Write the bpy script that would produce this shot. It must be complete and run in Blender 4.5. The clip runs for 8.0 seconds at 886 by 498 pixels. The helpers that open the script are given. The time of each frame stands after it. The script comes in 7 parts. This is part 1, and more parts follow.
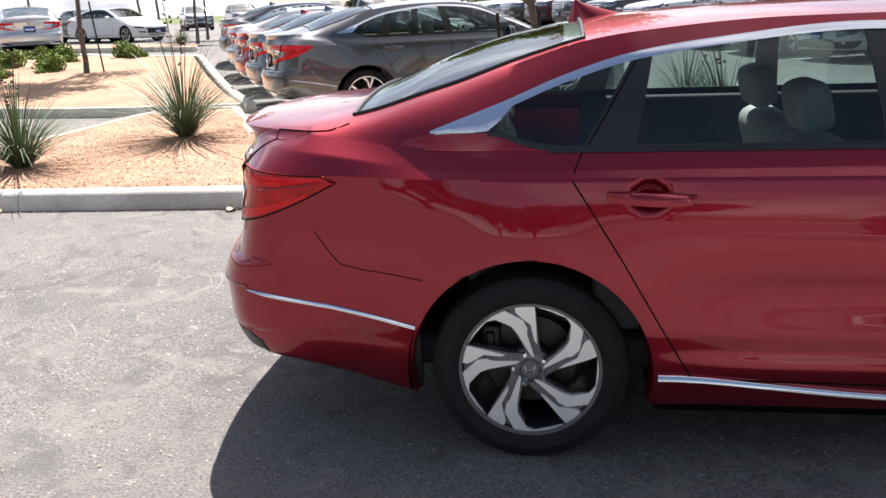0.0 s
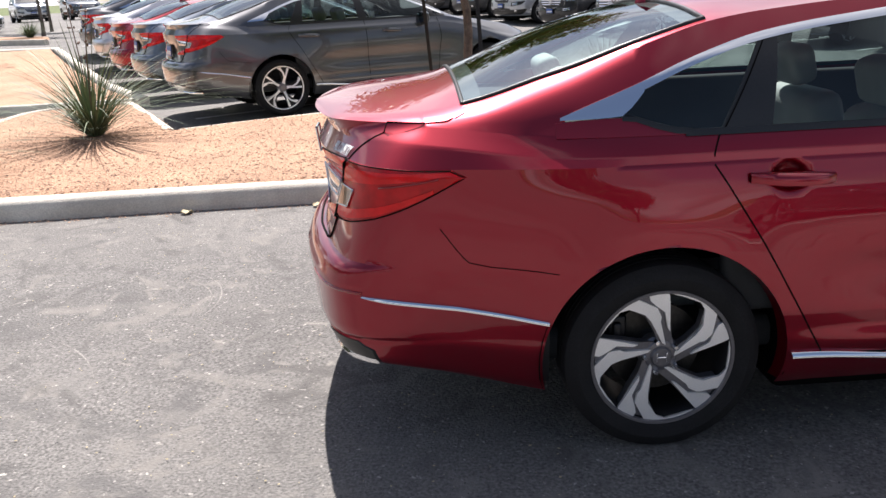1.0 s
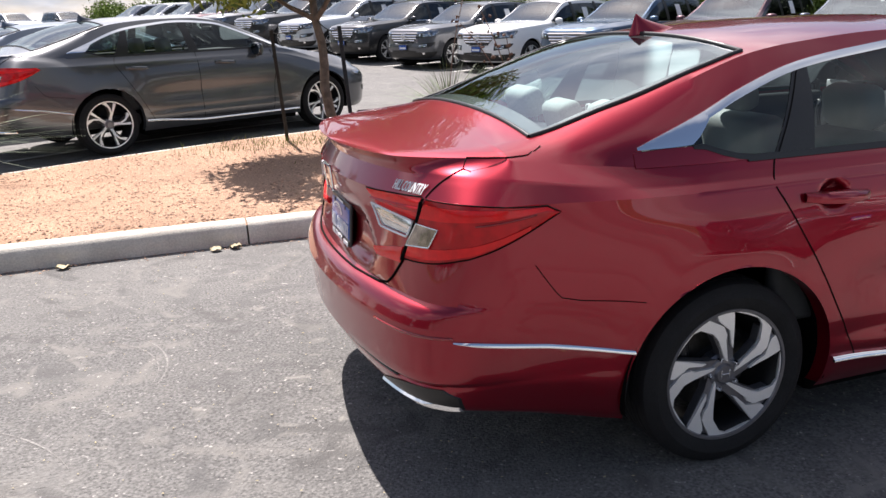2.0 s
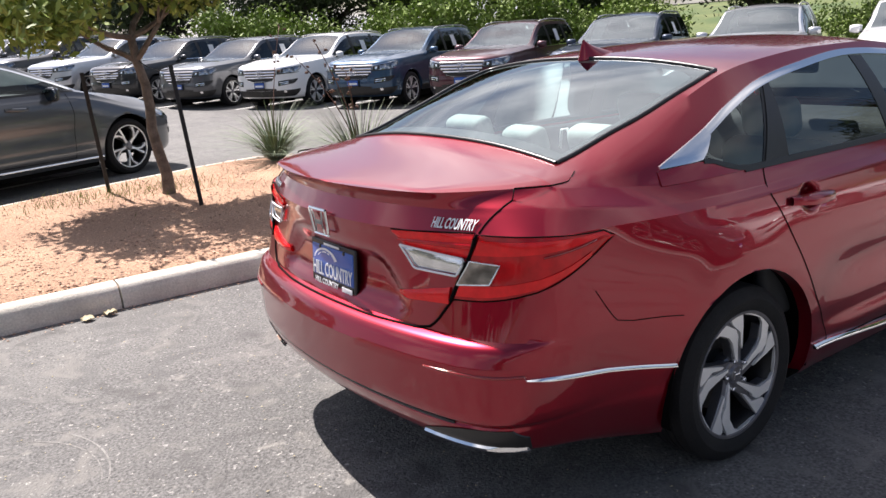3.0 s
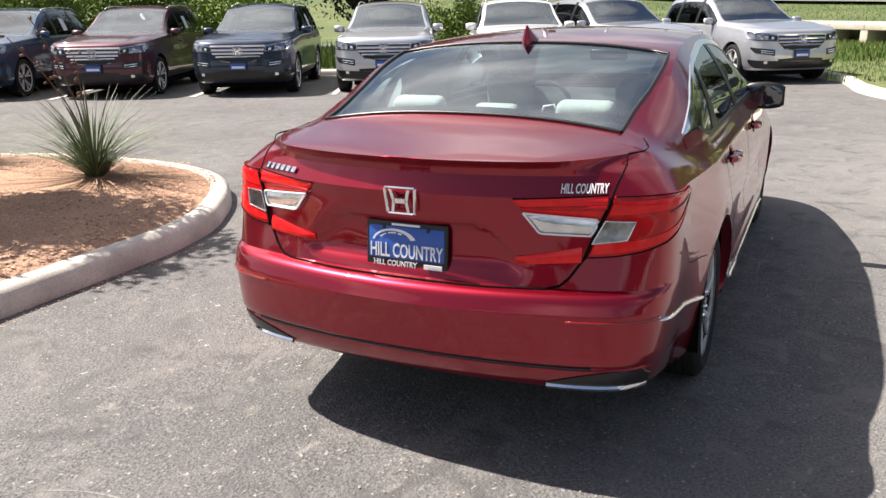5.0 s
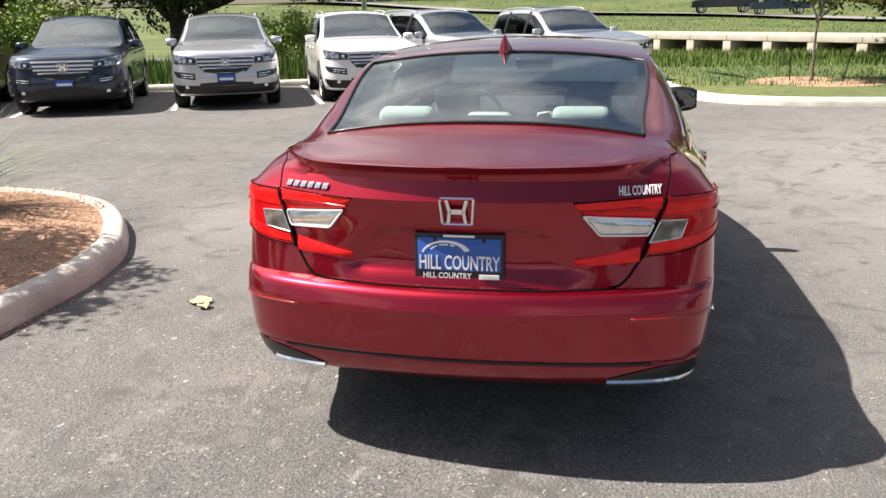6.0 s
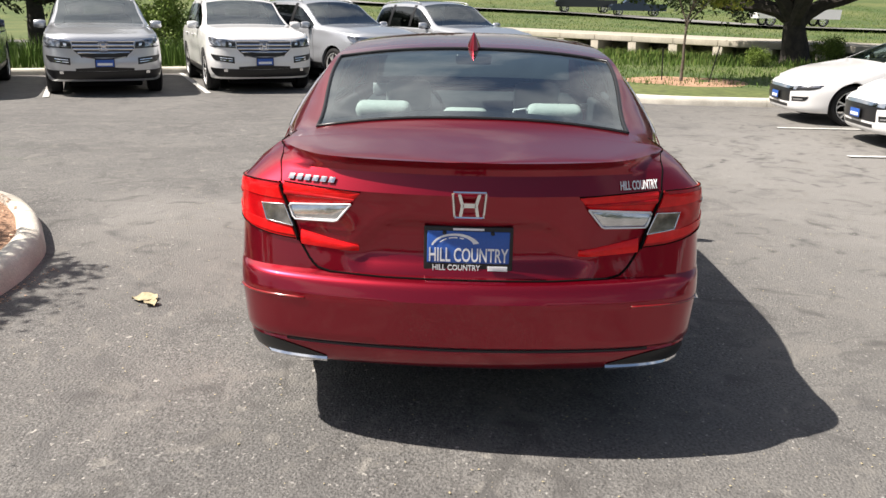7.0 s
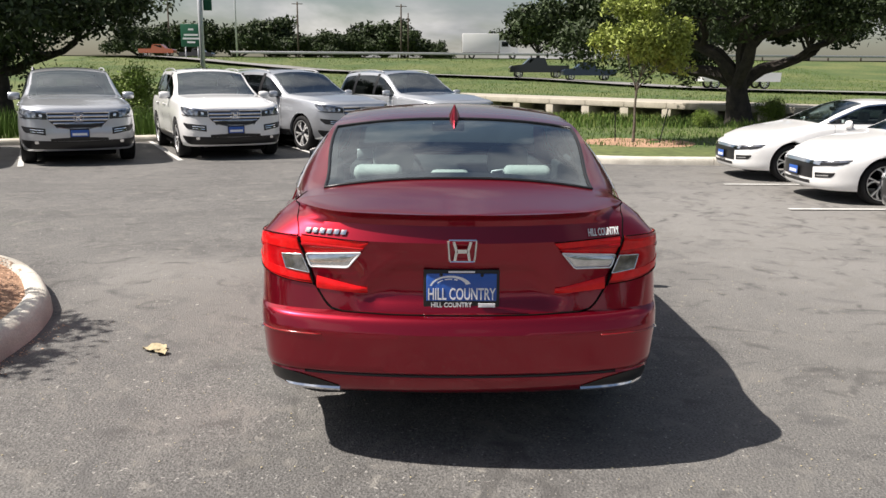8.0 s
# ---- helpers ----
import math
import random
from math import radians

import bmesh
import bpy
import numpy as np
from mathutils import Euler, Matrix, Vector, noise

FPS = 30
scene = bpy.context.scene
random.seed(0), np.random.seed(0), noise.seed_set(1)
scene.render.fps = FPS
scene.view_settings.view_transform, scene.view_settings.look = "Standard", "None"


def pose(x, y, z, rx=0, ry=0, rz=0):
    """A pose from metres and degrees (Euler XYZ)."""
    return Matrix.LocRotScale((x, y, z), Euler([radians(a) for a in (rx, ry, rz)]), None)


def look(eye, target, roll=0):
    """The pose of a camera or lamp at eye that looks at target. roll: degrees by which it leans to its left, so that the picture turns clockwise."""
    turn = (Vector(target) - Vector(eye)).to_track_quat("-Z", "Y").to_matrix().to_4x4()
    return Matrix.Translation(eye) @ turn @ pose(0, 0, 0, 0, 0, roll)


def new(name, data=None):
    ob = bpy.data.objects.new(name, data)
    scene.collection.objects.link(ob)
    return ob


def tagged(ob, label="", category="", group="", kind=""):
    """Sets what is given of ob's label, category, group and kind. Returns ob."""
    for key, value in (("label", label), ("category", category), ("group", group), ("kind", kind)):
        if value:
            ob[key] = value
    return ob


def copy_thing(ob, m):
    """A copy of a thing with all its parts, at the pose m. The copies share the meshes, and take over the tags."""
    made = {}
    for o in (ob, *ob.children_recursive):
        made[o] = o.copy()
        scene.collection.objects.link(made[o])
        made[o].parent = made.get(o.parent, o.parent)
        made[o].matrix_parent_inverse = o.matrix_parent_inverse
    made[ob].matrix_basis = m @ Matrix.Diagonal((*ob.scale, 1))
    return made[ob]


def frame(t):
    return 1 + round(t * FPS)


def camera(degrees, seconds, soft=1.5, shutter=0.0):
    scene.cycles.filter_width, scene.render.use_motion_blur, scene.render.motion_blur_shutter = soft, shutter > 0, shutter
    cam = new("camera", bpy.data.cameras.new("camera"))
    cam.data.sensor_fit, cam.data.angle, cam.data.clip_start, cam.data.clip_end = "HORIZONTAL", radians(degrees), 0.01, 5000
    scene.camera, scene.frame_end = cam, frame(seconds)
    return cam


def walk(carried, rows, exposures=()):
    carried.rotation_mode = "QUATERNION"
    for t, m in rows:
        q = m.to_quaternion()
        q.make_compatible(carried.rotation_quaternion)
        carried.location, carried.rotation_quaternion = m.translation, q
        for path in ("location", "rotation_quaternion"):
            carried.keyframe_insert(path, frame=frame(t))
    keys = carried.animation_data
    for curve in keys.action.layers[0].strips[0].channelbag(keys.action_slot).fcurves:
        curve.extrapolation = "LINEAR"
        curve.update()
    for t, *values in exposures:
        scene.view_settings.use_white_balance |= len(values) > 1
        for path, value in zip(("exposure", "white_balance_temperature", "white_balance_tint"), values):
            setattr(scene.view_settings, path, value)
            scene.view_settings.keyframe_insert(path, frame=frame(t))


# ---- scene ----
cam = camera(56.6, 8.0)
PATH = [
    (0, (0.08, -3.39, 1.485), (-0.189, -1.491, 0.92), -2.2),
    (0.5, (-0.305, -3.306, 1.488), (-0.532, -1.4, 0.927), -1.7),
    (1, (-0.785, -3.288, 1.504), (-0.713, -1.384, 0.897), -2.7),
    (1.2, (-0.956, -3.239, 1.482), (-0.795, -1.328, 0.914), -1.8),
    (2.3, (-1.948, -2.885, 1.549), (-1.141, -1.136, 1.012), -2.4),
    (2.5, (-2.086, -2.797, 1.539), (-1.158, -1.092, 1.054), -2.7),
    (3, (-2.386, -2.505, 1.562), (-1.271, -0.925, 1.052), -3.5),
    (3.5, (-2.75, -2.262, 1.578), (-1.39, -0.908, 1.015), -4.3),
    (4, (-3.005, -1.997, 1.571), (-1.515, -0.775, 1.034), -3.1),
    (4.2, (-3.093, -1.852, 1.563), (-1.531, -0.744, 0.987), -3.2),
    (5.3, (-3.64, -1.038, 1.589), (-1.859, -0.321, 1.028), -1.3),
    (5.5, (-3.67, -0.87, 1.575), (-1.864, -0.234, 0.997), -2.0),
    (6, (-3.769, -0.49, 1.592), (-1.885, -0.105, 1.044), -1.2),
    (6.5, (-3.888, -0.178, 1.62), (-1.981, 0.001, 1.045), 0.0),
    (7, (-3.891, -0.001, 1.614), (-1.974, 0.061, 1.047), 1.0),
    (7.5, (-4.12, 0.122, 1.644), (-2.194, 0.069, 1.106), 0.4),
    (8, (-4.396, 0.132, 1.667), (-2.441, 0.1, 1.247), 0.4),
]
walk(cam, [(t, look(eye, target, roll)) for t, eye, target, roll in PATH],
     [(0, 0.95, 6750, 15), (0.6, 0.82, 6750, 15), (1.2, 0.70, 6650, 16), (4.2, 0.72, 6650, 16), (5.5, 0.70, 7050, 14), (7, 0.42, 7000, 12), (8, 0.2, 6900, 12)])
# ---- build
# ---------------------------------------------------------------- light
SUN_EL, SUN_AZ = radians(55), radians(-6)          # azimuth from +y towards +x
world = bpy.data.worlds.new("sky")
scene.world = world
world.use_nodes = True
wn, wl = world.node_tree.nodes, world.node_tree.links
wn.clear()
sky = wn.new("ShaderNodeTexSky")
sky.sky_type, sky.sun_disc = "NISHITA", False
sky.sun_elevation, sky.sun_rotation = SUN_EL, SUN_AZ
sky.air_density, sky.dust_density, sky.ozone_density = 1.0, 1.5, 1.0
wco = wn.new("ShaderNodeTexCoord")


def world_math(op, a, b, vector=False):
    m = wn.new("ShaderNodeVectorMath" if vector else "ShaderNodeMath")
    m.operation = op
    for k, v in enumerate((a, b)):
        if hasattr(v, "is_linked"):
            wl.new(v, m.inputs[k])
        else:
            m.inputs[k].default_value = v
    return m.outputs["Value"] if op == "DOT_PRODUCT" or not vector else m.outputs["Vector"]


sun_dir = Vector((math.sin(SUN_AZ) * math.cos(SUN_EL), math.cos(SUN_AZ) * math.cos(SUN_EL), math.sin(SUN_EL)))
wsep = wn.new("ShaderNodeSeparateXYZ")
wl.new(wco.outputs["Generated"], wsep.inputs["Vector"])
height = world_math("MAXIMUM", wsep.outputs["Z"], 0.0)
lift = world_math("ADD", height, 0.30)
wcomb = wn.new("ShaderNodeCombineXYZ")
wl.new(world_math("DIVIDE", wsep.outputs["X"], lift), wcomb.inputs["X"])
wl.new(world_math("DIVIDE", wsep.outputs["Y"], lift), wcomb.inputs["Y"])
cloud = wn.new("ShaderNodeTexNoise")
cloud.inputs["Scale"].default_value, cloud.inputs["Detail"].default_value = 0.85, 9.0
cloud.inputs["Roughness"].default_value, cloud.inputs["Distortion"].default_value = 0.55, 0.25
shade = wn.new("ShaderNodeTexNoise")
shade.inputs["Scale"].default_value, shade.inputs["Detail"].default_value = 2.2, 6.0
wcomb.inputs["Z"].default_value = 23.7
wl.new(wcomb.outputs["Vector"], cloud.inputs["Vector"])
wl.new(wcomb.outputs["Vector"], shade.inputs["Vector"])
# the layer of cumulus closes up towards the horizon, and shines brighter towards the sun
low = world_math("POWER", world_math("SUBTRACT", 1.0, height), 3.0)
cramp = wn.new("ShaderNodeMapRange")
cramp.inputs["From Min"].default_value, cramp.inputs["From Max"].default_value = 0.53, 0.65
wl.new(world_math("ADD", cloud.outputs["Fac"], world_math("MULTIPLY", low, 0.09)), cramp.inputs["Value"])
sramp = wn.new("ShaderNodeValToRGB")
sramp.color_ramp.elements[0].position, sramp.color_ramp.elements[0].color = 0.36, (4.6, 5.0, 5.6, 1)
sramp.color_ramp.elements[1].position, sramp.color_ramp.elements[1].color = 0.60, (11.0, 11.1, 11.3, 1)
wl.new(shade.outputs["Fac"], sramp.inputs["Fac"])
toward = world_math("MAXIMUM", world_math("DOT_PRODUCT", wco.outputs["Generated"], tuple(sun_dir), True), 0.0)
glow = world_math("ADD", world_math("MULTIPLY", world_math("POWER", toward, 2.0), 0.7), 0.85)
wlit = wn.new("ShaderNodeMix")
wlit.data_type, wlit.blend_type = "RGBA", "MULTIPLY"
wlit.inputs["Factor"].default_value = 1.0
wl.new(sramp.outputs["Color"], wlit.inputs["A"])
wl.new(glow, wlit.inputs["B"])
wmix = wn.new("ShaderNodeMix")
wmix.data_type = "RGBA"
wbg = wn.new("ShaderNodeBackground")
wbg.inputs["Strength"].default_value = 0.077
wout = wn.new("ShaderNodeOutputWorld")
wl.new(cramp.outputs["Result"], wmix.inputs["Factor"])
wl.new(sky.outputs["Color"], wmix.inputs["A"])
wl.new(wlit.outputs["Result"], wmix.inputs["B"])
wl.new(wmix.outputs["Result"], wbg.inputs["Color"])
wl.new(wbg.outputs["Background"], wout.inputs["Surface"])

sun = new("sun", bpy.data.lights.new("sun", "SUN"))
sun.data.energy, sun.data.angle, sun.data.color = 6.5, radians(0.55), (1.0, 0.968, 0.935)
sun.matrix_world = look(sun_dir * 50, (0, 0, 0))


# ---------------------------------------------------------------- materials
def rgba(c):
    return (c[0], c[1], c[2], 1.0)


def material(name, color, rough=0.6, metal=0.0, vary=0.0, scale=8.0, fine=0.0, fine_scale=120.0, bump=0.0, bump_scale=150.0,
             coat=0.0, color2=None, spec=0.5, random_tint=0.0, rough_vary=0.0, island_tint=0.0):
    """A procedural surface: a base colour that varies at a broad and a fine scale, with a fine relief."""
    m = bpy.data.materials.new(name)
    m.use_nodes = True
    n, l = m.node_tree.nodes, m.node_tree.links
    p = n["Principled BSDF"]
    p.inputs["Base Color"].default_value = rgba(color)
    p.inputs["Roughness"].default_value, p.inputs["Metallic"].default_value = rough, metal
    p.inputs["Specular IOR Level"].default_value = spec
    if coat:
        p.inputs["Coat Weight"].default_value, p.inputs["Coat Roughness"].default_value = coat, 0.02
    co = n.new("ShaderNodeTexCoord")
    last = None

    def noise_node(s, detail=6.0):
        t = n.new("ShaderNodeTexNoise")
        t.inputs["Scale"].default_value, t.inputs["Detail"].default_value = s, detail
        l.new(co.outputs["Object"], t.inputs["Vector"])
        return t

    def mixed(kind, fac_socket, a, b, fac=None):
        x = n.new("ShaderNodeMix")
        x.data_type, x.blend_type = "RGBA", kind
        if fac_socket is not None:
            l.new(fac_socket, x.inputs["Factor"])
        else:
            x.inputs["Factor"].default_value = fac
        for key, v in (("A", a), ("B", b)):
            if isinstance(v, tuple):
                x.inputs[key].default_value = rgba(v)
            else:
                l.new(v, x.inputs[key])
        return x.outputs["Result"]

    def ramp(socket, lo, hi):
        r = n.new("ShaderNodeMapRange")
        r.inputs["From Min"].default_value, r.inputs["From Max"].default_value = lo, hi
        l.new(socket, r.inputs["Value"])
        return r.outputs["Result"]

    if color2 or vary:
        other = color2 or tuple(c * (1 - vary) for c in color)
        last = mixed("MIX", ramp(noise_node(scale).outputs["Fac"], 0.35, 0.65), color, other)
    if fine:
        lo, hi = 1 - fine, 1 + fine
        v = n.new("ShaderNodeMapRange")
        v.inputs["From Min"].default_value, v.inputs["From Max"].default_value = 0.3, 0.7
        v.inputs["To Min"].default_value, v.inputs["To Max"].default_value = lo, hi
        l.new(noise_node(fine_scale, 3.0).outputs["Fac"], v.inputs["Value"])
        last = mixed("MULTIPLY", None, last if last else color, v.outputs["Result"], 1.0)
    for amount, source in ((random_tint, "object"), (island_tint, "island")):
        if amount:
            if source == "object":
                o = n.new("ShaderNodeObjectInfo").outputs["Random"]
            else:
                o = n.new("ShaderNodeNewGeometry").outputs["Random Per Island"]
            v = n.new("ShaderNodeMapRange")
            v.inputs["To Min"].default_value, v.inputs["To Max"].default_value = 1 - amount, 1 + amount
            l.new(o, v.inputs["Value"])
            last = mixed("MULTIPLY", None, last if last else color, v.outputs["Result"], 1.0)
    if last:
        l.new(last, p.inputs["Base Color"])
    if rough_vary:
        v = n.new("ShaderNodeMapRange")
        v.inputs["To Min"].default_value, v.inputs["To Max"].default_value = rough - rough_vary, rough + rough_vary
        l.new(noise_node(scale * 1.7).outputs["Fac"], v.inputs["Value"])
        l.new(v.outputs["Result"], p.inputs["Roughness"])
    if bump:
        b = n.new("ShaderNodeBump")
        b.inputs["Strength"].default_value, b.inputs["Distance"].default_value = bump, 0.01
        l.new(noise_node(bump_scale, 4.0).outputs["Fac"], b.inputs["Height"])
        l.new(b.outputs["Normal"], p.inputs["Normal"])
    return m


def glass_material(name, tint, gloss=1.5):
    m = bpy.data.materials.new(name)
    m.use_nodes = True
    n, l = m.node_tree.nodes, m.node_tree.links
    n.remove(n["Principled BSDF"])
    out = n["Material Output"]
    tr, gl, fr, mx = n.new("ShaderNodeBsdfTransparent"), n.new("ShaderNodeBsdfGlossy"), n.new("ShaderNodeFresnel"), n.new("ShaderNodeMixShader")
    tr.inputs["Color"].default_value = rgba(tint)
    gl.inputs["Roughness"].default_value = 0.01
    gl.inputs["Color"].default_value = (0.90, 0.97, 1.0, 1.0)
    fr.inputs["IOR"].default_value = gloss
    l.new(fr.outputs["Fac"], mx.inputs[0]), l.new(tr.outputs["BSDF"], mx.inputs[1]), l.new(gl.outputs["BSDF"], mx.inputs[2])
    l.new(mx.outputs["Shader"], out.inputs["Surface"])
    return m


def paint(name, color, metal=0.55, rough=0.32):
    return material(name, color, rough, metal, fine=0.05, fine_scale=900.0, coat=1.0, bump=0.006, bump_scale=5.0)


M_RED = paint("red_paint", (0.285, 0.0018, 0.016), 0.82, 0.31)
M_GRAY = paint("gray_paint", (0.085, 0.09, 0.10), 0.6)
M_BLUEGRAY = paint("blue_gray_paint", (0.10, 0.13, 0.17), 0.6)
M_SILVER = paint("silver_paint", (0.58, 0.60, 0.63), 0.7)
M_WHITE = paint("white_paint", (0.80, 0.80, 0.79), 0.0, 0.4)
M_BLACK = paint("black_paint", (0.012, 0.013, 0.016), 0.3)
M_NAVY = paint("navy_paint", (0.015, 0.03, 0.06), 0.5)
M_BLUE = paint("blue_paint", (0.03, 0.075, 0.14), 0.6)
M_MAROON = paint("maroon_paint", (0.075, 0.018, 0.028), 0.5)
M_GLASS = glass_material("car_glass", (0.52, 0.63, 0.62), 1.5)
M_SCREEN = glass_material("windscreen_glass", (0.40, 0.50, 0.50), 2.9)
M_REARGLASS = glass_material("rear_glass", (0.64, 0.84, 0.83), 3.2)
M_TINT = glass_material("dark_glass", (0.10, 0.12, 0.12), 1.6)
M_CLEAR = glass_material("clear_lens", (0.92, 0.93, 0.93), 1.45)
M_TRIM = material("black_trim", (0.012, 0.012, 0.013), 0.35, fine=0.2, bump=0.05, bump_scale=400)
M_GAP = material("panel_gap", (0.004, 0.003, 0.003), 0.9, spec=0.1)
M_RUBBER = material("tyre_rubber", (0.012, 0.012, 0.013), 0.8, spec=0.35, vary=0.35, scale=9, fine=0.25, fine_scale=150, bump=0.2, bump_scale=220)
M_CHROME = material("chrome", (0.85, 0.86, 0.88), 0.07, 1.0, rough_vary=0.03, scale=20)
M_RIM = material("machined_alloy", (0.90, 0.90, 0.89), 0.38, 0.55, fine=0.06, fine_scale=300, rough_vary=0.06, scale=14)
M_RIMDARK = material("dark_alloy", (0.02, 0.02, 0.022), 0.4, 0.5, fine=0.1)
M_RIMGREY = material("grey_alloy", (0.17, 0.17, 0.185), 0.35, 0.7, fine=0.1)
M_DISC = material("brake_steel", (0.06, 0.058, 0.055), 0.45, 0.9, fine=0.2, fine_scale=60)
M_LAMPRED = material("red_lamp", (0.86, 0.010, 0.012), 0.25, 0.0, vary=0.2, scale=25, coat=0.4, spec=0.2)
M_LAMPMID = material("ruby_lamp", (0.60, 0.005, 0.009), 0.2, 0.0, vary=0.35, scale=18, coat=0.4, spec=0.2)
M_LAMPDEEP_CREASE = material("deep_red_lamp_crease_shade", (0.30, 0.003, 0.004), 0.1, 0.0, vary=0.3, scale=30, coat=1.0)
M_LAMPWHITE = material("silver_reflector", (0.80, 0.81, 0.82), 0.14, 0.9, vary=0.25, scale=22, bump=0.1, bump_scale=40, coat=1.0)
M_LAMPSMOKE = material("smoked_reflector", (0.46, 0.40, 0.36), 0.16, 0.9, vary=0.6, scale=25, coat=1.0)
M_LAMPAMBER = material("amber_bulb", (0.55, 0.20, 0.03), 0.2, coat=1.0)
M_HEADLAMP = material("headlamp_inside", (0.42, 0.44, 0.47), 0.12, 0.8, vary=0.85, scale=16, coat=1.0)
M_PLATEBLUE = material("blue_plate", (0.02, 0.10, 0.42), 0.35, fine=0.06, coat=0.3)
M_PRINT = material("white_print", (0.82, 0.83, 0.84), 0.45, fine=0.05)
M_CABIN = material("dark_cabin_plastic", (0.03, 0.033, 0.036), 0.8, vary=0.3, bump=0.1)
M_FRONTSEAT = material("grey_seat_leather", (0.36, 0.37, 0.36), 0.6, vary=0.2, scale=5, bump=0.15)
M_MIRROR = material("door_mirror_glass", (0.16, 0.17, 0.18), 0.04, 1.0, rough_vary=0.02)
M_VOID = material("dark_cavity", (0.02, 0.019, 0.017), 0.95)
M_SEAT = material("pale_gray_cloth", (0.50, 0.54, 0.51), 0.85, vary=0.15, scale=5, fine=0.1, bump=0.2)
M_UNDER = material("underbody", (0.004, 0.004, 0.004), 0.95, spec=0.05)
M_KERB = material("kerb_concrete", (0.68, 0.645, 0.56), 0.88, color2=(0.50, 0.465, 0.40), scale=3.0, fine=0.14, fine_scale=90, bump=0.35, bump_scale=110)
M_CONC = material("wall_concrete", (0.50, 0.46, 0.38), 0.9, color2=(0.36, 0.33, 0.27), scale=0.8, fine=0.12, fine_scale=25, bump=0.3, bump_scale=30)
M_MULCH = material("granite_gravel", (0.43, 0.265, 0.17), 0.95, color2=(0.32, 0.19, 0.12), scale=1.4, fine=0.42, fine_scale=85, bump=1.0, bump_scale=75)
M_STONE = material("gravel_piece", (0.47, 0.30, 0.205), 0.9, island_tint=0.6, fine=0.1)
M_LINE = material("white_line_paint", (0.66, 0.66, 0.63), 0.75, vary=0.3, scale=6, fine=0.2, fine_scale=60, bump=0.3)
M_GRASS = material("grass_ground", (0.055, 0.092, 0.022), 0.95, color2=(0.115, 0.135, 0.042), scale=0.22, fine=0.35, fine_scale=6, bump=0.8, bump_scale=9)
M_BLADE = material("grass_blade", (0.085, 0.145, 0.03), 0.8, island_tint=0.4, spec=0.2)
M_DRYBLADE = material("pale_grass_blade", (0.175, 0.22, 0.06), 0.8, island_tint=0.35, spec=0.2)
M_YUCCA = material("yucca_leaf", (0.115, 0.155, 0.08), 0.55, island_tint=0.45, spec=0.4)
M_STALK = material("dry_stalk", (0.16, 0.09, 0.065), 0.85, vary=0.3, scale=20)
M_LEAF = material("young_leaf", (0.17, 0.225, 0.045), 0.6, island_tint=0.35, spec=0.3)
M_YELLOWLEAF = material("yellow_green_leaf", (0.25, 0.30, 0.065), 0.6, island_tint=0.3, spec=0.3)
M_OAKLEAF = material("oak_leaf", (0.04, 0.06, 0.022), 0.6, island_tint=0.5, spec=0.3)
M_BUSHLEAF = material("bush_leaf", (0.15, 0.215, 0.04), 0.65, island_tint=0.5, spec=0.3)
M_BARK = material("tree_bark", (0.17, 0.14, 0.115), 0.95, color2=(0.09, 0.075, 0.06), scale=14, fine=0.25, bump=0.8, bump_scale=40)
M_OAKBARK = material("oak_bark", (0.05, 0.042, 0.035), 0.95, color2=(0.025, 0.022, 0.02), scale=6, fine=0.3, bump=1.0, bump_scale=14)
M_STAKE = material("dark_metal_stake", (0.015, 0.017, 0.015), 0.6, fine=0.2)
M_WIRE = material("galvanised_wire", (0.3, 0.3, 0.3), 0.5, 0.8)
M_POLEWHITE = material("white_steel_pole", (0.62, 0.65, 0.68), 0.45, 0.2, vary=0.1)
M_WOODPOLE = material("utility_pole_wood", (0.09, 0.07, 0.055), 0.9, vary=0.3, scale=4)
M_SIGN = material("green_sign_face", (0.005, 0.10, 0.05), 0.5, fine=0.05)
M_STEEL = material("galvanised_rail", (0.46, 0.47, 0.48), 0.5, 0.6, vary=0.2)
M_DRYLEAF = material("dry_fallen_leaf", (0.50, 0.43, 0.27), 0.85, vary=0.3, scale=60)
M_ORANGE = paint("orange_paint", (0.45, 0.10, 0.03), 0.1)
M_SCUFF = material("pale_scuff", (0.255, 0.247, 0.23), 0.9, vary=0.4, scale=40, fine=0.3)
M_ROADFAR = material("far_road", (0.24, 0.235, 0.225), 0.9, vary=0.2, scale=0.3)


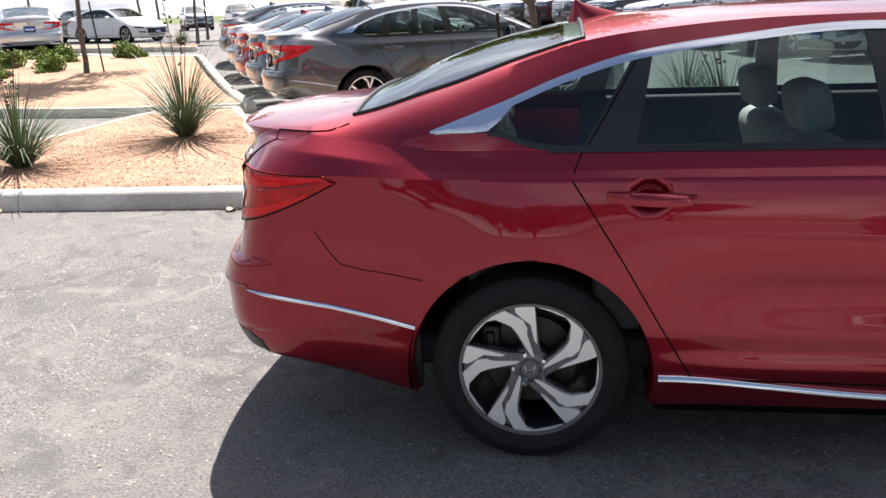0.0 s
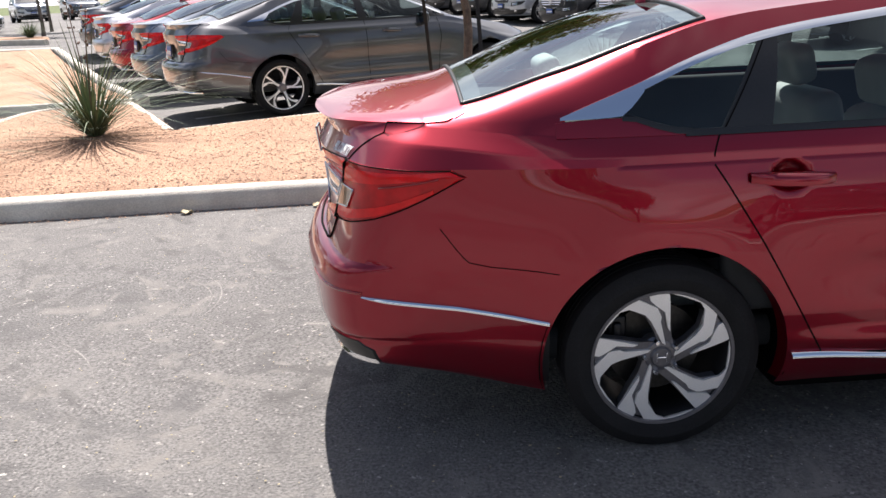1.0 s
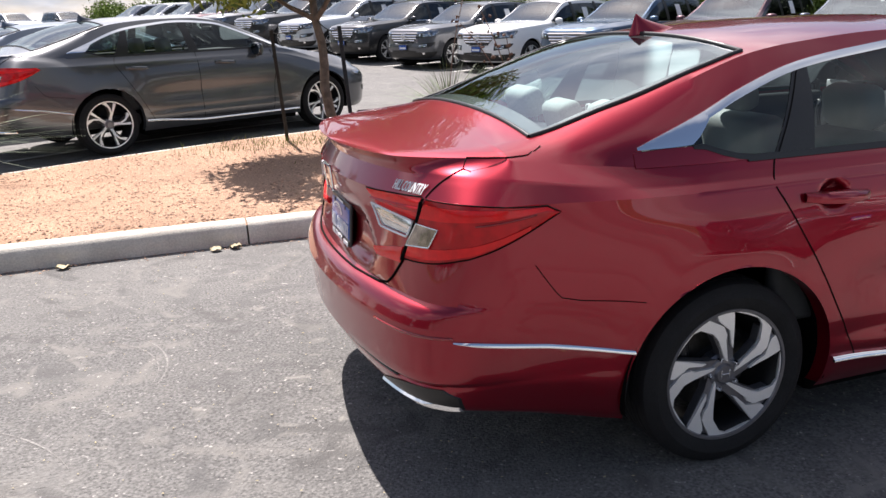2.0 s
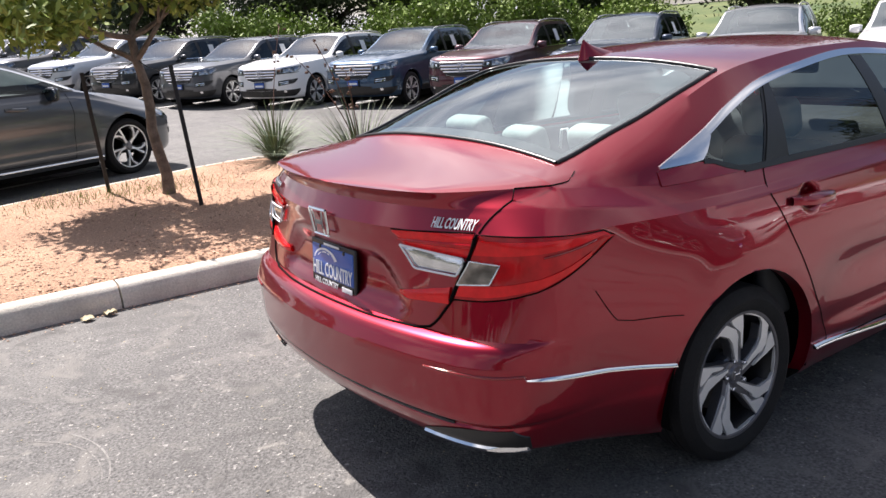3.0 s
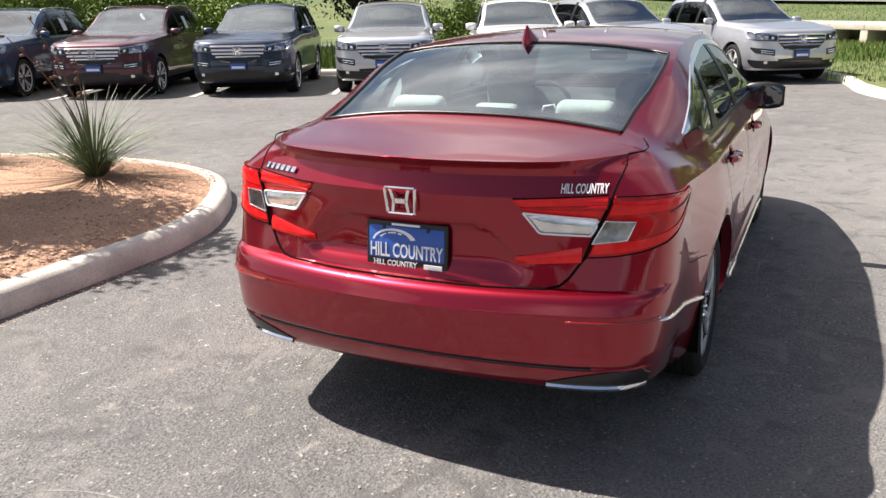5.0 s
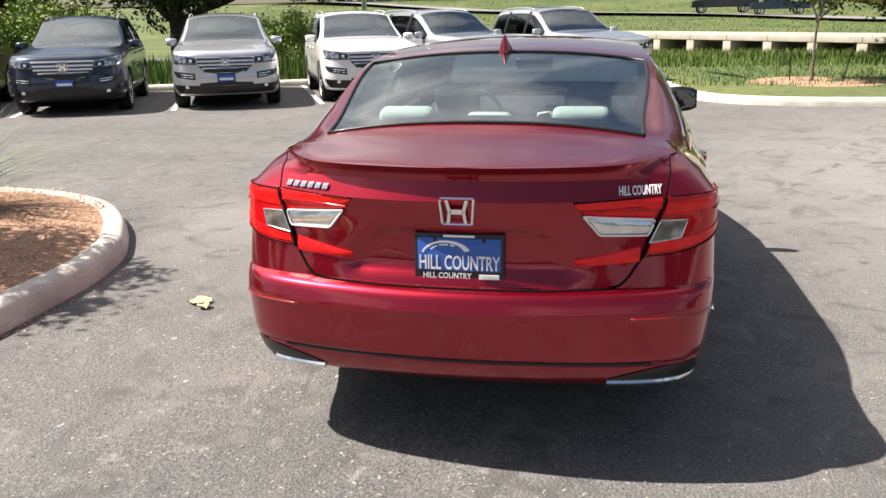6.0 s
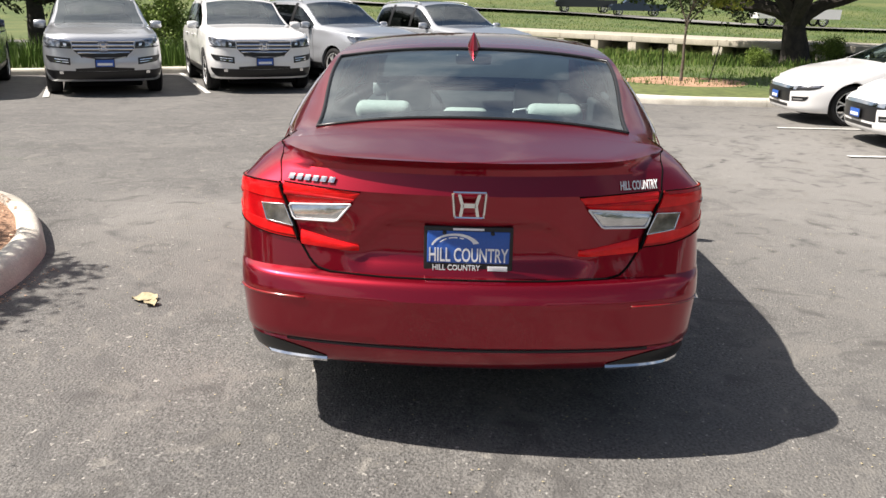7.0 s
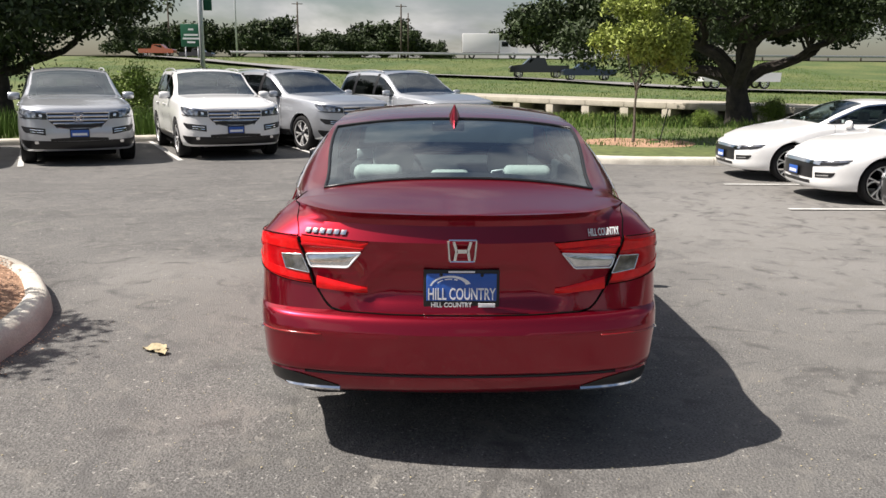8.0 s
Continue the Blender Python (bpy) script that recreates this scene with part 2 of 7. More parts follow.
def asphalt_material():
    m = material("asphalt", (0.150, 0.146, 0.138), 0.88, color2=(0.118, 0.115, 0.110), scale=0.7, fine=0.5, fine_scale=80, bump=1.0, bump_scale=95)
    n, l = m.node_tree.nodes, m.node_tree.links
    p = n["Principled BSDF"]
    src = p.inputs["Base Color"].links[0].from_socket
    co = n.new("ShaderNodeTexCoord")

    def stain(scale, lo, hi, color, dist=0.0, stretch=(1, 1, 1)):
        nonlocal src
        mp = n.new("ShaderNodeMapping")
        mp.inputs["Scale"].default_value = stretch
        mp.inputs["Rotation"].default_value = (0, 0, 0.5)
        t = n.new("ShaderNodeTexNoise")
        t.inputs["Scale"].default_value, t.inputs["Detail"].default_value, t.inputs["Distortion"].default_value = scale, 7.0, dist
        r = n.new("ShaderNodeMapRange")
        r.inputs["From Min"].default_value, r.inputs["From Max"].default_value = lo, hi
        x = n.new("ShaderNodeMix")
        x.data_type = "RGBA"
        x.inputs["B"].default_value = rgba(color)
        l.new(co.outputs["Object"], mp.inputs["Vector"]), l.new(mp.outputs["Vector"], t.inputs["Vector"])
        l.new(t.outputs["Fac"], r.inputs["Value"]), l.new(r.outputs["Result"], x.inputs["Factor"]), l.new(src, x.inputs["A"])
        src = x.outputs["Result"]

    def dusty(cx, cy, reach, color, wobble, edge=0.6):
        """A patch of pale dust with a ragged rim round a spot of the lot."""
        nonlocal src
        d = n.new("ShaderNodeVectorMath")
        d.operation = "DISTANCE"
        d.inputs[1].default_value = (cx, cy, 0)
        l.new(co.outputs["Object"], d.inputs[0])
        t = n.new("ShaderNodeTexNoise")
        t.inputs["Scale"].default_value, t.inputs["Detail"].default_value, t.inputs["Distortion"].default_value = 1.6, 9.0, 0.8
        l.new(co.outputs["Object"], t.inputs["Vector"])
        s = n.new("ShaderNodeMath")
        s.operation = "MULTIPLY_ADD"
        s.inputs[1].default_value = wobble
        l.new(t.outputs["Fac"], s.inputs[0]), l.new(d.outputs["Value"], s.inputs[2])
        r = n.new("ShaderNodeMapRange")
        r.inputs["From Min"].default_value, r.inputs["From Max"].default_value = reach + wobble * 0.5, reach + wobble * 0.5 - edge
        r.inputs["To Max"].default_value = 0.75
        l.new(s.outputs["Value"], r.inputs["Value"])
        x = n.new("ShaderNodeMix")
        x.data_type = "RGBA"
        x.inputs["B"].default_value = rgba(color)
        l.new(r.outputs["Result"], x.inputs["Factor"]), l.new(src, x.inputs["A"])
        src = x.outputs["Result"]

    dusty(4.5, -6.5, 6.2, (0.245, 0.237, 0.222), 3.0, 2.6)
    dusty(2.3, 2.3, 1.0, (0.225, 0.218, 0.204), 1.5, 0.6)
    dusty(1.2, 1.7, 1.3, (0.168, 0.163, 0.152), 2.6, 1.0)
    stain(0.16, 0.52, 0.76, (0.185, 0.178, 0.164), 0.6)
    stain(1.1, 0.58, 0.78, (0.185, 0.179, 0.167), 1.5)
    stain(2.6, 0.62, 0.78, (0.20, 0.192, 0.177), 1.2)
    stain(1.7, 0.57, 0.74, (0.10, 0.098, 0.095), 1.8)
    stain(4.5, 0.56, 0.70, (0.185, 0.177, 0.162), 1.0)
    stain(3.3, 0.57, 0.72, (0.088, 0.085, 0.081), 1.2)
    stain(9.0, 0.66, 0.78, (0.28, 0.268, 0.24), 0.5)
    stain(0.5, 0.54, 0.76, (0.09, 0.088, 0.085), 1.0, (1, 0.25, 1))
    stain(46.0, 0.645, 0.70, (0.32, 0.31, 0.29))
    stain(60.0, 0.66, 0.71, (0.045, 0.045, 0.045))
    stain(26.0, 0.69, 0.73, (0.40, 0.385, 0.35))
    l.new(src, p.inputs["Base Color"])
    return m


M_ASPHALT = asphalt_material()


# ---------------------------------------------------------------- mesh helpers
def mesh_from(name, verts, faces, mat, smooth=True, angle=None):
    me = bpy.data.meshes.new(name)
    me.from_pydata([tuple(v) for v in verts], [], [tuple(f) for f in faces])
    me.materials.append(mat)
    if smooth:
        me.shade_smooth()
        if angle:
            me.set_sharp_from_angle(angle=radians(angle))
    return me


def part(name, me, parent=None, label="", m=None):
    ob = new(name, me)
    if parent is not None:
        ob.parent = parent
    if m is not None:
        ob.matrix_basis = m
    if label:
        ob["label"] = label
    return ob


class Geo:
    """Collects vertices and faces of one mesh."""

    def __init__(self):
        self.v, self.f = [], []

    def add(self, verts, faces):
        o = len(self.v)
        self.v.extend(tuple(p) for p in verts)
        self.f.extend(tuple(i + o for i in f) for f in faces)
        return self

    def grid(self, rows, close_u=False, close_v=False, flip=False):
        a, b = len(rows), len(rows[0])
        fs = []
        for i in range(a if close_u else a - 1):
            for j in range(b if close_v else b - 1):
                q = (i * b + j, i * b + (j + 1) % b, ((i + 1) % a) * b + (j + 1) % b, ((i + 1) % a) * b + j)
                fs.append(q[::-1] if flip else q)
        return self.add([p for r in rows for p in r], fs)

    def box(self, x0, y0, z0, x1, y1, z1, m=None):
        p = [(x, y, z) for x in (x0, x1) for y in (y0, y1) for z in (z0, z1)]
        if m is not None:
            p = [tuple(m @ Vector(q)) for q in p]
        return self.add(p, [(0, 1, 3, 2), (4, 6, 7, 5), (0, 4, 5, 1), (2, 3, 7, 6), (0, 2, 6, 4), (1, 5, 7, 3)])

    def rbox(self, x0, y0, z0, x1, y1, z1, r, m=None):
        """A box with bevelled edges."""
        cx, cy, cz = (x0 + x1) / 2, (y0 + y1) / 2, (z0 + z1) / 2
        hx, hy, hz = (x1 - x0) / 2, (y1 - y0) / 2, (z1 - z0) / 2
        r = min(r, hx * 0.95, hy * 0.95, hz * 0.95)
        bm = bmesh.new()
        bmesh.ops.create_cube(bm, size=1.0)
        for v in bm.verts:
            v.co = Vector((cx + v.co.x * 2 * hx, cy + v.co.y * 2 * hy, cz + v.co.z * 2 * hz))
        bmesh.ops.bevel(bm, geom=bm.edges[:] + bm.verts[:], offset=r, segments=3, affect="EDGES", profile=0.5)
        bm.verts.index_update()
        vs = [v.co.copy() for v in bm.verts]
        if m is not None:
            vs = [m @ v for v in vs]
        self.add(vs, [[v.index for v in f.verts] for f in bm.faces])
        bm.free()
        return self

    def tube(self, pts, radius, sides=8, caps=True):
        pts = [Vector(p) for p in pts]
        rs = [float(q) for q in radius] if hasattr(radius, "__len__") else [float(radius)] * len(pts)
        rows = []
        for i, p in enumerate(pts):
            d = (pts[min(i + 1, len(pts) - 1)] - pts[max(i - 1, 0)]).normalized()
            a = d.cross(Vector((0, 0, 1)) if abs(d.z) < 0.9 else Vector((1, 0, 0))).normalized()
            b = d.cross(a)
            rows.append([p + rs[i] * (math.cos(2 * math.pi * k / sides) * a + math.sin(2 * math.pi * k / sides) * b) for k in range(sides)])
        o = len(self.v)
        self.grid(rows, close_v=True)
        if caps:
            self.f.append(tuple(range(o + sides - 1, o - 1, -1)))
            e = o + (len(pts) - 1) * sides
            self.f.append(tuple(range(e, e + sides)))
        return self

    def lathe(self, prof, sides=48, m=None):
        """Profile points (radius, axial) turned round the y axis."""
        rows = []
        for k in range(sides):
            a = 2 * math.pi * k / sides
            rows.append([Vector((r * math.cos(a), h, r * math.sin(a))) for r, h in prof])
        if m is not None:
            rows = [[m @ p for p in r] for r in rows]
        return self.grid(rows, close_u=True)

    def sheet(self, rows, thick, normal=None):
        """A grid of points given a thickness by a shift along a direction."""
        n = Vector(normal)
        self.grid(rows)
        back = [[Vector(p) - n * thick for p in r] for r in rows]
        self.grid(back, flip=True)
        for e in (([r[0] for r in rows], [r[0] for r in back]), ([r[-1] for r in back], [r[-1] for r in rows]),
                  (back[0], rows[0]), (rows[-1], back[-1])):
            self.grid([list(e[0]), list(e[1])])
        return self

    def mesh(self, name, mat, smooth=True, angle=None, weld=0.0):
        me = mesh_from(name, self.v, self.f, mat, False)
        bm = bmesh.new()
        bm.from_mesh(me)
        if weld:
            bmesh.ops.remove_doubles(bm, verts=bm.verts, dist=weld)
        bmesh.ops.recalc_face_normals(bm, faces=bm.faces)
        bm.to_mesh(me)
        bm.free()
        if smooth:
            me.shade_smooth()
            if angle:
                me.set_sharp_from_angle(angle=radians(angle))
        return me


def curve(*pairs):
    """A smooth curve through (x, y) pairs, flat outside them (monotone cubic)."""
    xs, ys = np.array([p[0] for p in pairs], float), np.array([p[1] for p in pairs], float)
    h, d = np.diff(xs), np.diff(ys) / np.diff(xs)
    t = np.zeros(len(xs))
    for i in range(1, len(xs) - 1):
        if d[i - 1] * d[i] > 0:
            w1, w2 = 2 * h[i] + h[i - 1], h[i] + 2 * h[i - 1]
            t[i] = (w1 + w2) / (w1 / d[i - 1] + w2 / d[i])
    t[0], t[-1] = d[0], d[-1]

    def f(x):
        x = float(x)
        if x <= xs[0]:
            return float(ys[0])
        if x >= xs[-1]:
            return float(ys[-1])
        i = int(np.searchsorted(xs, x) - 1)
        s = (x - xs[i]) / h[i]
        return float((1 + 2 * s) * (1 - s) ** 2 * ys[i] + s * (1 - s) ** 2 * h[i] * t[i] + s * s * (3 - 2 * s) * ys[i + 1] + s * s * (s - 1) * h[i] * t[i + 1])
    return f


def smooth01(t):
    t = min(1.0, max(0.0, t))
    return t * t * (3 - 2 * t)


def rise(x, y):
    """The lot's slight swell under the planted island, and its climb towards the far rows."""
    return 0.12 * math.exp(-((x + 1) ** 2 + (y - 7.5) ** 2) / 21.8) + 0.5 * smooth01((0.835 * y - 0.55 * x - 11) / 13)


def text_mesh(words, size, mat, depth=0.001, bold=0.0):
    """Lettering in the built-in font, lying in x (reading on) and y (up), centred."""
    cu = bpy.data.curves.new("words", "FONT")
    cu.body, cu.size, cu.align_x, cu.align_y, cu.extrude, cu.resolution_u = words, size, "CENTER", "CENTER", depth, 3
    cu.offset = bold
    ob = bpy.data.objects.new("words", cu)
    scene.collection.objects.link(ob)
    bpy.context.view_layer.update()
    me = bpy.data.meshes.new_from_object(ob.evaluated_get(bpy.context.evaluated_depsgraph_get()))
    bpy.data.objects.remove(ob)
    me.materials.clear()
    me.materials.append(mat)
    return me


# ---------------------------------------------------------------- car shells
class Shell:
    """A car body: rails that run round the car at rising heights, and a cap (deck, cabin, bonnet) over the top rail.
    x runs forward from the rear axle, z up from the road; half the car has y < 0."""

    def __init__(self, spec, fine):
        self.rails = spec["rails"]
        self.hard = spec["hard"]
        self.WB = spec["WB"]
        self.nf = spec["nf"]
        self.x_join = spec["x_join"]
        self.hub = spec["hub"]
        self.arch = spec["arch"]
        self.dip = spec["dip"]
        self.dip_z = spec["dip_z"]
        self.flare = spec.get("flare", 0.0)
        self.rear_glass = spec["rear_glass"]
        self.wind = spec["wind"]
        self.dlo = spec["dlo"]
        self.dent = spec["dent"]
        self.zc = spec["zc"]
        self.yt = spec["yt"]
        self.zt = spec["zt"]
        self.hz = spec["hz"]
        self.pillars = spec["pillars"]
        self.sub = 6 if fine else 2
        self.scoops = spec.get("scoops", ()) if fine else ()
        k = 1.0 if fine else 0.5
        nr, ns = (44, 14) if fine else (12, 4)
        self.cols = [("r", 1 - (1 - i / nr) ** 1.6) for i in range(nr)] + [("s", (i / ns) ** 1.8) for i in range(ns)]
        xs = []
        marks = [self.x_join, self.rear_glass[0], -0.30, 0.0, self.rear_glass[1], 0.5, self.wind[0], self.WB - 0.5, self.wind[1], self.WB, self.WB + 0.42]
        marks = sorted(set(round(m, 3) for m in marks if self.x_join <= m))
        for c, _ in self.scoops:
            marks += [c - 0.09, c + 0.09]
        marks.sort()
        for a, b in zip(marks, marks[1:]):
            near = a < 0.45 or b > self.WB - 0.45 or any(a < c < b for c, _ in self.scoops)
            tight = any(a < c < b for c, _ in self.scoops)
            c = max(1, round((b - a) / ((0.010 if tight else 0.035 if near else 0.075) / k)))
            xs += [a + (b - a) * i / c for i in range(c)]
        self.cols += [("x", x) for x in xs]
        self.cols += [("t", i / ns) for i in range(ns)] + [("f", i / nr) for i in range(nr + 1)]
        self.cache = {}

    def rear_shape(self, z):
        """Length, rear width, corner power, bow and narrowing of the tail's plan at height z of the rear."""
        zs = [r[0] for r in self.rails]
        pick = lambda i: float(np.interp(z, zs, [(*r, 0.0, 0.0)[i] for r in self.rails]))
        return -pick(1), pick(3) - pick(8), pick(4), pick(7), pick(8)

    def half(self, j, x):
        """Half width of rail j at x behind the rear axle: narrowing backwards, then round the corner into the bowed tail."""
        zr, xr, zs, w, n, zf, xf, k, taper = (*self.rails[j], 0.0, 0.0)[:9]
        wt = w - taper * smooth01(-x / 0.7)
        y = wt * 0.7
        for _ in range(24):
            y += 0.6 * (wt * max(0.0, 1 - min(1.0, -x / (-xr - k * y * y)) ** n) ** (1 / n) - y)
        return y

    def rail(self, j, kind, t):
        zr, xr, zs, w, n, zf, xf, k, taper = (*self.rails[j], 0.0, 0.0)[:9]
        nf = self.nf
        cut, cutf = 0.5 ** (1 / n), 0.5 ** (1 / nf)
        wr = w - taper
        a = -xr - k * (wr * cut) ** 2
        if kind == "r":
            y = wr * cut * t
            x = -(-xr - k * y * y) * (1 - (y / wr) ** n) ** (1 / n)
        elif kind == "f":
            y = w * cutf * (1 - t)
            x = self.WB + xf * (1 - (y / w) ** nf) ** (1 / nf)
        else:
            x = t
            if kind == "s":
                x = -a * cut + (self.x_join + a * cut) * t
            elif kind == "t":
                x = self.WB + 0.42 + (xf * cutf - 0.42) * t
            if x < 0:
                y = self.half(j, x)
            elif x > self.WB:
                y = w * max(0.0, 1 - min(1.0, (x - self.WB) / xf) ** nf) ** (1 / nf)
            else:
                y = w
        z = zs
        if x < -0.25:
            z = zr + (zs - zr) * smooth01((x + a * cut) / (a * cut - 0.25))
        if x > self.WB - 0.8:
            z = zs + (zf - zs) * smooth01((x - self.WB + 0.8) / (0.8 + xf * cutf))
        if -0.9 < x < self.WB + 0.9:
            fade = smooth01((w - y < 0.2) * 1.0)
            for c in (0.0, self.WB):
                r = math.hypot(x - c, z - self.hub)
                y += 0.006 * math.exp(-((r - self.arch - 0.02) / 0.07) ** 2) * fade
            mid = smooth01((x - 0.35) / 0.4) * smooth01((self.WB - 0.35 - x) / 0.4)
            y -= mid * (self.dip * math.exp(-((z - self.dip_z) / 0.10) ** 2))
            y += mid * self.flare * math.exp(-((z - 0.36) / 0.035) ** 2)
        return x, y, z

    def column(self, kind, t):
        """The column's points from sill to top rail, with smooth steps between the rails."""
        key = (kind, round(t, 4))
        if key in self.cache:
            return self.cache[key]
        p = np.array([self.rail(j, kind, t) for j in range(len(self.rails))])
        out = []
        for j in range(len(p) - 1):
            p0, p1, p2, p3 = p[max(j - 1, 0)], p[j], p[j + 1], p[min(j + 2, len(p) - 1)]
            hard1, hard2 = j in self.hard, j + 1 in self.hard
            m1 = (p2 - p1) if hard1 else (p2 - p0) / 2
            m2 = (p2 - p1) if hard2 else (p3 - p1) / 2
            for s in range(self.sub):
                u = s / self.sub
                out.append((2 * u ** 3 - 3 * u * u + 1) * p1 + (u ** 3 - 2 * u * u + u) * m1 + (3 * u * u - 2 * u ** 3) * p2 + (u ** 3 - u * u) * m2)
        out.append(p[-1])
        out = np.array(out)
        for q in out:
            q[0] += self.dent(q[0], q[1], q[2])
            for cx, cz in self.scoops:
                r = math.hypot((q[0] - cx) / 0.072, (q[2] - cz) / 0.050)
                q[1] -= 0.030 * smooth01((1.0 - r) / 0.75)
        self.cache[key] = out
        return out

    def side(self, x, z, off=0.0, s=-1):
        """A point on the car's flank at x, z."""
        kind = "x"
        e = self.column(kind, x)
        if z <= e[-1][2]:
            y = float(np.interp(z, e[:, 2], e[:, 1]))
        else:
            sec = self.section(e[-1])
            zz, yy = [q[2] for q in sec[:10]], [q[1] for q in sec[:10]]
            y = float(np.interp(z, zz, yy))
        return Vector((x, s * (y + off), z))

    def around(self, kind, t, z, off=0.0, s=-1):
        """A point on the rear (r, s) or front (t, f) wrap at height z."""
        e = self.column(kind, t)
        p = np.array([np.interp(z, e[:, 2], e[:, i]) for i in range(3)])
        d = 0.02
        t2 = min(1.0, t + d) if t < 0.5 else max(0.0, t - d)
        e2 = self.column(kind, t2)
        p2 = np.array([np.interp(z, e2[:, 2], e2[:, i]) for i in range(3)])
        tan = (p2 - p)
        nrm = Vector((tan[1], -tan[0], 0)).normalized()
        c = Vector((p[0] - (self.WB / 2), p[1], 0))
        if nrm.dot(c) < 0:
            nrm = -nrm
        v = Vector(p) + nrm * off
        return Vector((v.x, s * v.y, z))

    def rear_y(self, y, z, off=0.0, s=-1):
        """A point on the rear face at |y|, z; past the corner it goes on along the flank."""
        _, w, n, _, _ = self.rear_shape(z)
        t = y / (w * 0.5 ** (1 / n))
        return self.around("r", min(1.0, t), z, off, s)

    def front_y(self, y, z, off=0.0, s=-1):
        j = min(range(len(self.rails)), key=lambda i: abs(self.rails[i][5] - z))
        t = 1 - y / (self.rails[j][3] * 0.5 ** (1 / self.nf))
        return self.around("f", min(1.0, max(0.0, t)), z, off, s)

    def section(self, e):
        x, ye, ze = float(e[0]), float(e[1]), float(e[2])
        zc = max(self.zc(x), ze)
        inside = self.rear_glass[0] - 0.3 < x < self.wind[1] + 0.1
        yt = min(self.yt(x), 0.94 * ye)
        zt = min(max(self.zt(x), ze + 0.2 * (zc - ze)), zc)
        lam = 0.4
        if inside:
            lam = min(1.0, max(0.0, (self.hz(x) - ze) / max(zt - ze, 1e-4)))
        out = []

        def wall(v):
            b = 0.022 * math.sin(math.pi * v) * (1.0 if inside else 0.3)
            return (x, ye + (yt - ye) * v + b * min(1, (zt - ze) * 6), ze + (zt - ze) * v)
        for i in range(6):
            out.append(wall(lam * i / 6))
        for i in range(3):
            out.append(wall(lam + (1 - lam) * i / 3))
        for s in (0.0, self.glass_edge(x)) + self.roof_steps[2:]:
            y = yt * (1 - s)
            out.append((x, y, zc - (zc - zt) * (y / max(yt, 1e-4)) ** 2.4))
        return out

    def glass_edge(self, x):
        """How far in from the roof's edge the rear glass begins."""
        return 0.05 + 0.065 * smooth01((0.1 - x) / 0.6)

    roof_steps = (0.0, 0.05, 0.12, 0.25, 0.4, 0.55, 0.7, 0.85, 1.0)

    def over(self, x, y, off=0.0):
        """A point on the cap at x, y."""
        e = self.column("x", x)[-1] if x >= self.x_join else None
        if e is None:
            j = len(self.rails) - 1
            e = (x, self.half(j, x), self.rail(j, "x", x)[2])
        sec = self.section(e)[::-1]
        z = float(np.interp(abs(y), [q[1] for q in sec], [q[2] for q in sec]))
        return Vector((x, y, z + off))

    def build(self, parent, mat, glass, rear_glass_mat):
        body, pane, side_panes = Geo(), {"rear": Geo(), "front": Geo()}, {}
        cols = [self.column(*c) for c in self.cols]
        caps = [self.section(c[-1]) for c in cols]
        for s in (-1, 1):
            verts = np.array(cols)
            inside = np.zeros(verts.shape[:2], bool)
            ang = verts.copy()
            for c in (0.0, self.WB):
                dx, dz = verts[:, :, 0] - c, verts[:, :, 2] - self.hub
                r = np.hypot(dx, dz)
                hit = (r < self.arch) & (np.abs(verts[:, :, 1]) > 0.6)
                inside |= hit
                for i, j in zip(*np.nonzero(hit)):
                    k = self.arch / max(r[i, j], 0.02)
                    x, z = c + dx[i, j] * k, self.hub + dz[i, j] * k
                    if z < verts[i, 0, 2]:
                        z = verts[i, 0, 2]
                        x = c + math.copysign(math.sqrt(max(self.arch ** 2 - (z - self.hub) ** 2, 0.01)), dx[i, j])
                    p = self.side(x, max(z, self.rails[0][2]), 0, 1)
                    ang[i, j] = (x, p.y, z)
            a, b = verts.shape[:2]
            fs = []
            for i in range(a - 1):
                for j in range(b - 1):
                    q = ((i, j), (i + 1, j), (i + 1, j + 1), (i, j + 1))
                    if not all(inside[k] for k in q):
                        fs.append([i2 * b + j2 for i2, j2 in q])
            body.add([(p[0], s * p[1], p[2]) for col in ang for p in col], fs)
            for i in range(len(caps) - 1):
                x0, x1 = caps[i][0][0], caps[i + 1][0][0]
                for k in range(len(caps[0]) - 1):
                    q = [caps[i][k], caps[i + 1][k], caps[i + 1][k + 1], caps[i][k + 1]]
                    q = [(p[0], s * p[1], p[2]) for p in q]
                    mid = (x0 + x1) / 2
                    if k < 6 and self.dlo[0] < mid < self.dlo[1]:
                        side_panes.setdefault((s, sum(mid > c for c in self.pillars)), Geo()).add(q, [(0, 1, 2, 3)])
                    elif k > 9 and self.rear_glass[0] < mid < self.rear_glass[1]:
                        pane["rear"].add(q, [(0, 1, 2, 3)])
                    elif k > 9 and self.wind[0] < mid < self.wind[1]:
                        pane["front"].add(q, [(0, 1, 2, 3)])
                    else:
                        body.add(q, [(0, 1, 2, 3)])
            for c in (0.0, self.WB):
                rows = []
                for i in range(41):
                    f = math.radians(-14 + 208 * i / 40)
                    x, z = c + self.arch * math.cos(f), self.hub + self.arch * math.sin(f)
                    z = max(z, self.rails[0][2])
                    p = self.side(x, z, 0, s)
                    rows.append([p, Vector((x, p.y - s * 0.012, z)) * 1.0, Vector((c + (x - c) * 0.97, p.y - s * 0.045, z))])
                body.grid(rows)
        part("body", body.mesh("car_body", mat, True, 32, 0.0004), parent)
        for key in sorted(side_panes):
            ob = part("side_window", side_panes[key].mesh("pane", glass, True, None, 0.0004), parent)
            ob.visible_shadow = False
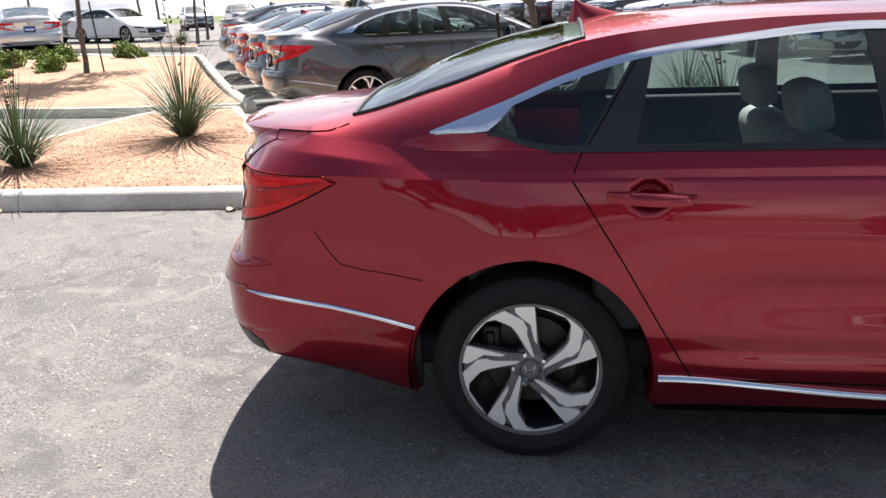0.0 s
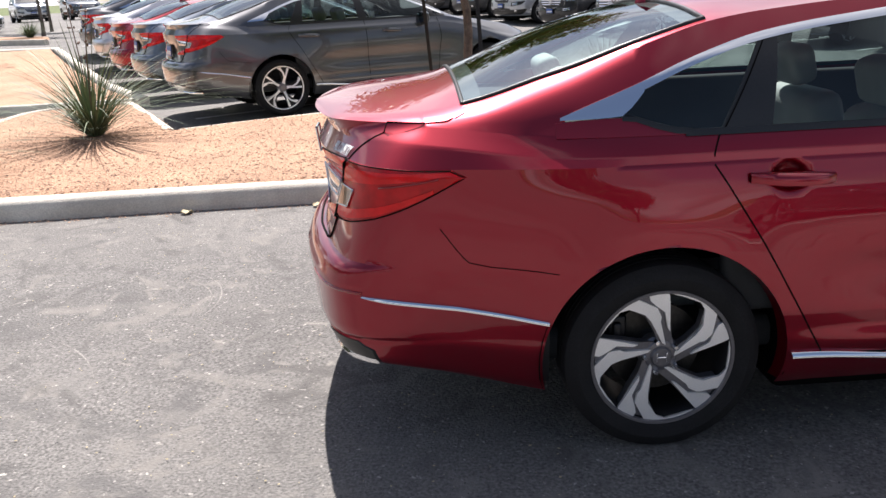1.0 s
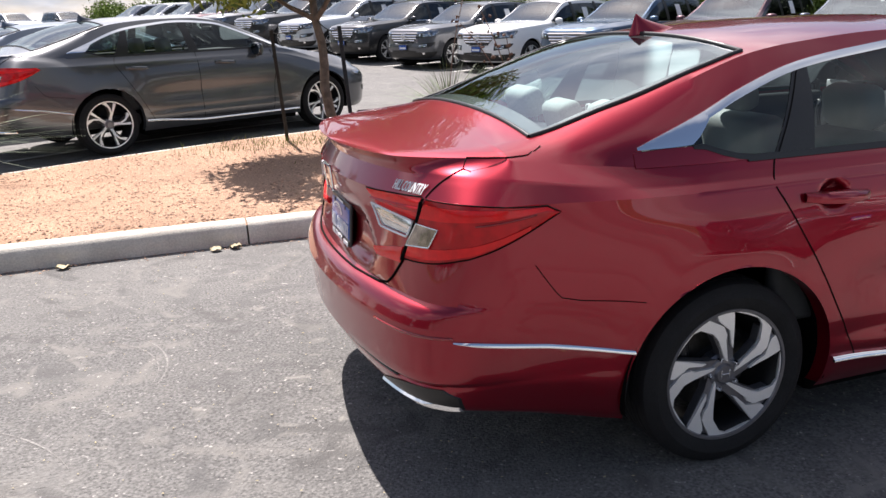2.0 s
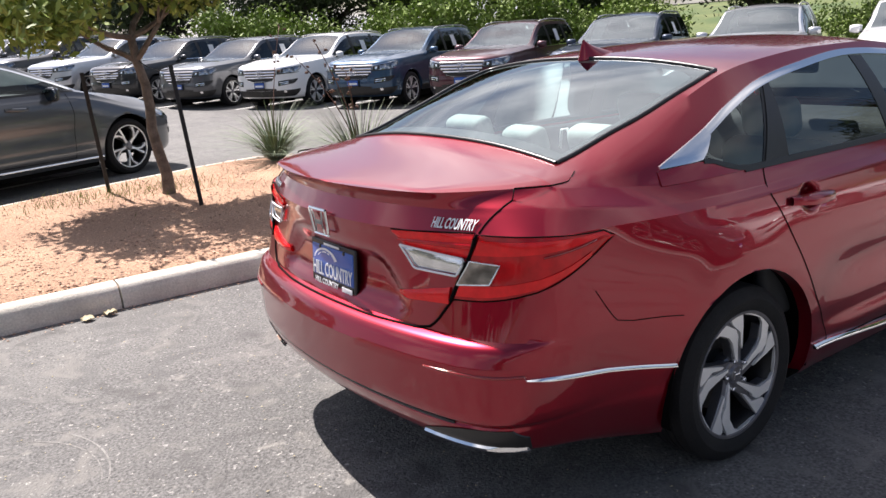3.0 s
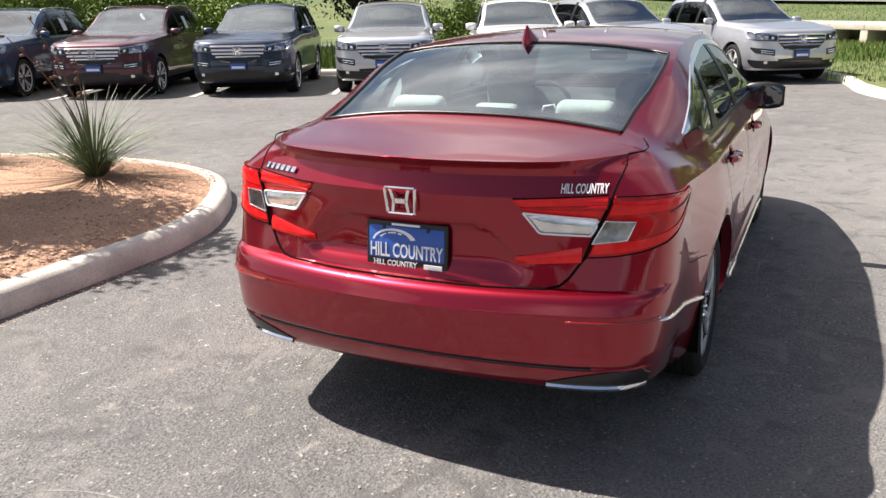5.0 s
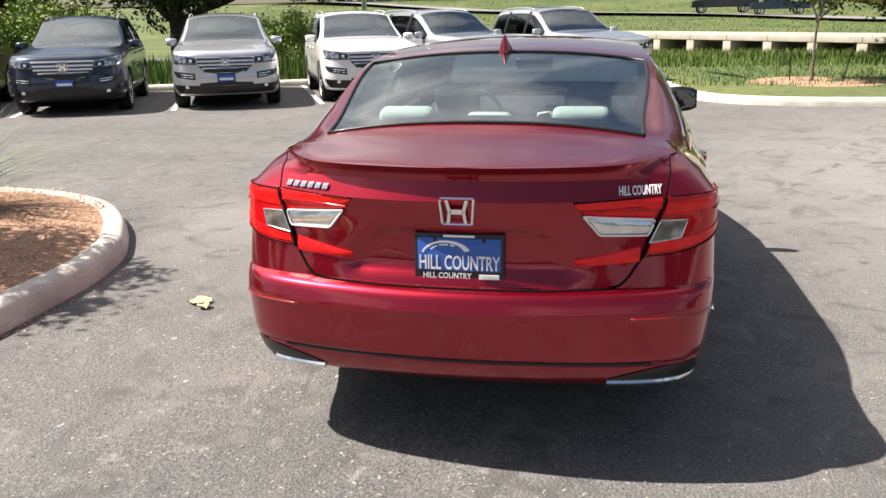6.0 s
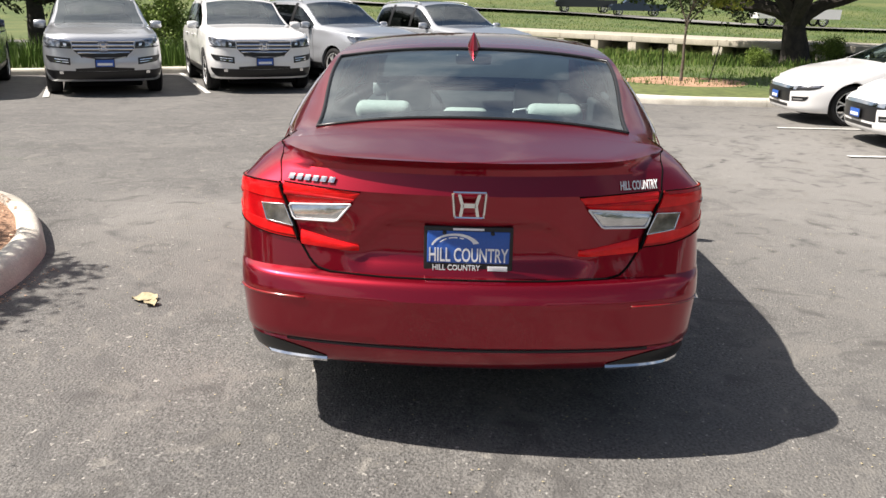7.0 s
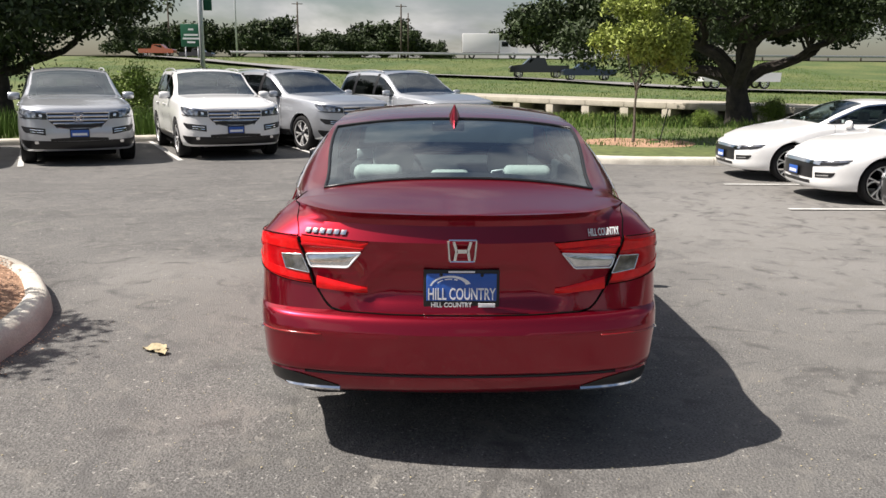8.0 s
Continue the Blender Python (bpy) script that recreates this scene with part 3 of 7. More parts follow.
        for key, m in (("rear", rear_glass_mat), ("front", M_SCREEN)):
            if pane[key].f:
                ob = part({"rear": "rear_window", "front": "windscreen"}[key], pane[key].mesh("pane", m, True, None, 0.0004), parent)
                ob.visible_shadow = False

    def liners(self, parent):
        for c in (0.0, self.WB):
            for s in (-1, 1):
                g = Geo()
                yo = self.side(c + self.arch * 0.9, self.hub + self.arch * 0.6, 0, 1).y - 0.03
                rows = []
                for i in range(33):
                    f = math.radians(-14 + 208 * i / 32)
                    r = self.arch + 0.012
                    rows.append([Vector((c + r * math.cos(f), s * y, max(0.25, self.hub + r * math.sin(f)))) for y in (yo, yo - 0.15, yo - 0.42)]
                                + [Vector((c, s * (yo - 0.42), self.hub))])
                g.grid(rows)
                part("wheel_arch", g.mesh("arch_liner", M_UNDER, True, 40), parent)
        w = self.rails[0][3] - 0.05
        g = Geo().rbox(self.rails[0][1] + 0.16, -w * 0.86, 0.30, -0.40, w * 0.86, 0.40, 0.03)
        part("rear_tray", g.mesh("rear_tray", M_UNDER, False), parent)
        part("floor_pan", Geo().rbox(0.40, -w, 0.155, self.WB - 0.40, w, 0.30, 0.03).mesh("floor_pan", M_UNDER, False), parent)
        part("front_tray", Geo().rbox(self.WB + 0.40, -w * 0.70, 0.17, self.WB + 0.72, w * 0.70, 0.35, 0.03).mesh("front_tray", M_UNDER, False), parent)
        part("tunnel", Geo().rbox(-0.45, -0.45, 0.19, self.WB + 0.45, 0.45, 0.36, 0.03).mesh("tunnel", M_UNDER, False), parent)

    def strip(self, name, mat, parent, edge_a, edge_b, off=0.004, thick=0.006, sides=(-1, 1), label=""):
        """A trim between two edges on the flank, each a list of (x, z)."""
        for s in sides:
            rows = [[self.side(*a, off, s), self.side((a[0] + b[0]) / 2, (a[1] + b[1]) / 2, off + 0.001, s), self.side(*b, off, s)] for a, b in zip(edge_a, edge_b)]
            g = Geo().sheet(rows, thick, (0, s, 0))
            part(name, g.mesh(name, mat, True, 40), parent, label)

    def seam(self, parent, pts, width=0.005, mat=None, name="panel_gap"):
        """A thin gap along points that lie on the shell, sunk side out."""
        g = Geo()
        rows = []
        for i, p in enumerate(pts):
            d = (pts[min(i + 1, len(pts) - 1)] - pts[max(i - 1, 0)]).normalized()
            out = Vector((p.x - self.WB / 2, p.y, (p.z - 0.6) * 1.2))
            out = Vector((0, p.y, 0)).normalized() if abs(p.y) > 0.72 else out.normalized()
            b = d.cross(out).normalized() * width / 2
            rows.append([p - b, p + b])
        g.grid(rows)
        part(name, g.mesh(name, mat or M_GAP, False), parent)


def along(pairs, n):
    """n + 1 points evenly along a polyline of 2D points."""
    pts = [np.array(p, float) for p in pairs]
    d = [0.0]
    for a, b in zip(pts, pts[1:]):
        d.append(d[-1] + float(np.linalg.norm(b - a)))
    out = []
    for i in range(n + 1):
        s = d[-1] * i / n
        out.append((float(np.interp(s, d, [p[0] for p in pts])), float(np.interp(s, d, [p[1] for p in pts]))))
    return out


# ---------------------------------------------------------------- wheels
def tyre_mesh(r, rr, w):
    g = Geo()
    prof = [(rr - 0.012, -w * 0.40), (rr + 0.006, -w * 0.46), (rr + 0.03, -w * 0.5), ((r + rr) / 2, -w * 0.515), (r - 0.025, -w * 0.475), (r - 0.006, -w * 0.41)]
    for k in (-0.27, -0.13, 0.0, 0.13, 0.27):
        prof += [(r, w * (k - 0.055)), (r, w * (k + 0.045)), (r - 0.007, w * (k + 0.05)), (r - 0.007, w * (k + 0.065))]
    prof += [(r - 0.006, w * 0.41), (r - 0.025, w * 0.475), ((r + rr) / 2, w * 0.515), (rr + 0.03, w * 0.5), (rr + 0.006, w * 0.46), (rr - 0.012, w * 0.40)]
    return g.lathe(prof, 56).mesh("tyre", M_RUBBER, True, 30)


def blade(g, line, y0, y1, flip=1):
    """A spoke blade: a list of (radius, degrees, half width), its face at y0, its back at y1."""
    face, back = [], []
    for r, a, hw in line:
        f = math.radians(a)
        c = Vector((r * math.cos(f), 0, r * math.sin(f)))
        t = Vector((-math.sin(f), 0, math.cos(f)))
        sink = 0.018 * smooth01((0.10 - r) / 0.06) + 0.004 * smooth01((r - 0.17) / 0.06)
        face.append([c - t * hw + Vector((0, y0 + sink, 0)), c + t * hw + Vector((0, y0 + sink + 0.003, 0))])
        back.append([c - t * hw * 1.15 + Vector((0, y1, 0)), c + t * hw * 1.15 + Vector((0, y1, 0))])
    g.grid(face)
    g.grid(back, flip=True)
    for e in (0, 1):
        g.grid([[p[e] for p in face], [p[e] for p in back]], flip=bool(e))
    g.grid([face[0], back[0]])
    g.grid([face[-1], back[-1]], flip=True)


# spoke outlines as shares of the rim's radius: the hooked blade, the dagger blade, and the grey web behind both
SPOKE_HOOK = [(-0.38, 0.90), (-0.09, 0.75), (-0.03, 0.62), (-0.04, 0.55), (0.06, 0.17), (0.01, 0.20), (-0.17, 0.55), (-0.26, 0.66), (-0.48, 0.75), (-0.60, 0.72), (-0.75, 0.55), (-0.88, 0.37), (-0.915, 0.39), (-0.83, 0.56), (-0.68, 0.73), (-0.52, 0.85)]
SPOKE_DAGGER = [(-0.21, 0.975), (0.06, 0.995), (0.075, 0.90), (0.085, 0.75), (0.10, 0.39), (0.06, 0.45), (0.015, 0.68), (-0.13, 0.80), (-0.19, 0.86)]
SPOKE_BACK = [(-0.40, 0.88), (-0.20, 0.95), (0.06, 0.97), (0.10, 0.70), (0.13, 0.36), (0.18, 0.16), (0.0, 0.10), (-0.12, 0.40), (-0.24, 0.62), (-0.44, 0.74)]


def plate_of(g, shape, r, turn, y0, thick):
    """A flat outline turned about the hub, sunk a little towards it, with its edges carried back."""
    c, s = math.cos(math.radians(turn)), math.sin(math.radians(turn))
    pts = [(r * (a * c - b * s), r * (a * s + b * c)) for a, b in shape]
    deep = [0.016 * smooth01((0.13 - math.hypot(*p)) / 0.11) for p in pts]
    n = len(pts)
    o = len(g.v)
    g.v += [(p[0], y0 + d, p[1]) for p, d in zip(pts, deep)] + [(p[0], y0 + thick + d, p[1]) for p, d in zip(pts, deep)]
    g.f.append(tuple(range(o, o + n)))
    g.f += [(o + i, o + (i + 1) % n, o + n + (i + 1) % n, o + n + i) for i in range(n)]


WHEEL_CACHE = {}


def wheel_parts(style):
    if style in WHEEL_CACHE:
        return WHEEL_CACHE[style]
    r, rr, w = {"touring": (0.325, 0.232, 0.225), "sport": (0.335, 0.252, 0.235), "suv": (0.37, 0.265, 0.245)}[style]
    out = {"tyre": (tyre_mesh(r, rr, w), "black rubber tyre")}
    yf = -w * 0.36
    barrel = Geo().lathe([(rr - 0.004, -w * 0.44), (rr - 0.018, -w * 0.36), (rr - 0.03, -w * 0.1), (rr - 0.035, w * 0.35), (rr - 0.002, w * 0.42)], 56)
    out["barrel"] = (barrel.mesh("barrel", M_RIMDARK, True, 30), "dark inner rim")
    ring = Geo().lathe([(rr + 0.006, -w * 0.44), (rr + 0.003, -w * 0.46), (rr - 0.006, -w * 0.455), (rr - 0.009, -w * 0.43), (rr - 0.010, -w * 0.30)], 64)
    out["rim"] = (ring.mesh("rim", M_RIMGREY if style == "touring" else M_RIM, True, 30), "alloy rim edge")
    n = 5
    dark, bright = Geo(), Geo()
    for k in range(n):
        a = 360 / n * k + (20 if style == "touring" else 0)
        if style == "touring":
            for shape in (SPOKE_HOOK, SPOKE_DAGGER):
                plate_of(bright, shape, rr * 1.012, 72 * k, yf - 0.016, 0.010)
            plate_of(dark, SPOKE_BACK, rr * 1.0, 72 * k, yf - 0.006, 0.035)
        elif style == "sport":
            blade(bright, [(0.045, a, 0.016), (0.12, a + 3, 0.010), (0.18, a + 12, 0.009), (rr - 0.008, a + 26, 0.022)], yf - 0.012, yf + 0.03)
            blade(bright, [(0.05, a + 4, 0.010), (0.13, a - 2, 0.007), (rr - 0.008, a - 2, 0.014)], yf - 0.010, yf + 0.03)
            blade(dark, [(0.045, a, 0.025), (0.12, a + 5, 0.028), (rr - 0.012, a + 14, 0.05)], yf + 0.004, yf + 0.035)
        else:
            for d in (-8, 8):
                blade(bright, [(0.05, a + d * 0.6, 0.012), (0.15, a + d, 0.012), (rr - 0.008, a + d * 1.5, 0.020)], yf - 0.010, yf + 0.03)
                blade(dark, [(0.05, a + 36 + d * 0.6, 0.010), (0.15, a + 36 + d, 0.011), (rr - 0.010, a + 36 + d * 1.2, 0.016)], yf, yf + 0.03)
    out["spoke"] = (bright.mesh("spoke", M_RIM, True, 25), "machined alloy twisted spokes")
    out["spoke_pocket"] = (dark.mesh("spoke_pocket", M_RIMDARK, True, 25), "dark painted spoke pockets")
    if style == "touring":
        out["spoke_pocket"][0].materials[0] = M_RIMGREY
    if style == "touring":
        yf -= 0.004
    hub = Geo().lathe([(0.0, yf - 0.006), (0.030, yf - 0.006), (0.033, yf - 0.002), (0.036, yf + 0.004), (0.050, yf + 0.006), (0.066, yf + 0.022), (0.066, yf + 0.06)], 32)
    out["hub"] = (hub.mesh("hub", M_RIMGREY, True, 30), "dark hub centre")
    badge = Geo().rbox(-0.019, yf - 0.010, -0.016, -0.013, yf - 0.005, 0.016, 0.002).rbox(0.013, yf - 0.010, -0.016, 0.019, yf - 0.005, 0.016, 0.002).rbox(-0.014, yf - 0.010, -0.003, 0.014, yf - 0.005, 0.003, 0.002)
    out["hub_badge"] = (badge.mesh("hub_badge", M_CHROME, False), "chrome hub badge")
    nut = Geo().lathe([(0.0, yf - 0.008), (0.006, yf - 0.008), (0.0085, yf - 0.004), (0.009, yf + 0.012)], 8)
    out["wheel_nut"] = (nut.mesh("wheel_nut", M_CHROME, True, 30), "steel wheel nut")
    disc = Geo().lathe([(0.07, 0.0), (0.155, 0.0), (0.155, 0.022), (0.07, 0.022)], 40)
    out["brake_disc"] = (disc.mesh("brake_disc", M_DISC, True, 30), "worn steel brake disc")
    cal = Geo().rbox(-0.165, -0.03, 0.02, -0.10, 0.06, 0.13, 0.012).rbox(-0.15, -0.045, 0.04, -0.12, 0.0, 0.11, 0.01)
    out["caliper"] = (cal.mesh("caliper", M_RIMDARK, True, 40), "cast brake caliper")
    WHEEL_CACHE[style] = out
    return out


def add_wheels(parent, shell, style, track, turns=(0, 40, 25, 55), hero=False):
    names = ("tyre", "barrel", "rim", "spoke", "spoke_pocket", "hub", "hub_badge", "brake_disc", "caliper")
    if not hero:
        names = ("tyre", "barrel", "rim", "spoke", "spoke_pocket", "hub")
    parts = wheel_parts(style)
    i = 0
    for x in (0.0, shell.WB):
        for s in (-1, 1):
            w = part("wheel", parts["tyre"][0], parent, "black tyre on a machined alloy wheel", pose(x, s * track, shell.hub, 0, turns[i], 0 if s < 0 else 180))
            for k in names[1:]:
                part(k, parts[k][0], w, parts[k][1] if hero else "")
            if hero:
                for k in range(5):
                    f = math.radians(72 * k + 36)
                    part("wheel_nut", parts["wheel_nut"][0], w, "", pose(0.055 * math.cos(f), -0.004, 0.055 * math.sin(f)))
            i += 1


# ---------------------------------------------------------------- the sedan
def no_dent(x, y, z):
    return 0.0


def sedan_dent(x, y, z):
    """The plate recess in the boot lid, and the groove low in the rear bumper."""
    if x > -0.7:
        return 0.0
    half = 0.43 - max(0.0, z - 0.76) * 1.0
    d = 0.030 * smooth01((half + 0.025 - y) / 0.095) * smooth01((z - 0.690) / 0.065) * smooth01((0.920 - z) / 0.085)
    d += 0.012 * math.exp(-((z - 0.428) / 0.008) ** 2)
    # the lip on the lid fades out towards the wings
    d += 0.070 * smooth01((y - 0.50) / 0.22) * smooth01((z - 1.045) / 0.058) * smooth01((-x - 0.70) / 0.12)
    return d


SEDAN = dict(
    rails=[(0.318, -1.055, 0.215, 0.885, 9.0, 0.20, 0.86, 0.15, 0.050), (0.342, -1.115, 0.260, 0.907, 10.0, 0.23, 0.90, 0.15, 0.057),
           (0.418, -1.160, 0.36, 0.926, 10.0, 0.30, 0.925, 0.16, 0.058), (0.445, -1.178, 0.42, 0.932, 11.0, 0.38, 0.93, 0.18, 0.060),
           (0.615, -1.195, 0.475, 0.939, 12.0, 0.47, 0.935, 0.20, 0.057), (0.668, -1.165, 0.60, 0.94, 12.0, 0.52, 0.935, 0.19, 0.055),
           (0.690, -1.118, 0.68, 0.938, 12.0, 0.56, 0.93, 0.17, 0.052), (0.80, -1.103, 0.77, 0.932, 14.0, 0.60, 0.92, 0.20, 0.052),
           (0.92, -1.108, 0.88, 0.919, 18.0, 0.635, 0.91, 0.27, 0.047), (0.985, -1.122, 0.966, 0.900, 20.0, 0.66, 0.895, 0.30, 0.032),
           (1.050, -1.085, 0.99, 0.878, 9.0, 0.685, 0.87, 0.31, 0.045), (1.078, -1.098, 1.02, 0.860, 8.0, 0.70, 0.84, 0.32, 0.062),
           (1.103, -1.128, 1.05, 0.845, 7.0, 0.715, 0.81, 0.33, 0.078)],
    hard=(3, 4, 6, 9, 10), WB=2.83, nf=3.2, x_join=-0.66, hub=0.325, arch=0.392, dip=0.022, dip_z=0.60, flare=0.016, scoops=((0.365, 0.915), (1.445, 0.915)),
    pillars=(0.26, 1.09), rear_glass=(-0.60, 0.17), wind=(1.52, 2.33), dlo=(-0.31, 2.24), dent=sedan_dent,
    zc=curve((-1.14, 1.105), (-1.0, 1.118), (-0.70, 1.155), (-0.52, 1.217), (-0.33, 1.297), (-0.12, 1.362), (0.1, 1.407), (0.35, 1.438), (0.8, 1.460), (1.15, 1.463), (1.5, 1.430), (1.95, 1.26), (2.35, 1.05), (2.7, 0.985), (3.2, 0.89), (3.66, 0.725)),
    yt=curve((-1.14, 0.0), (-1.0, 0.55), (-0.8, 0.68), (-0.62, 0.70), (-0.3, 0.70), (0.0, 0.685), (0.35, 0.66), (0.8, 0.635), (1.2, 0.63), (1.5, 0.645), (2.0, 0.70), (2.35, 0.76), (3.2, 0.66), (3.66, 0.5)),
    zt=curve((-1.14, 1.10), (-1.0, 1.108), (-0.62, 1.122), (-0.3, 1.202), (0.0, 1.315), (0.19, 1.368), (0.35, 1.390), (0.8, 1.418), (1.15, 1.420), (1.5, 1.383), (2.0, 1.20), (2.35, 1.035), (2.7, 0.97), (3.2, 0.875), (3.66, 0.72)),
    hz=curve((-0.42, 1.05), (-0.31, 1.095), (-0.06, 1.188), (0.1, 1.252), (0.33, 1.318), (0.6, 1.355), (1.0, 1.386), (1.4, 1.36), (1.9, 1.19), (2.22, 1.055)),
)


def cabin(parent, shell, hero, seat_mat, suv=False):
    """Seats, shelf and dashboard inside."""
    up = 0.30 if suv else 0.0
    def seat(x, y, w, head=True, name="front_seat"):
        g = Geo()
        tilt = pose(x, y, 0.42 + up, 0, -14, 0)
        g.rbox(-0.07, -w / 2, 0.0, 0.09, w / 2, 0.60, 0.06, tilt)
        g.rbox(-0.02, -w / 2, -0.10, 0.50, w / 2, 0.06, 0.05, pose(x, y, 0.42 + up, 0, -4, 0))
        if head:
            g.rbox(-0.06, -0.13, 0.625, 0.06, 0.13, 0.80, 0.045, tilt)
        part(name, g.mesh(name, M_FRONTSEAT if hero else seat_mat, True, 40), parent)
    for s in (-1, 1):
        seat(1.12, s * 0.37, 0.52)
    if hero:
        g = Geo()
        g.rbox(-0.22, -0.64, 0.42, -0.02, 0.64, 1.00, 0.06, pose(0.12, 0, 0.0, 0, -13, 0))
        g.rbox(-0.05, -0.64, 0.36, 0.55, 0.64, 0.52, 0.06)
        part("rear_seat", g.mesh("rear_seat", seat_mat, True, 40), parent, "pale grey rear bench")
        for y, w in ((-0.37, 0.25), (0.03, 0.21), (0.40, 0.25)):
            g = Geo().rbox(-0.05, -w / 2, 0.0, 0.05, w / 2, 0.125, 0.035, pose(-0.13, y, 1.075 if abs(y) > 0.1 else 1.05, 0, -18, 0))
            for p in (-0.05, 0.05):
                g.tube([(-0.11, y + p, 1.0), (-0.12, y + p, 1.09)], 0.006, 6)
            part("head_restraint", g.mesh("head_restraint", seat_mat, True, 40), parent, "pale grey head restraint")
        g = Geo().rbox(-0.62, -0.66, 1.03, -0.14, 0.66, 1.06, 0.02)
        part("parcel_shelf", g.mesh("parcel_shelf", M_CABIN, True, 40), parent)
        g = Geo()
        g.tube([(-0.15, -0.17, 1.10), (-0.16, -0.19, 1.17), (-0.18, -0.24, 1.18), (-0.17, -0.26, 1.11)], 0.006, 6)
        part("belt_loop", g.mesh("belt_loop", M_PRINT), parent, "pale belt loop beside a head restraint")
        part("dash_card", Geo().rbox(1.80, 0.56, 1.03, 1.83, 0.68, 1.10, 0.004).mesh("dash_card", M_PRINT, True, 40), parent, "pale card on the dashboard")
        part("mirror_inside", Geo().rbox(1.72, -0.12, 1.24, 1.76, 0.12, 1.31, 0.02).mesh("mirror_inside", M_TRIM, True, 40), parent)
        for s in (-1, 1):
            part("door_lining", Geo().rbox(0.2, s * 0.82 - 0.03, 0.45, 1.9, s * 0.82 + 0.03, 1.03, 0.03).mesh("door_lining", M_CABIN, True, 40), parent)
    g = Geo()
    g.rbox(1.75, -0.74, 0.55 + up * 0.8, 2.30 - up * 0.9, 0.74, 1.02 + up * 0.42, 0.08)
    g.tube([(1.62 + 0.02 * math.cos(a), 0.37 + 0.18 * math.cos(a), 0.93 + up + 0.18 * math.sin(a)) for a in np.linspace(0, 2 * math.pi, 25)], 0.014, 6, False)
    part("dashboard", g.mesh("dashboard", M_CABIN, True, 40), parent)
    g = Geo().rbox(-0.6 if not suv else -0.9, -0.78, 0.28, 2.3, 0.78, 0.40 + up * 0.5, 0.04)
    if suv:
        g.rbox(-0.75, -0.62, 0.5, 0.1, 0.62, 1.32, 0.08)
    part("cabin_floor", g.mesh("cabin_floor", M_CABIN, True, 40), parent)


def mirror_pair(parent, shell, x, z, y, mat, scale=1.0):
    for s in (-1, 1):
        g = Geo()
        rows = []
        for i in range(9):
            u = i / 8
            ry = 0.105 * scale
            r = math.sqrt(max(0.0, 1 - (2 * u - 1) ** 2 * 0.92))
            yy = y + 0.02 + 0.21 * scale * u
            rows.append([Vector((x + 0.045 + 0.065 * r * math.cos(a) * (1.0 if math.cos(a) > 0 else 0.35), s * yy, z + 0.075 * scale * (0.55 + 0.45 * r) * math.sin(a))) for a in np.linspace(0, 2 * math.pi, 17)[:-1]])
        g.grid(rows, close_v=True)
        g.f.append(tuple(range(16)))
        g.f.append(tuple(range(len(rows) * 16 - 1, len(rows) * 16 - 17, -1)))
        m = part("door_mirror", g.mesh("door_mirror", mat, True, 50), parent)
        gl = Geo()
        cy, hy, hz = y + 0.02 + 0.105 * scale, 0.094 * scale, 0.062 * scale
        rings = []
        for gx, k in ((x + 0.034, 1.0), (x + 0.016, 1.0), (x + 0.012, 0.94)):
            ring = []
            for a in np.linspace(0, 2 * math.pi, 25)[:-1]:
                c, d = math.cos(a), math.sin(a)
                ring.append(Vector((gx, s * (cy + k * hy * math.copysign(abs(c) ** 0.7, c)), z + k * hz * math.copysign(abs(d) ** 0.7, d))))
            rings.append(ring)
        gl.grid(rings, close_v=True)
        gl.f.append(tuple(range(24)))
        gl.f.append(tuple(range(71, 47, -1)))
        part("mirror_glass", gl.mesh("mirror_glass", M_MIRROR, True, 40), m, "mirror glass")
        st = Geo().rbox(x, min(s * (y - 0.06), s * (y + 0.06)), z - 0.075 * scale, x + 0.09, max(s * (y - 0.06), s * (y + 0.06)), z - 0.045 * scale, 0.012)
        part("mirror_stalk", st.mesh("mirror_stalk", M_TRIM, True, 40), m)


def block_letters(widths, h, gap, bold=0.28):
    """Upright bars, letter by letter, that stand for a line of writing. Given in the plane y across, z up."""
    g, at = Geo(), 0.0
    for k, w in enumerate(widths):
        if w > 0:
            b = w * bold
            g.box(-0.001, at, 0, 0.001, at + b, h)
            if w > h * 0.25:
                g.box(-0.001, at + w - b, 0, 0.001, at + w, h)
                zz = (0.0, h * 0.42, h - h * 0.2)[k % 3]
                g.box(-0.001, at + b, zz, 0.001, at + w - b, zz + h * 0.2)
                if k % 2:
                    g.box(-0.001, at + b, h * 0.8, 0.001, at + w - b, h)
        at += abs(w) + gap
    off = (at - gap) / 2
    g.v = [(x, y - off, z) for x, y, z in g.v]
    return g


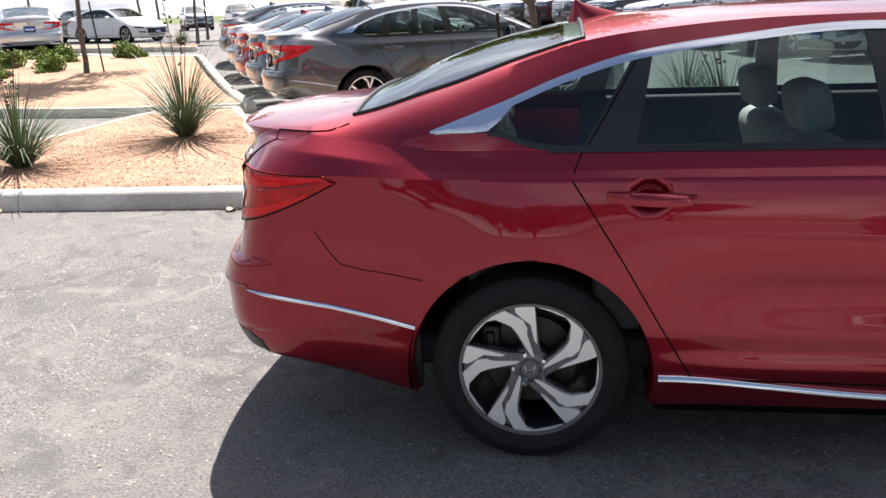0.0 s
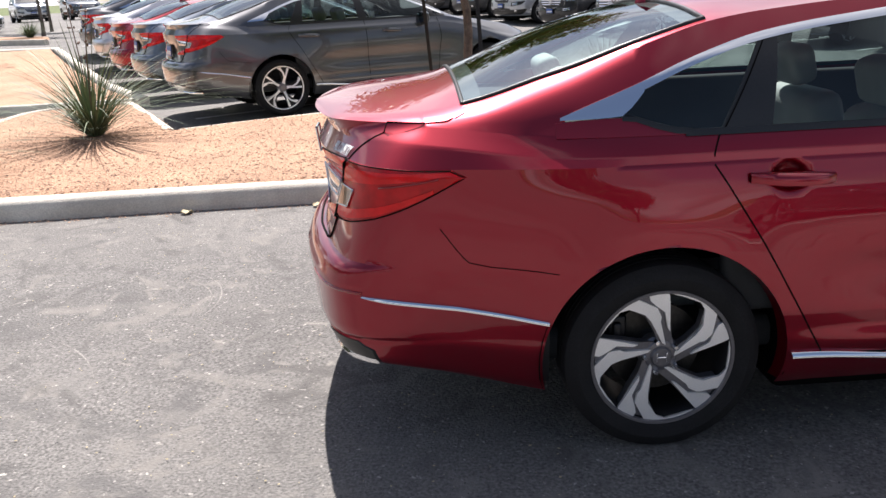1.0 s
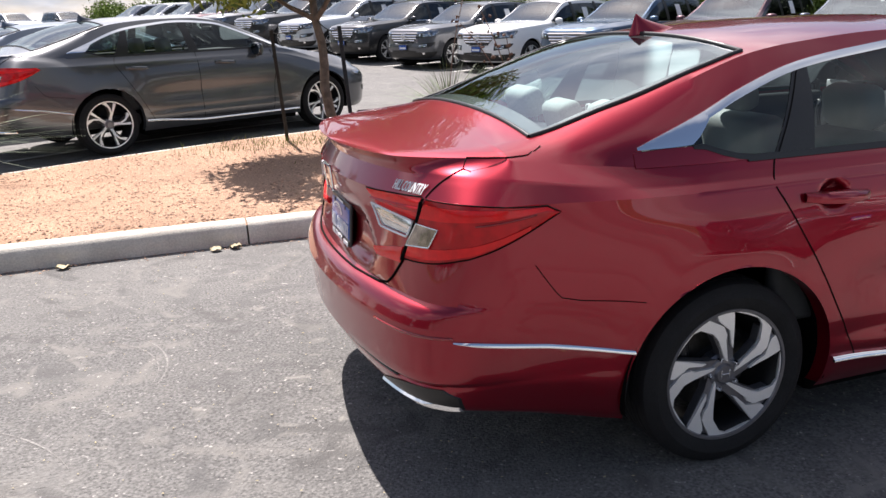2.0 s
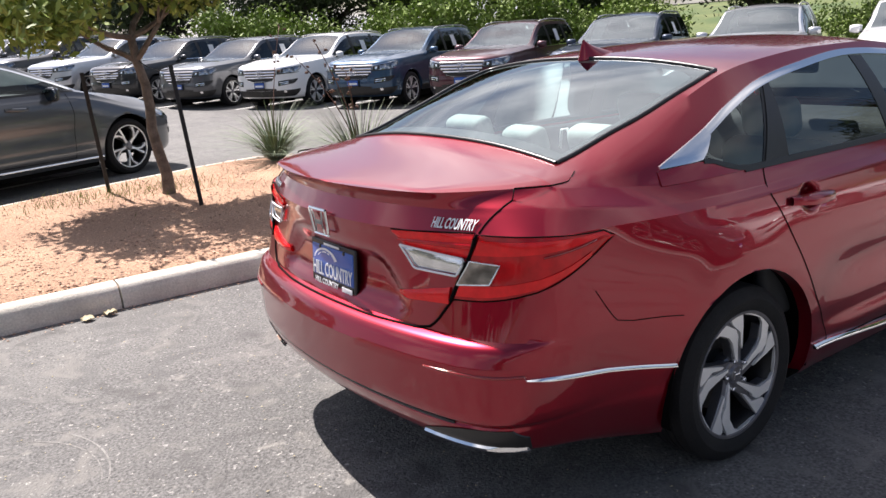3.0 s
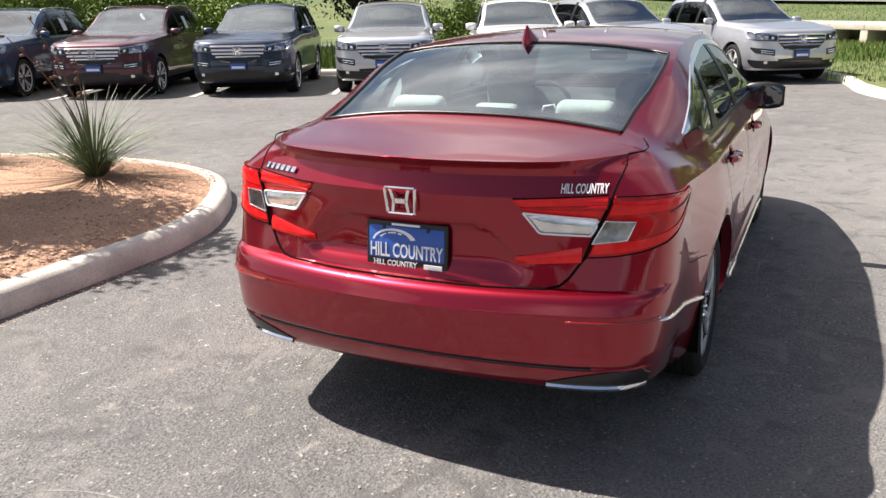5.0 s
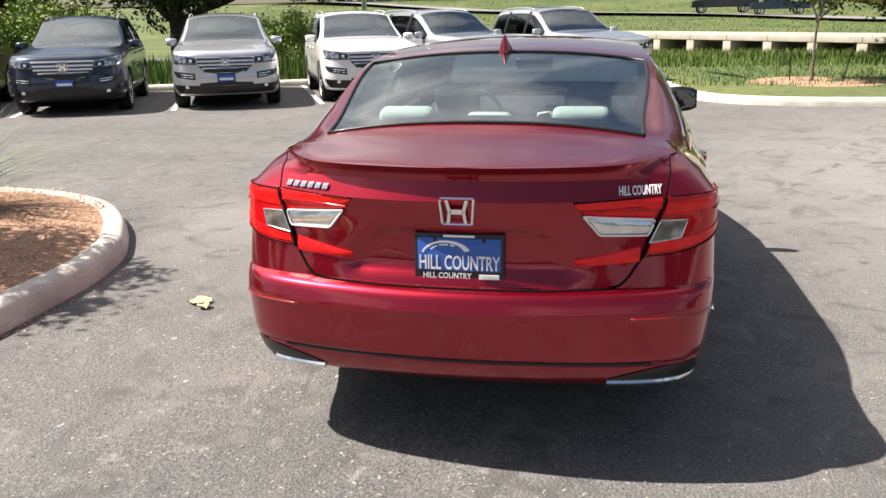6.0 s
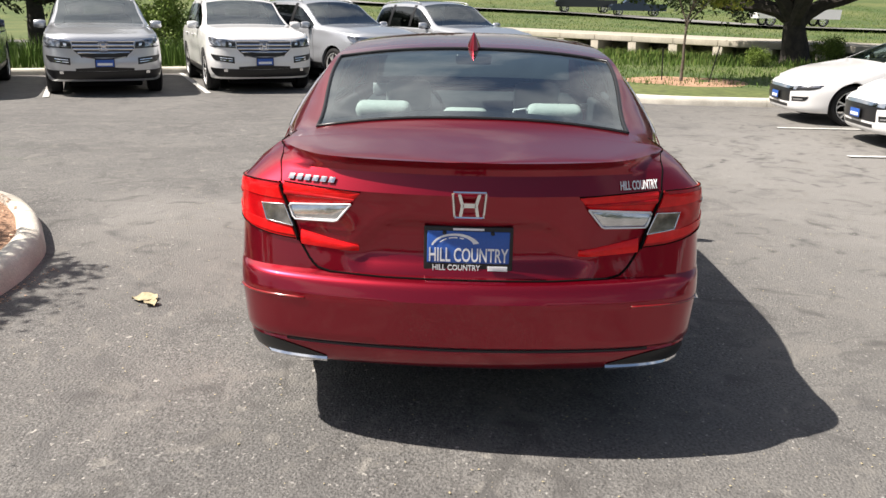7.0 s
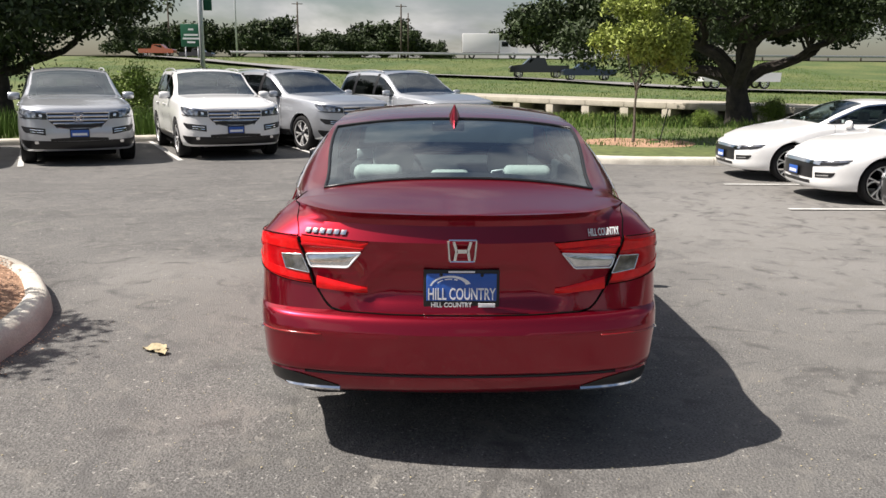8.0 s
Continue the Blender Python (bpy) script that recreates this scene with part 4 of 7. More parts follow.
def plate(parent, x, y, z, ang, tilt=0.0, scale=1.0, detail=True, front=False):
    """The dealer's blue plate in its black frame; it faces -x in its own frame."""
    m = pose(x, y, z, 0, tilt, ang)
    p = part("plate_frame", Geo().rbox(-0.006, -0.158, -0.083, 0.006, 0.158, 0.083, 0.008).mesh("plate_frame", M_TRIM, True, 40), parent, "black plate frame", m)
    part("plate", Geo().rbox(-0.009, -0.146, -0.050, 0.004, 0.146, 0.066, 0.004).mesh("plate", M_PLATEBLUE, True, 40), p, "blue dealer plate with white lettering")
    def put(g, yy, zz, name, flip=1):
        g.v = [(a - 0.0105, -b, c) for a, b, c in g.v]
        part(name, g.mesh(name, M_PRINT, False), p, "", pose(0, yy, zz))
    if detail:
        def words(text, size, zz, yy=0.0, wide=1.0):
            part("lettering", text_mesh(text, size, M_PRINT, 0.001, size * 0.012), p, "white lettering", Matrix.Translation((-0.0105, yy, zz)) @ pose(0, 0, 0, 90, 0, -90) @ Matrix.Diagonal((wide, 1, 1, 1)))
        words("HILL COUNTRY", 0.070, -0.022, 0, 0.57)
        words("HILL COUNTRY", 0.028, -0.0665, 0.042, 0.86)
        put(Geo().rbox(-0.001, -0.035, -0.0085, 0.001, 0.035, 0.0085, 0.0008), -0.105, -0.067, "lettering")
        put(Geo().rbox(-0.001, -0.055, -0.004, 0.001, 0.055, 0.004, 0.0008), 0, 0.0735, "lettering")
        g = Geo()
        for i0, i1, r0, r1 in ((0, 21, 0.82, 1.0), (3, 7, 0.66, 0.76), (8, 12, 0.66, 0.76), (13, 15, 0.66, 0.76)):
            rows = []
            for i in range(i0, i1 + 1):
                a = math.radians(170 - 150 * i / 21)
                w = 0.35 + 0.65 * i / 21
                rows.append([Vector((-0.0105, 0.045 - 0.088 * q * math.cos(a), 0.006 + 0.052 * q * math.sin(a))) for q in (r1 - (r1 - r0) * w * 1.3, r1)])
            g.grid(rows)
        part("emblem", g.mesh("emblem", M_PRINT, False), p)
        for yy in (-0.085, 0.085):
            part("plate_bolt", Geo().lathe([(0.0, -0.012), (0.006, -0.012), (0.008, -0.008), (0.008, 0.0)], 10, pose(0, yy, 0.060, 0, 0, -90)).mesh("plate_bolt", M_TRIM), p)
    else:
        put(Geo().box(-0.001, -0.12, -0.03, 0.001, 0.12, 0.012), 0, 0, "lettering")
    return p


def emblem(parent, m, w=0.115, h=0.092):
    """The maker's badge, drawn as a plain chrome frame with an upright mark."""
    g = Geo()
    o = [(-0.5, 0.5), (0.5, 0.5), (0.44, -0.5), (-0.44, -0.5)]
    ring = along(o + [o[0]], 40)
    g.tube([(0, a * w, b * h) for a, b in ring], 0.0055, 6, False)
    for s in (-1, 1):
        g.grid([[Vector((-0.004, s * w * a, h * b)), Vector((-0.004, s * w * (a + d), h * b))] for a, b, d in ((0.25, 0.44, 0.10), (0.155, 0.0, 0.10), (0.215, -0.44, 0.09))], flip=s > 0)
    g.grid([[Vector((-0.004, w * a, h * 0.09)), Vector((-0.004, w * a, -h * 0.09))] for a in np.linspace(-0.2, 0.2, 5)])
    part("badge", g.mesh("badge", M_CHROME, True, 40), parent, "chrome badge", m)


def tail_lamps(parent, sh, hero):
    for s in (-1, 1):
        def patch(name, mat, y0, y1, lo, hi, off=0.004, label="", n=14, up=None):
            rows = []
            for i in range(n + 1):
                y = y0 + (y1 - y0) * i / n
                f = i / n
                zl, zh = lo(f), hi(f)
                rows.append([sh.rear_y(y, zl + (zh - zl) * k / 6, off + 0.004 * math.sin(math.pi * k / 6), s) for k in range(7)])
            g = Geo().sheet(rows, 0.016, (-1, 0, 0))
            return part(name, g.mesh(name, mat, True, 50), up or parent, label)
        line = lambda a, b: (lambda f: a + (b - a) * f)
        inner = patch("boot_tail_lamp", M_LAMPRED, 0.385, 0.674, lambda f: 0.974 - 0.046 * min(1, f * 6) - 0.008 * f, line(0.979, 0.992), label="red lamp bar on the boot lid")
        patch("light_guide", M_LAMPMID, 0.405, 0.670, lambda f: 0.948 - 0.002 * f, line(0.955, 0.966), 0.009, "deep red light guide", up=inner)
        lens = patch("reversing_lamp", M_LAMPWHITE, 0.420, 0.646, lambda f: 0.929 - 0.058 * min(1, f * 4.3), line(0.932, 0.918), 0.008, "clear reversing lamp", up=inner)
        if hero:
            rim = along([(0.415, 0.936), (0.470, 0.870), (0.630, 0.866), (0.650, 0.918), (0.415, 0.936)], 40)
            part("lens_rim", Geo().tube([sh.rear_y(y, z, 0.014, s) for y, z in rim], 0.0035, 6, False).mesh("lens_rim", M_PRINT, True), lens, "pale lens rim")
        patch("lamp_foot", M_LAMPRED, 0.394, 0.606, line(0.763, 0.778), line(0.785, 0.828), 0.006, label="", up=inner)
        # the lamp on the wing wraps round the corner to a point
        rows = []
        path = [("y", t) for t in np.linspace(0, 1, 9)] + [("s", t) for t in np.linspace(0.04, 1.0, 13)] + [("x", x) for x in (-0.64, -0.618)]
        nn = len(path)

        def spot(k, t, z, o):
            """A point of the lamp: its inner edge leans with the lid's gap."""
            if k == "y":
                return sh.rear_y((1 - t) * (0.622 + 0.37 * (z - 0.79)) + t * 0.995 * sh.rear_shape(z)[1] * 0.5 ** (1 / sh.rear_shape(z)[2]), z, o, s)
            return sh.around(k, t, z, o, s) if k != "x" else sh.side(t, z, o, s)
        for i, (k, t) in enumerate(path):
            p = spot(k, t, 0.9, 0)
            hi = 0.992 - 0.014 * smooth01((p.x + 0.92) / 0.24) - 0.022 * smooth01((p.x + 0.665) / 0.047)
            lo = 0.795 + 0.042 * smooth01((p.x + 1.0) / 0.14) + 0.117 * min(1.0, max(0.0, (p.x + 0.88) / 0.262)) ** 1.15
            hi = max(hi, lo + 0.002)
            rows.append([spot(k, t, lo + (hi - lo) * q / 8, 0.006 + 0.005 * math.sin(math.pi * q / 8)) for q in range(9)])
        g = Geo().sheet(rows, 0.02, (-0.6, 0.8 * s, 0))
        wing = part("tail_lamp", g.mesh("tail_lamp", M_LAMPMID, True, 50), parent, "red wrap-round tail lamp")

        def band(a, b, i0, i1, name, mt, label):
            """A strip between two shares of the lamp's height, lifted off its face."""
            out = Vector((-0.55, 0.83 * s, 0)) * 0.0035
            rws = []
            for i in range(i0, i1):
                r = rows[i]
                pick = lambda t: Vector(r[min(7, int(t * 8))]).lerp(Vector(r[min(7, int(t * 8)) + 1]), t * 8 - min(7, int(t * 8)))
                rws.append([pick(a + (b - a) * q / 3) + out for q in range(4)])
            part(name, Geo().sheet(rws, 0.003, (-0.6, 0.8 * s, 0)).mesh(name, mt, True, 50), wing, label)
        band(0.70, 0.92, 0, nn - 1, "light_guide", M_LAMPRED, "bright red upper light guide")
        band(0.06, 0.24, 0, nn - 5, "light_guide", M_LAMPRED, "bright red lower light guide")
        g = Geo()
        rr = []
        for i in range(7):
            f = i / 6
            rr.append([sh.rear_y(0.634 + 0.103 * f + (0.034 - 0.014 * f) * q / 5, 0.841 + 0.012 * f + (0.073 - 0.016 * f) * q / 5, 0.0145, s) for q in range(6)])
        part("indicator_lamp", g.sheet(rr, 0.004, (-0.8, 0.6 * s, 0)).mesh("indicator_lamp", M_LAMPSMOKE, True, 50), wing, "clear indicator lens")
        if hero:
            loop = [r[0] for r in rr] + [p for p in rr[-1][1:]] + [r[-1] for r in rr[::-1][1:]] + [p for p in rr[0][::-1][1:]]
            part("lens_rim", Geo().tube(loop, 0.0028, 5, False).mesh("lens_rim", M_LAMPWHITE), wing, "pale lens rim")
        if hero:
            g = Geo()
            for r in (5,):
                g.tube([row[r] + Vector((-0.002, s * 0.003, 0)) for row in rows[9:nn - 4]], 0.0028, 5)
            part("light_guide", g.mesh("light_guide", M_LAMPDEEP_CREASE), wing, "dark red light guide")
            # dark outline round the lamp
            edge = [r[-1] for r in rows] + [r[0] for r in rows[::-1]]
            g = Geo().tube([p + Vector((-0.001, s * 0.002, 0)) for p in edge], 0.0024, 5)
            part("lamp_seal", g.mesh("lamp_seal", M_GAP), wing, "black lamp seal")
            e2 = [sh.rear_y(0.383 + 0.292 * i / 16, 0.982 + 0.014 * i / 16, 0.005, s) for i in range(17)]
            part("lamp_seal", Geo().tube(e2, 0.0024, 5).mesh("lamp_seal", M_GAP), inner, "black lamp seal")


def head_lamps(parent, sh, y0, y1, lo, hi, mat=None, name="headlamp", off=0.004, depth=0.02, label="", wrap=0.0):
    for s in (-1, 1):
        rows = []
        for i in range(1, 9 if wrap else 1):
            t, f = 1 - wrap * i / 8, 1 + 0.6 * i / 8
            a, b = lo(f) + (hi(f) - lo(f)) * 0.75 * (i / 8) ** 2, hi(f)
            rows.insert(0, [sh.around("t", t, a + (b - a) * q / 4, off, s) for q in range(5)])
        ahead = []
        for i in range(13):
            f = i / 12
            y = y0 + (y1 - y0) * f
            ahead.append([sh.front_y(y, lo(f) + (hi(f) - lo(f)) * q / 4, off, s) for q in range(5)])
        rows = ahead + rows[::-1]
        part(name, Geo().sheet(rows, depth, (1, 0, 0)).mesh(name, mat or M_HEADLAMP, True, 50), parent, label)


def sedan(mat, m, label, hero=False, style="sport", group="", rim_turns=(0, 40, 25, 55)):
    top = tagged(new("sedan"), label, "car", group)
    top.empty_display_size = 0.2
    top.matrix_basis = m
    sh = Shell(SEDAN, hero)
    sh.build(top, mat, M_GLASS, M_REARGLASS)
    sh.liners(top)
    add_wheels(top, sh, style, 0.795, rim_turns, hero)
    cabin(top, sh, True, M_SEAT if hero else M_CABIN)
    tail_lamps(top, sh, hero)
    # chrome line over the windows, and the wedge at its rear
    xs = np.linspace(-0.06, 2.18, 40)
    sh.strip("window_chrome", M_CHROME, top, [(x, sh.hz(x) - 0.012) for x in xs], [(x, sh.hz(x) + 0.012) for x in xs], 0.006, 0.012)
    xs = [-0.315, -0.28, -0.24, -0.2, -0.16, -0.13, -0.10, -0.08, -0.055]
    lo = [1.098, 1.099, 1.10, 1.101, 1.103, 1.106, 1.128, 1.148, 1.174]
    sh.strip("window_chrome", M_CHROME, top, list(zip(xs, lo)), [(x, max(sh.hz(x) + 0.012, z + 0.004)) for x, z in zip(xs, lo)], 0.006, 0.012)
    xs = [-0.33, -0.25, -0.15, -0.10, -0.04, 0.02, 0.06]
    sh.strip("quarter_panel", mat, top, [(x, 1.046) for x in xs], list(zip(xs, (1.090, 1.097, 1.100, 1.098, 1.075, 1.058, 1.05))), 0.0035, 0.006)
    xs = [-0.13, -0.09, -0.03, 0.03, 0.08]
    sh.strip("window_seal", M_TRIM, top, list(zip(xs, (1.092, 1.088, 1.066, 1.050, 1.044))), list(zip(xs, (1.104, 1.104, 1.084, 1.068, 1.062))), 0.006, 0.008)
    xs = np.linspace(0.06, 2.22, 40)
    sh.strip("window_seal", M_TRIM, top, [(x, 1.040) for x in xs], [(x, 1.060) for x in xs], 0.005, 0.008)
    # black pillars between the windows
    zz = np.linspace(0, 1, 8)
    sh.strip("pillar_cover", M_TRIM, top, [(0.165 + 0.155 * f, 1.05 + 0.265 * f) for f in zz], [(0.325 + 0.055 * f, 1.05 + 0.272 * f) for f in zz], 0.003, 0.006)
    sh.strip("pillar_cover", M_TRIM, top, [(1.04 - 0.03 * f, 1.05 + 0.32 * f) for f in zz], [(1.15 - 0.05 * f, 1.05 + 0.315 * f) for f in zz], 0.003, 0.006)
    sh.strip("pillar_cover", M_TRIM, top, [(2.0, 1.05 + 0.10 * f) for f in zz], [(2.06, 1.05 + 0.08 * f) for f in zz], 0.003, 0.006)
    for s in (-1, 1):
        if hero:
            # fine dark line inside the wide pillar
            sh.seam(top, [sh.side(0.175 + 0.165 * f, 1.05 + 0.272 * f, 0.0045, s) for f in zz], 0.005)
        door = along([(0.165, 1.045), (0.13, 0.965), (0.16, 0.92), (0.29, 0.71), (0.455, 0.42), (0.51, 0.325)], 26)
        sh.seam(top, [sh.side(x, z, 0.0015, s) for x, z in door], 0.005)
        sh.seam(top, [sh.side(1.10 + 0.01 * f, 1.04 - 0.74 * f, 0.0015, s) for f in np.linspace(0, 1, 16)], 0.007)
        sh.seam(top, [sh.side(2.12 - 0.1 * abs(f - 0.3), 1.02 - 0.72 * f, 0.0015, s) for f in np.linspace(0, 1, 16)], 0.007)
        sh.seam(top, [sh.side(0.51 + 1.55 * f, 0.325 - 0.02 * f, 0.0015, s) for f in np.linspace(0, 1, 22)], 0.006)
        # bumper seam behind the wheel
        bs = along([(-0.70, 0.80), (-0.655, 0.735), (-0.62, 0.69), (-0.55, 0.672), (-0.42, 0.655), (-0.34, 0.642)], 18)
        sh.seam(top, [sh.side(x, z, 0.0012, s) for x, z in bs], 0.003)
        # flank handles in their scoops
        for hx in (0.238, 1.318):
            rows = []
            ya, yb = sh.side(hx - 0.02, 0.913, 0, 1).y, sh.side(hx + 0.28, 0.913, 0, 1).y
            for i in range(15):
                f = i / 14
                x = hx + 0.262 * f
                o = 0.014 + 0.034 * math.sin(math.pi * f) ** 0.5
                h = 0.015 + 0.006 * math.sin(math.pi * f)
                rows.append([Vector((x, s * (ya + (yb - ya) * f + o * do - 0.10 * h * dz), 0.916 - 0.012 * f + h * dz)) for dz, do in ((-1, 0.35), (-0.85, 0.95), (0, 1.08), (0.85, 0.95), (1, 0.35), (0.6, 0.1), (-0.6, 0.1))])
            part("door_handle", Geo().grid(rows, close_v=True).mesh("door_handle", mat, True, 60), top, "painted pull handle")
        # bumper strip, sill strip
    xs = np.linspace(-0.9, -0.365, 16)
    for s in (-1, 1):
        rows = []
        for i in range(14):
            t = 0.12 + 0.88 * i / 13
            zc_ = 0.592 - 0.052 * t
            rows.append([sh.around("s", t, zc_ - 0.007 * min(1, i / 4 + 0.2), 0.010, s), sh.around("s", t, zc_ - 0.002, 0.010, s), sh.around("s", t, zc_ + 0.005 * min(1, i / 4 + 0.2), 0.004, s)])
        for x in np.linspace(-0.64, -0.372, 8):
            zc_ = 0.540 - 0.060 * (x + 0.66) / 0.29
            rows.append([sh.side(x, zc_ - 0.007, 0.010, s), sh.side(x, zc_ - 0.002, 0.010, s), sh.side(x, zc_ + 0.005, 0.004, s)])
        g = Geo().sheet(rows, 0.01, (0, s, 0))
        part("bumper_strip", g.mesh("bumper_strip", M_CHROME, True, 50), top, "thin chrome bumper strip")
        # the crease that carries the strip on round the rear corner
        g = Geo().tube([sh.around("r", t, 0.600 - 0.008 * (t - 0.7), 0.001, s) for t in np.linspace(0.70, 1.0, 10)] + [sh.around("s", t, 0.598 - 0.02 * t, 0.001, s) for t in (0.03, 0.08, 0.12)], 0.005, 6)
        # the crease's shade is put into the tube's darker colour
        part("bumper_crease", g.mesh("bumper_crease", M_LAMPDEEP_CREASE if mat == M_RED else M_TRIM), top)
    xs = np.linspace(0.405, 2.42, 30)
    base = lambda x: 0.330 - 0.058 * smooth01((x - 0.4) / 0.8)
    for s in (-1, 1):
        rows = [[sh.side(x, base(x) - 0.009, 0.022, s), sh.side(x, base(x) - 0.002, 0.021, s), sh.side(x, base(x) + 0.008, 0.008, s)] for x in xs]
        part("sill_strip", Geo().sheet(rows, 0.014, (0, s, 0)).mesh("sill_strip", M_CHROME, True, 60), top, "chrome sill strip")
    # black valance ends with chrome blades low on the rear bumper
    for s in (-1, 1):
        rows = []
        pts = [("r", t) for t in np.linspace(0.645, 1.0, 10)] + [("s", t) for t in (0.05, 0.12)]
        for i, (k, t) in enumerate(pts):
            f = i / (len(pts) - 1)
            lo, hi = 0.345 - 0.004 * f, 0.362 + 0.056 * math.sin(min(1, f * 1.5) * math.pi / 2) - 0.03 * smooth01((f - 0.8) / 0.2)
            rows.append([sh.around(k, t, lo + (hi - lo) * q / 4, 0.004, s) for q in range(5)])
        part("valance_insert", Geo().sheet(rows, 0.012, (-1, 0, 0)).mesh("valance_insert", M_TRIM, True, 50), top, "black lower bumper insert")
        g = Geo().sheet([[r[0] + Vector((-0.008, 0, -0.006)), r[0] + Vector((-0.014, 0, 0.004)), r[0] + Vector((-0.008, 0, 0.014))] for r in rows], 0.01, (-1, 0, 0))
        part("valance_blade", g.mesh("valance_blade", M_CHROME, True, 50), top, "chrome lower blade")
        # mud guard
        g = Geo().sheet([[sh.side(-0.405 + 0.02 * k, z, -0.02 if k == 0 else -0.03, s) for k in range(3)] for z in np.linspace(0.245, 0.46, 6)], 0.02, (0, s, 0))
        part("mud_guard", g.mesh("mud_guard", M_TRIM, True, 50), top)
    # boot lid gaps: along the sides of the deck, down past the lamps and along the foot
    for s in (-1, 1):
        ln = [sh.over(x, s * y, 0.0012) for x, y in along([(-0.60, 0.70), (-0.66, 0.735), (-0.73, 0.735), (-0.79, 0.722), (-0.845, 0.70)], 16)]
        sh.seam(top, ln, 0.006)
        ln = [sh.rear_y(y, z, 0.0005, s) for y, z in along([(0.688, 0.994), (0.698, 1.03), (0.702, 1.075)], 8)] + [sh.over(-0.845, s * 0.70, 0.001)]
        part("lid_gap", Geo().tube(ln, 0.003, 5).mesh("lid_gap", M_GAP), top)
        ln = [sh.rear_y(y, z, 0.009, s) for y, z in along([(0.688, 0.994), (0.672, 0.95), (0.642, 0.87), (0.614, 0.79)], 16)]
        g = Geo().tube(ln, 0.006, 6)
        part("lid_gap", g.mesh("lid_gap", M_GAP), top)
        ln = [sh.rear_y(y, z, 0.001, s) for y, z in along([(0.614, 0.79), (0.575, 0.73), (0.548, 0.700), (0.50, 0.688), (0.3, 0.684), (0.0, 0.684)], 28)]
        part("lid_gap", Geo().tube(ln, 0.0045, 6).mesh("lid_gap", M_GAP), top)
    # groove over the lower bumper lip
    ln = [sh.rear_y(abs(y), 0.427, 0.002, -1 if y < 0 else 1) for y in np.linspace(-0.66, 0.66, 41)]
    part("bumper_groove", Geo().tube(ln, 0.006, 6).mesh("bumper_groove", M_TRIM), top)
    # roof fin, small washer mark on the deck
    rows = []
    for i in range(9):
        f = i / 8
        h = 0.082 * (1 - f) ** 1.25
        w = 0.026 * (1 - h / 0.10) + 0.002
        rows.append([])
        x0, x1 = 0.125 + 0.03 * f, 0.36 - 0.19 * f ** 0.8
        for a in np.linspace(0, 2 * math.pi, 15)[:-1]:
            ca, sa = math.cos(a), math.sin(a)
            x = (x0 + x1) / 2 + (x1 - x0) / 2 * ca
            ww = (0.034 * (1 - f) ** 0.9 + 0.003) * (1.0 if ca < 0 else 1 - 0.75 * ca)
            z = sh.over(min(max(x, 0.0), 1.0), 0.0).z
            rows[-1].append(Vector((x, ww * sa, z - 0.006 + 0.085 * f * (1.0 - 0.15 * max(0, ca)))))
    g = Geo().grid(rows, close_v=True)
    g.f.append(tuple(range(8 * 14 + 13, 8 * 14 - 1, -1)))
    part("roof_fin", g.mesh("roof_fin", mat, True, 50), top, "body-coloured shark-fin aerial")
    mirror_pair(top, sh, 1.83, 1.03, 0.80, M_TRIM if hero else mat, 1.08)
    # edge of the rear glass
    def rim_line(x0, x1):
        ky_of = lambda x: 1 - sh.glass_edge(x)
        pts = [sh.over(x0, y, 0.002) for y in np.linspace(-1, 1, 17) * (sh.yt(x0) * ky_of(x0))]
        pts += [sh.over(x, sh.yt(x) * ky_of(x), 0.002) for x in np.linspace(x0, x1, 14)[1:]]
        pts += [sh.over(x1, y, 0.002) for y in np.linspace(1, -1, 15)[1:] * (sh.yt(x1) * ky_of(x1))]
        pts += [sh.over(x, -sh.yt(x) * ky_of(x), 0.002) for x in np.linspace(x1, x0, 14)[1:]]
        return pts
    part("glass_seal", Geo().tube(rim_line(-0.60, 0.17), 0.008, 6, False).mesh("glass_seal", M_TRIM), top, "black glass seal")
    g = Geo().grid([[sh.over(x, y, -0.004) for y in np.linspace(-0.61, 0.61, 15)] for x in (-0.60, -0.57, -0.535)])
    part("glass_border", g.mesh("glass_border", M_TRIM), top, "black glass border")
    for s in (-1, 1):
        g = Geo().grid([[sh.over(x, s * sh.yt(x) * (1 - sh.glass_edge(x) - k), -0.004) for k in (0.0, 0.03, 0.055)] for x in np.linspace(-0.6, 0.17, 10)])
        part("glass_border", g.mesh("glass_border", M_TRIM), top)
    g = Geo().grid([[sh.over(x, y, -0.004) for y in np.linspace(-0.62, 0.62, 15)] for x in (0.11, 0.14, 0.17)])
    part("glass_border", g.mesh("glass_border", M_TRIM), top)
    emblem(top, Matrix.Translation(sh.rear_y(0.0, 0.956, 0.016, 1)) @ pose(0, 0, 0, 0, -6, 0))
    plate(top, -1.090 if hero else -1.10, 0, 0.787, 0, 4, 1.0, hero)
    if hero:
        def word_on_lid(me, y, z, label):
            s = 1 if y > 0 else -1
            for v in me.vertices:
                yy = y - v.co.x
                v.co = sh.rear_y(abs(yy), z + v.co.y, 0.006 + v.co.z, 1 if yy > 0 else -1)
            part("lettering", me, top, label)
        me = text_mesh("HILL COUNTRY", 0.040, M_PRINT, 0.001, 0.0005)
        for v in me.vertices:
            v.co.x *= 0.50
        word_on_lid(me, -0.602, 1.014, "white dealer sticker")
        g = Geo()
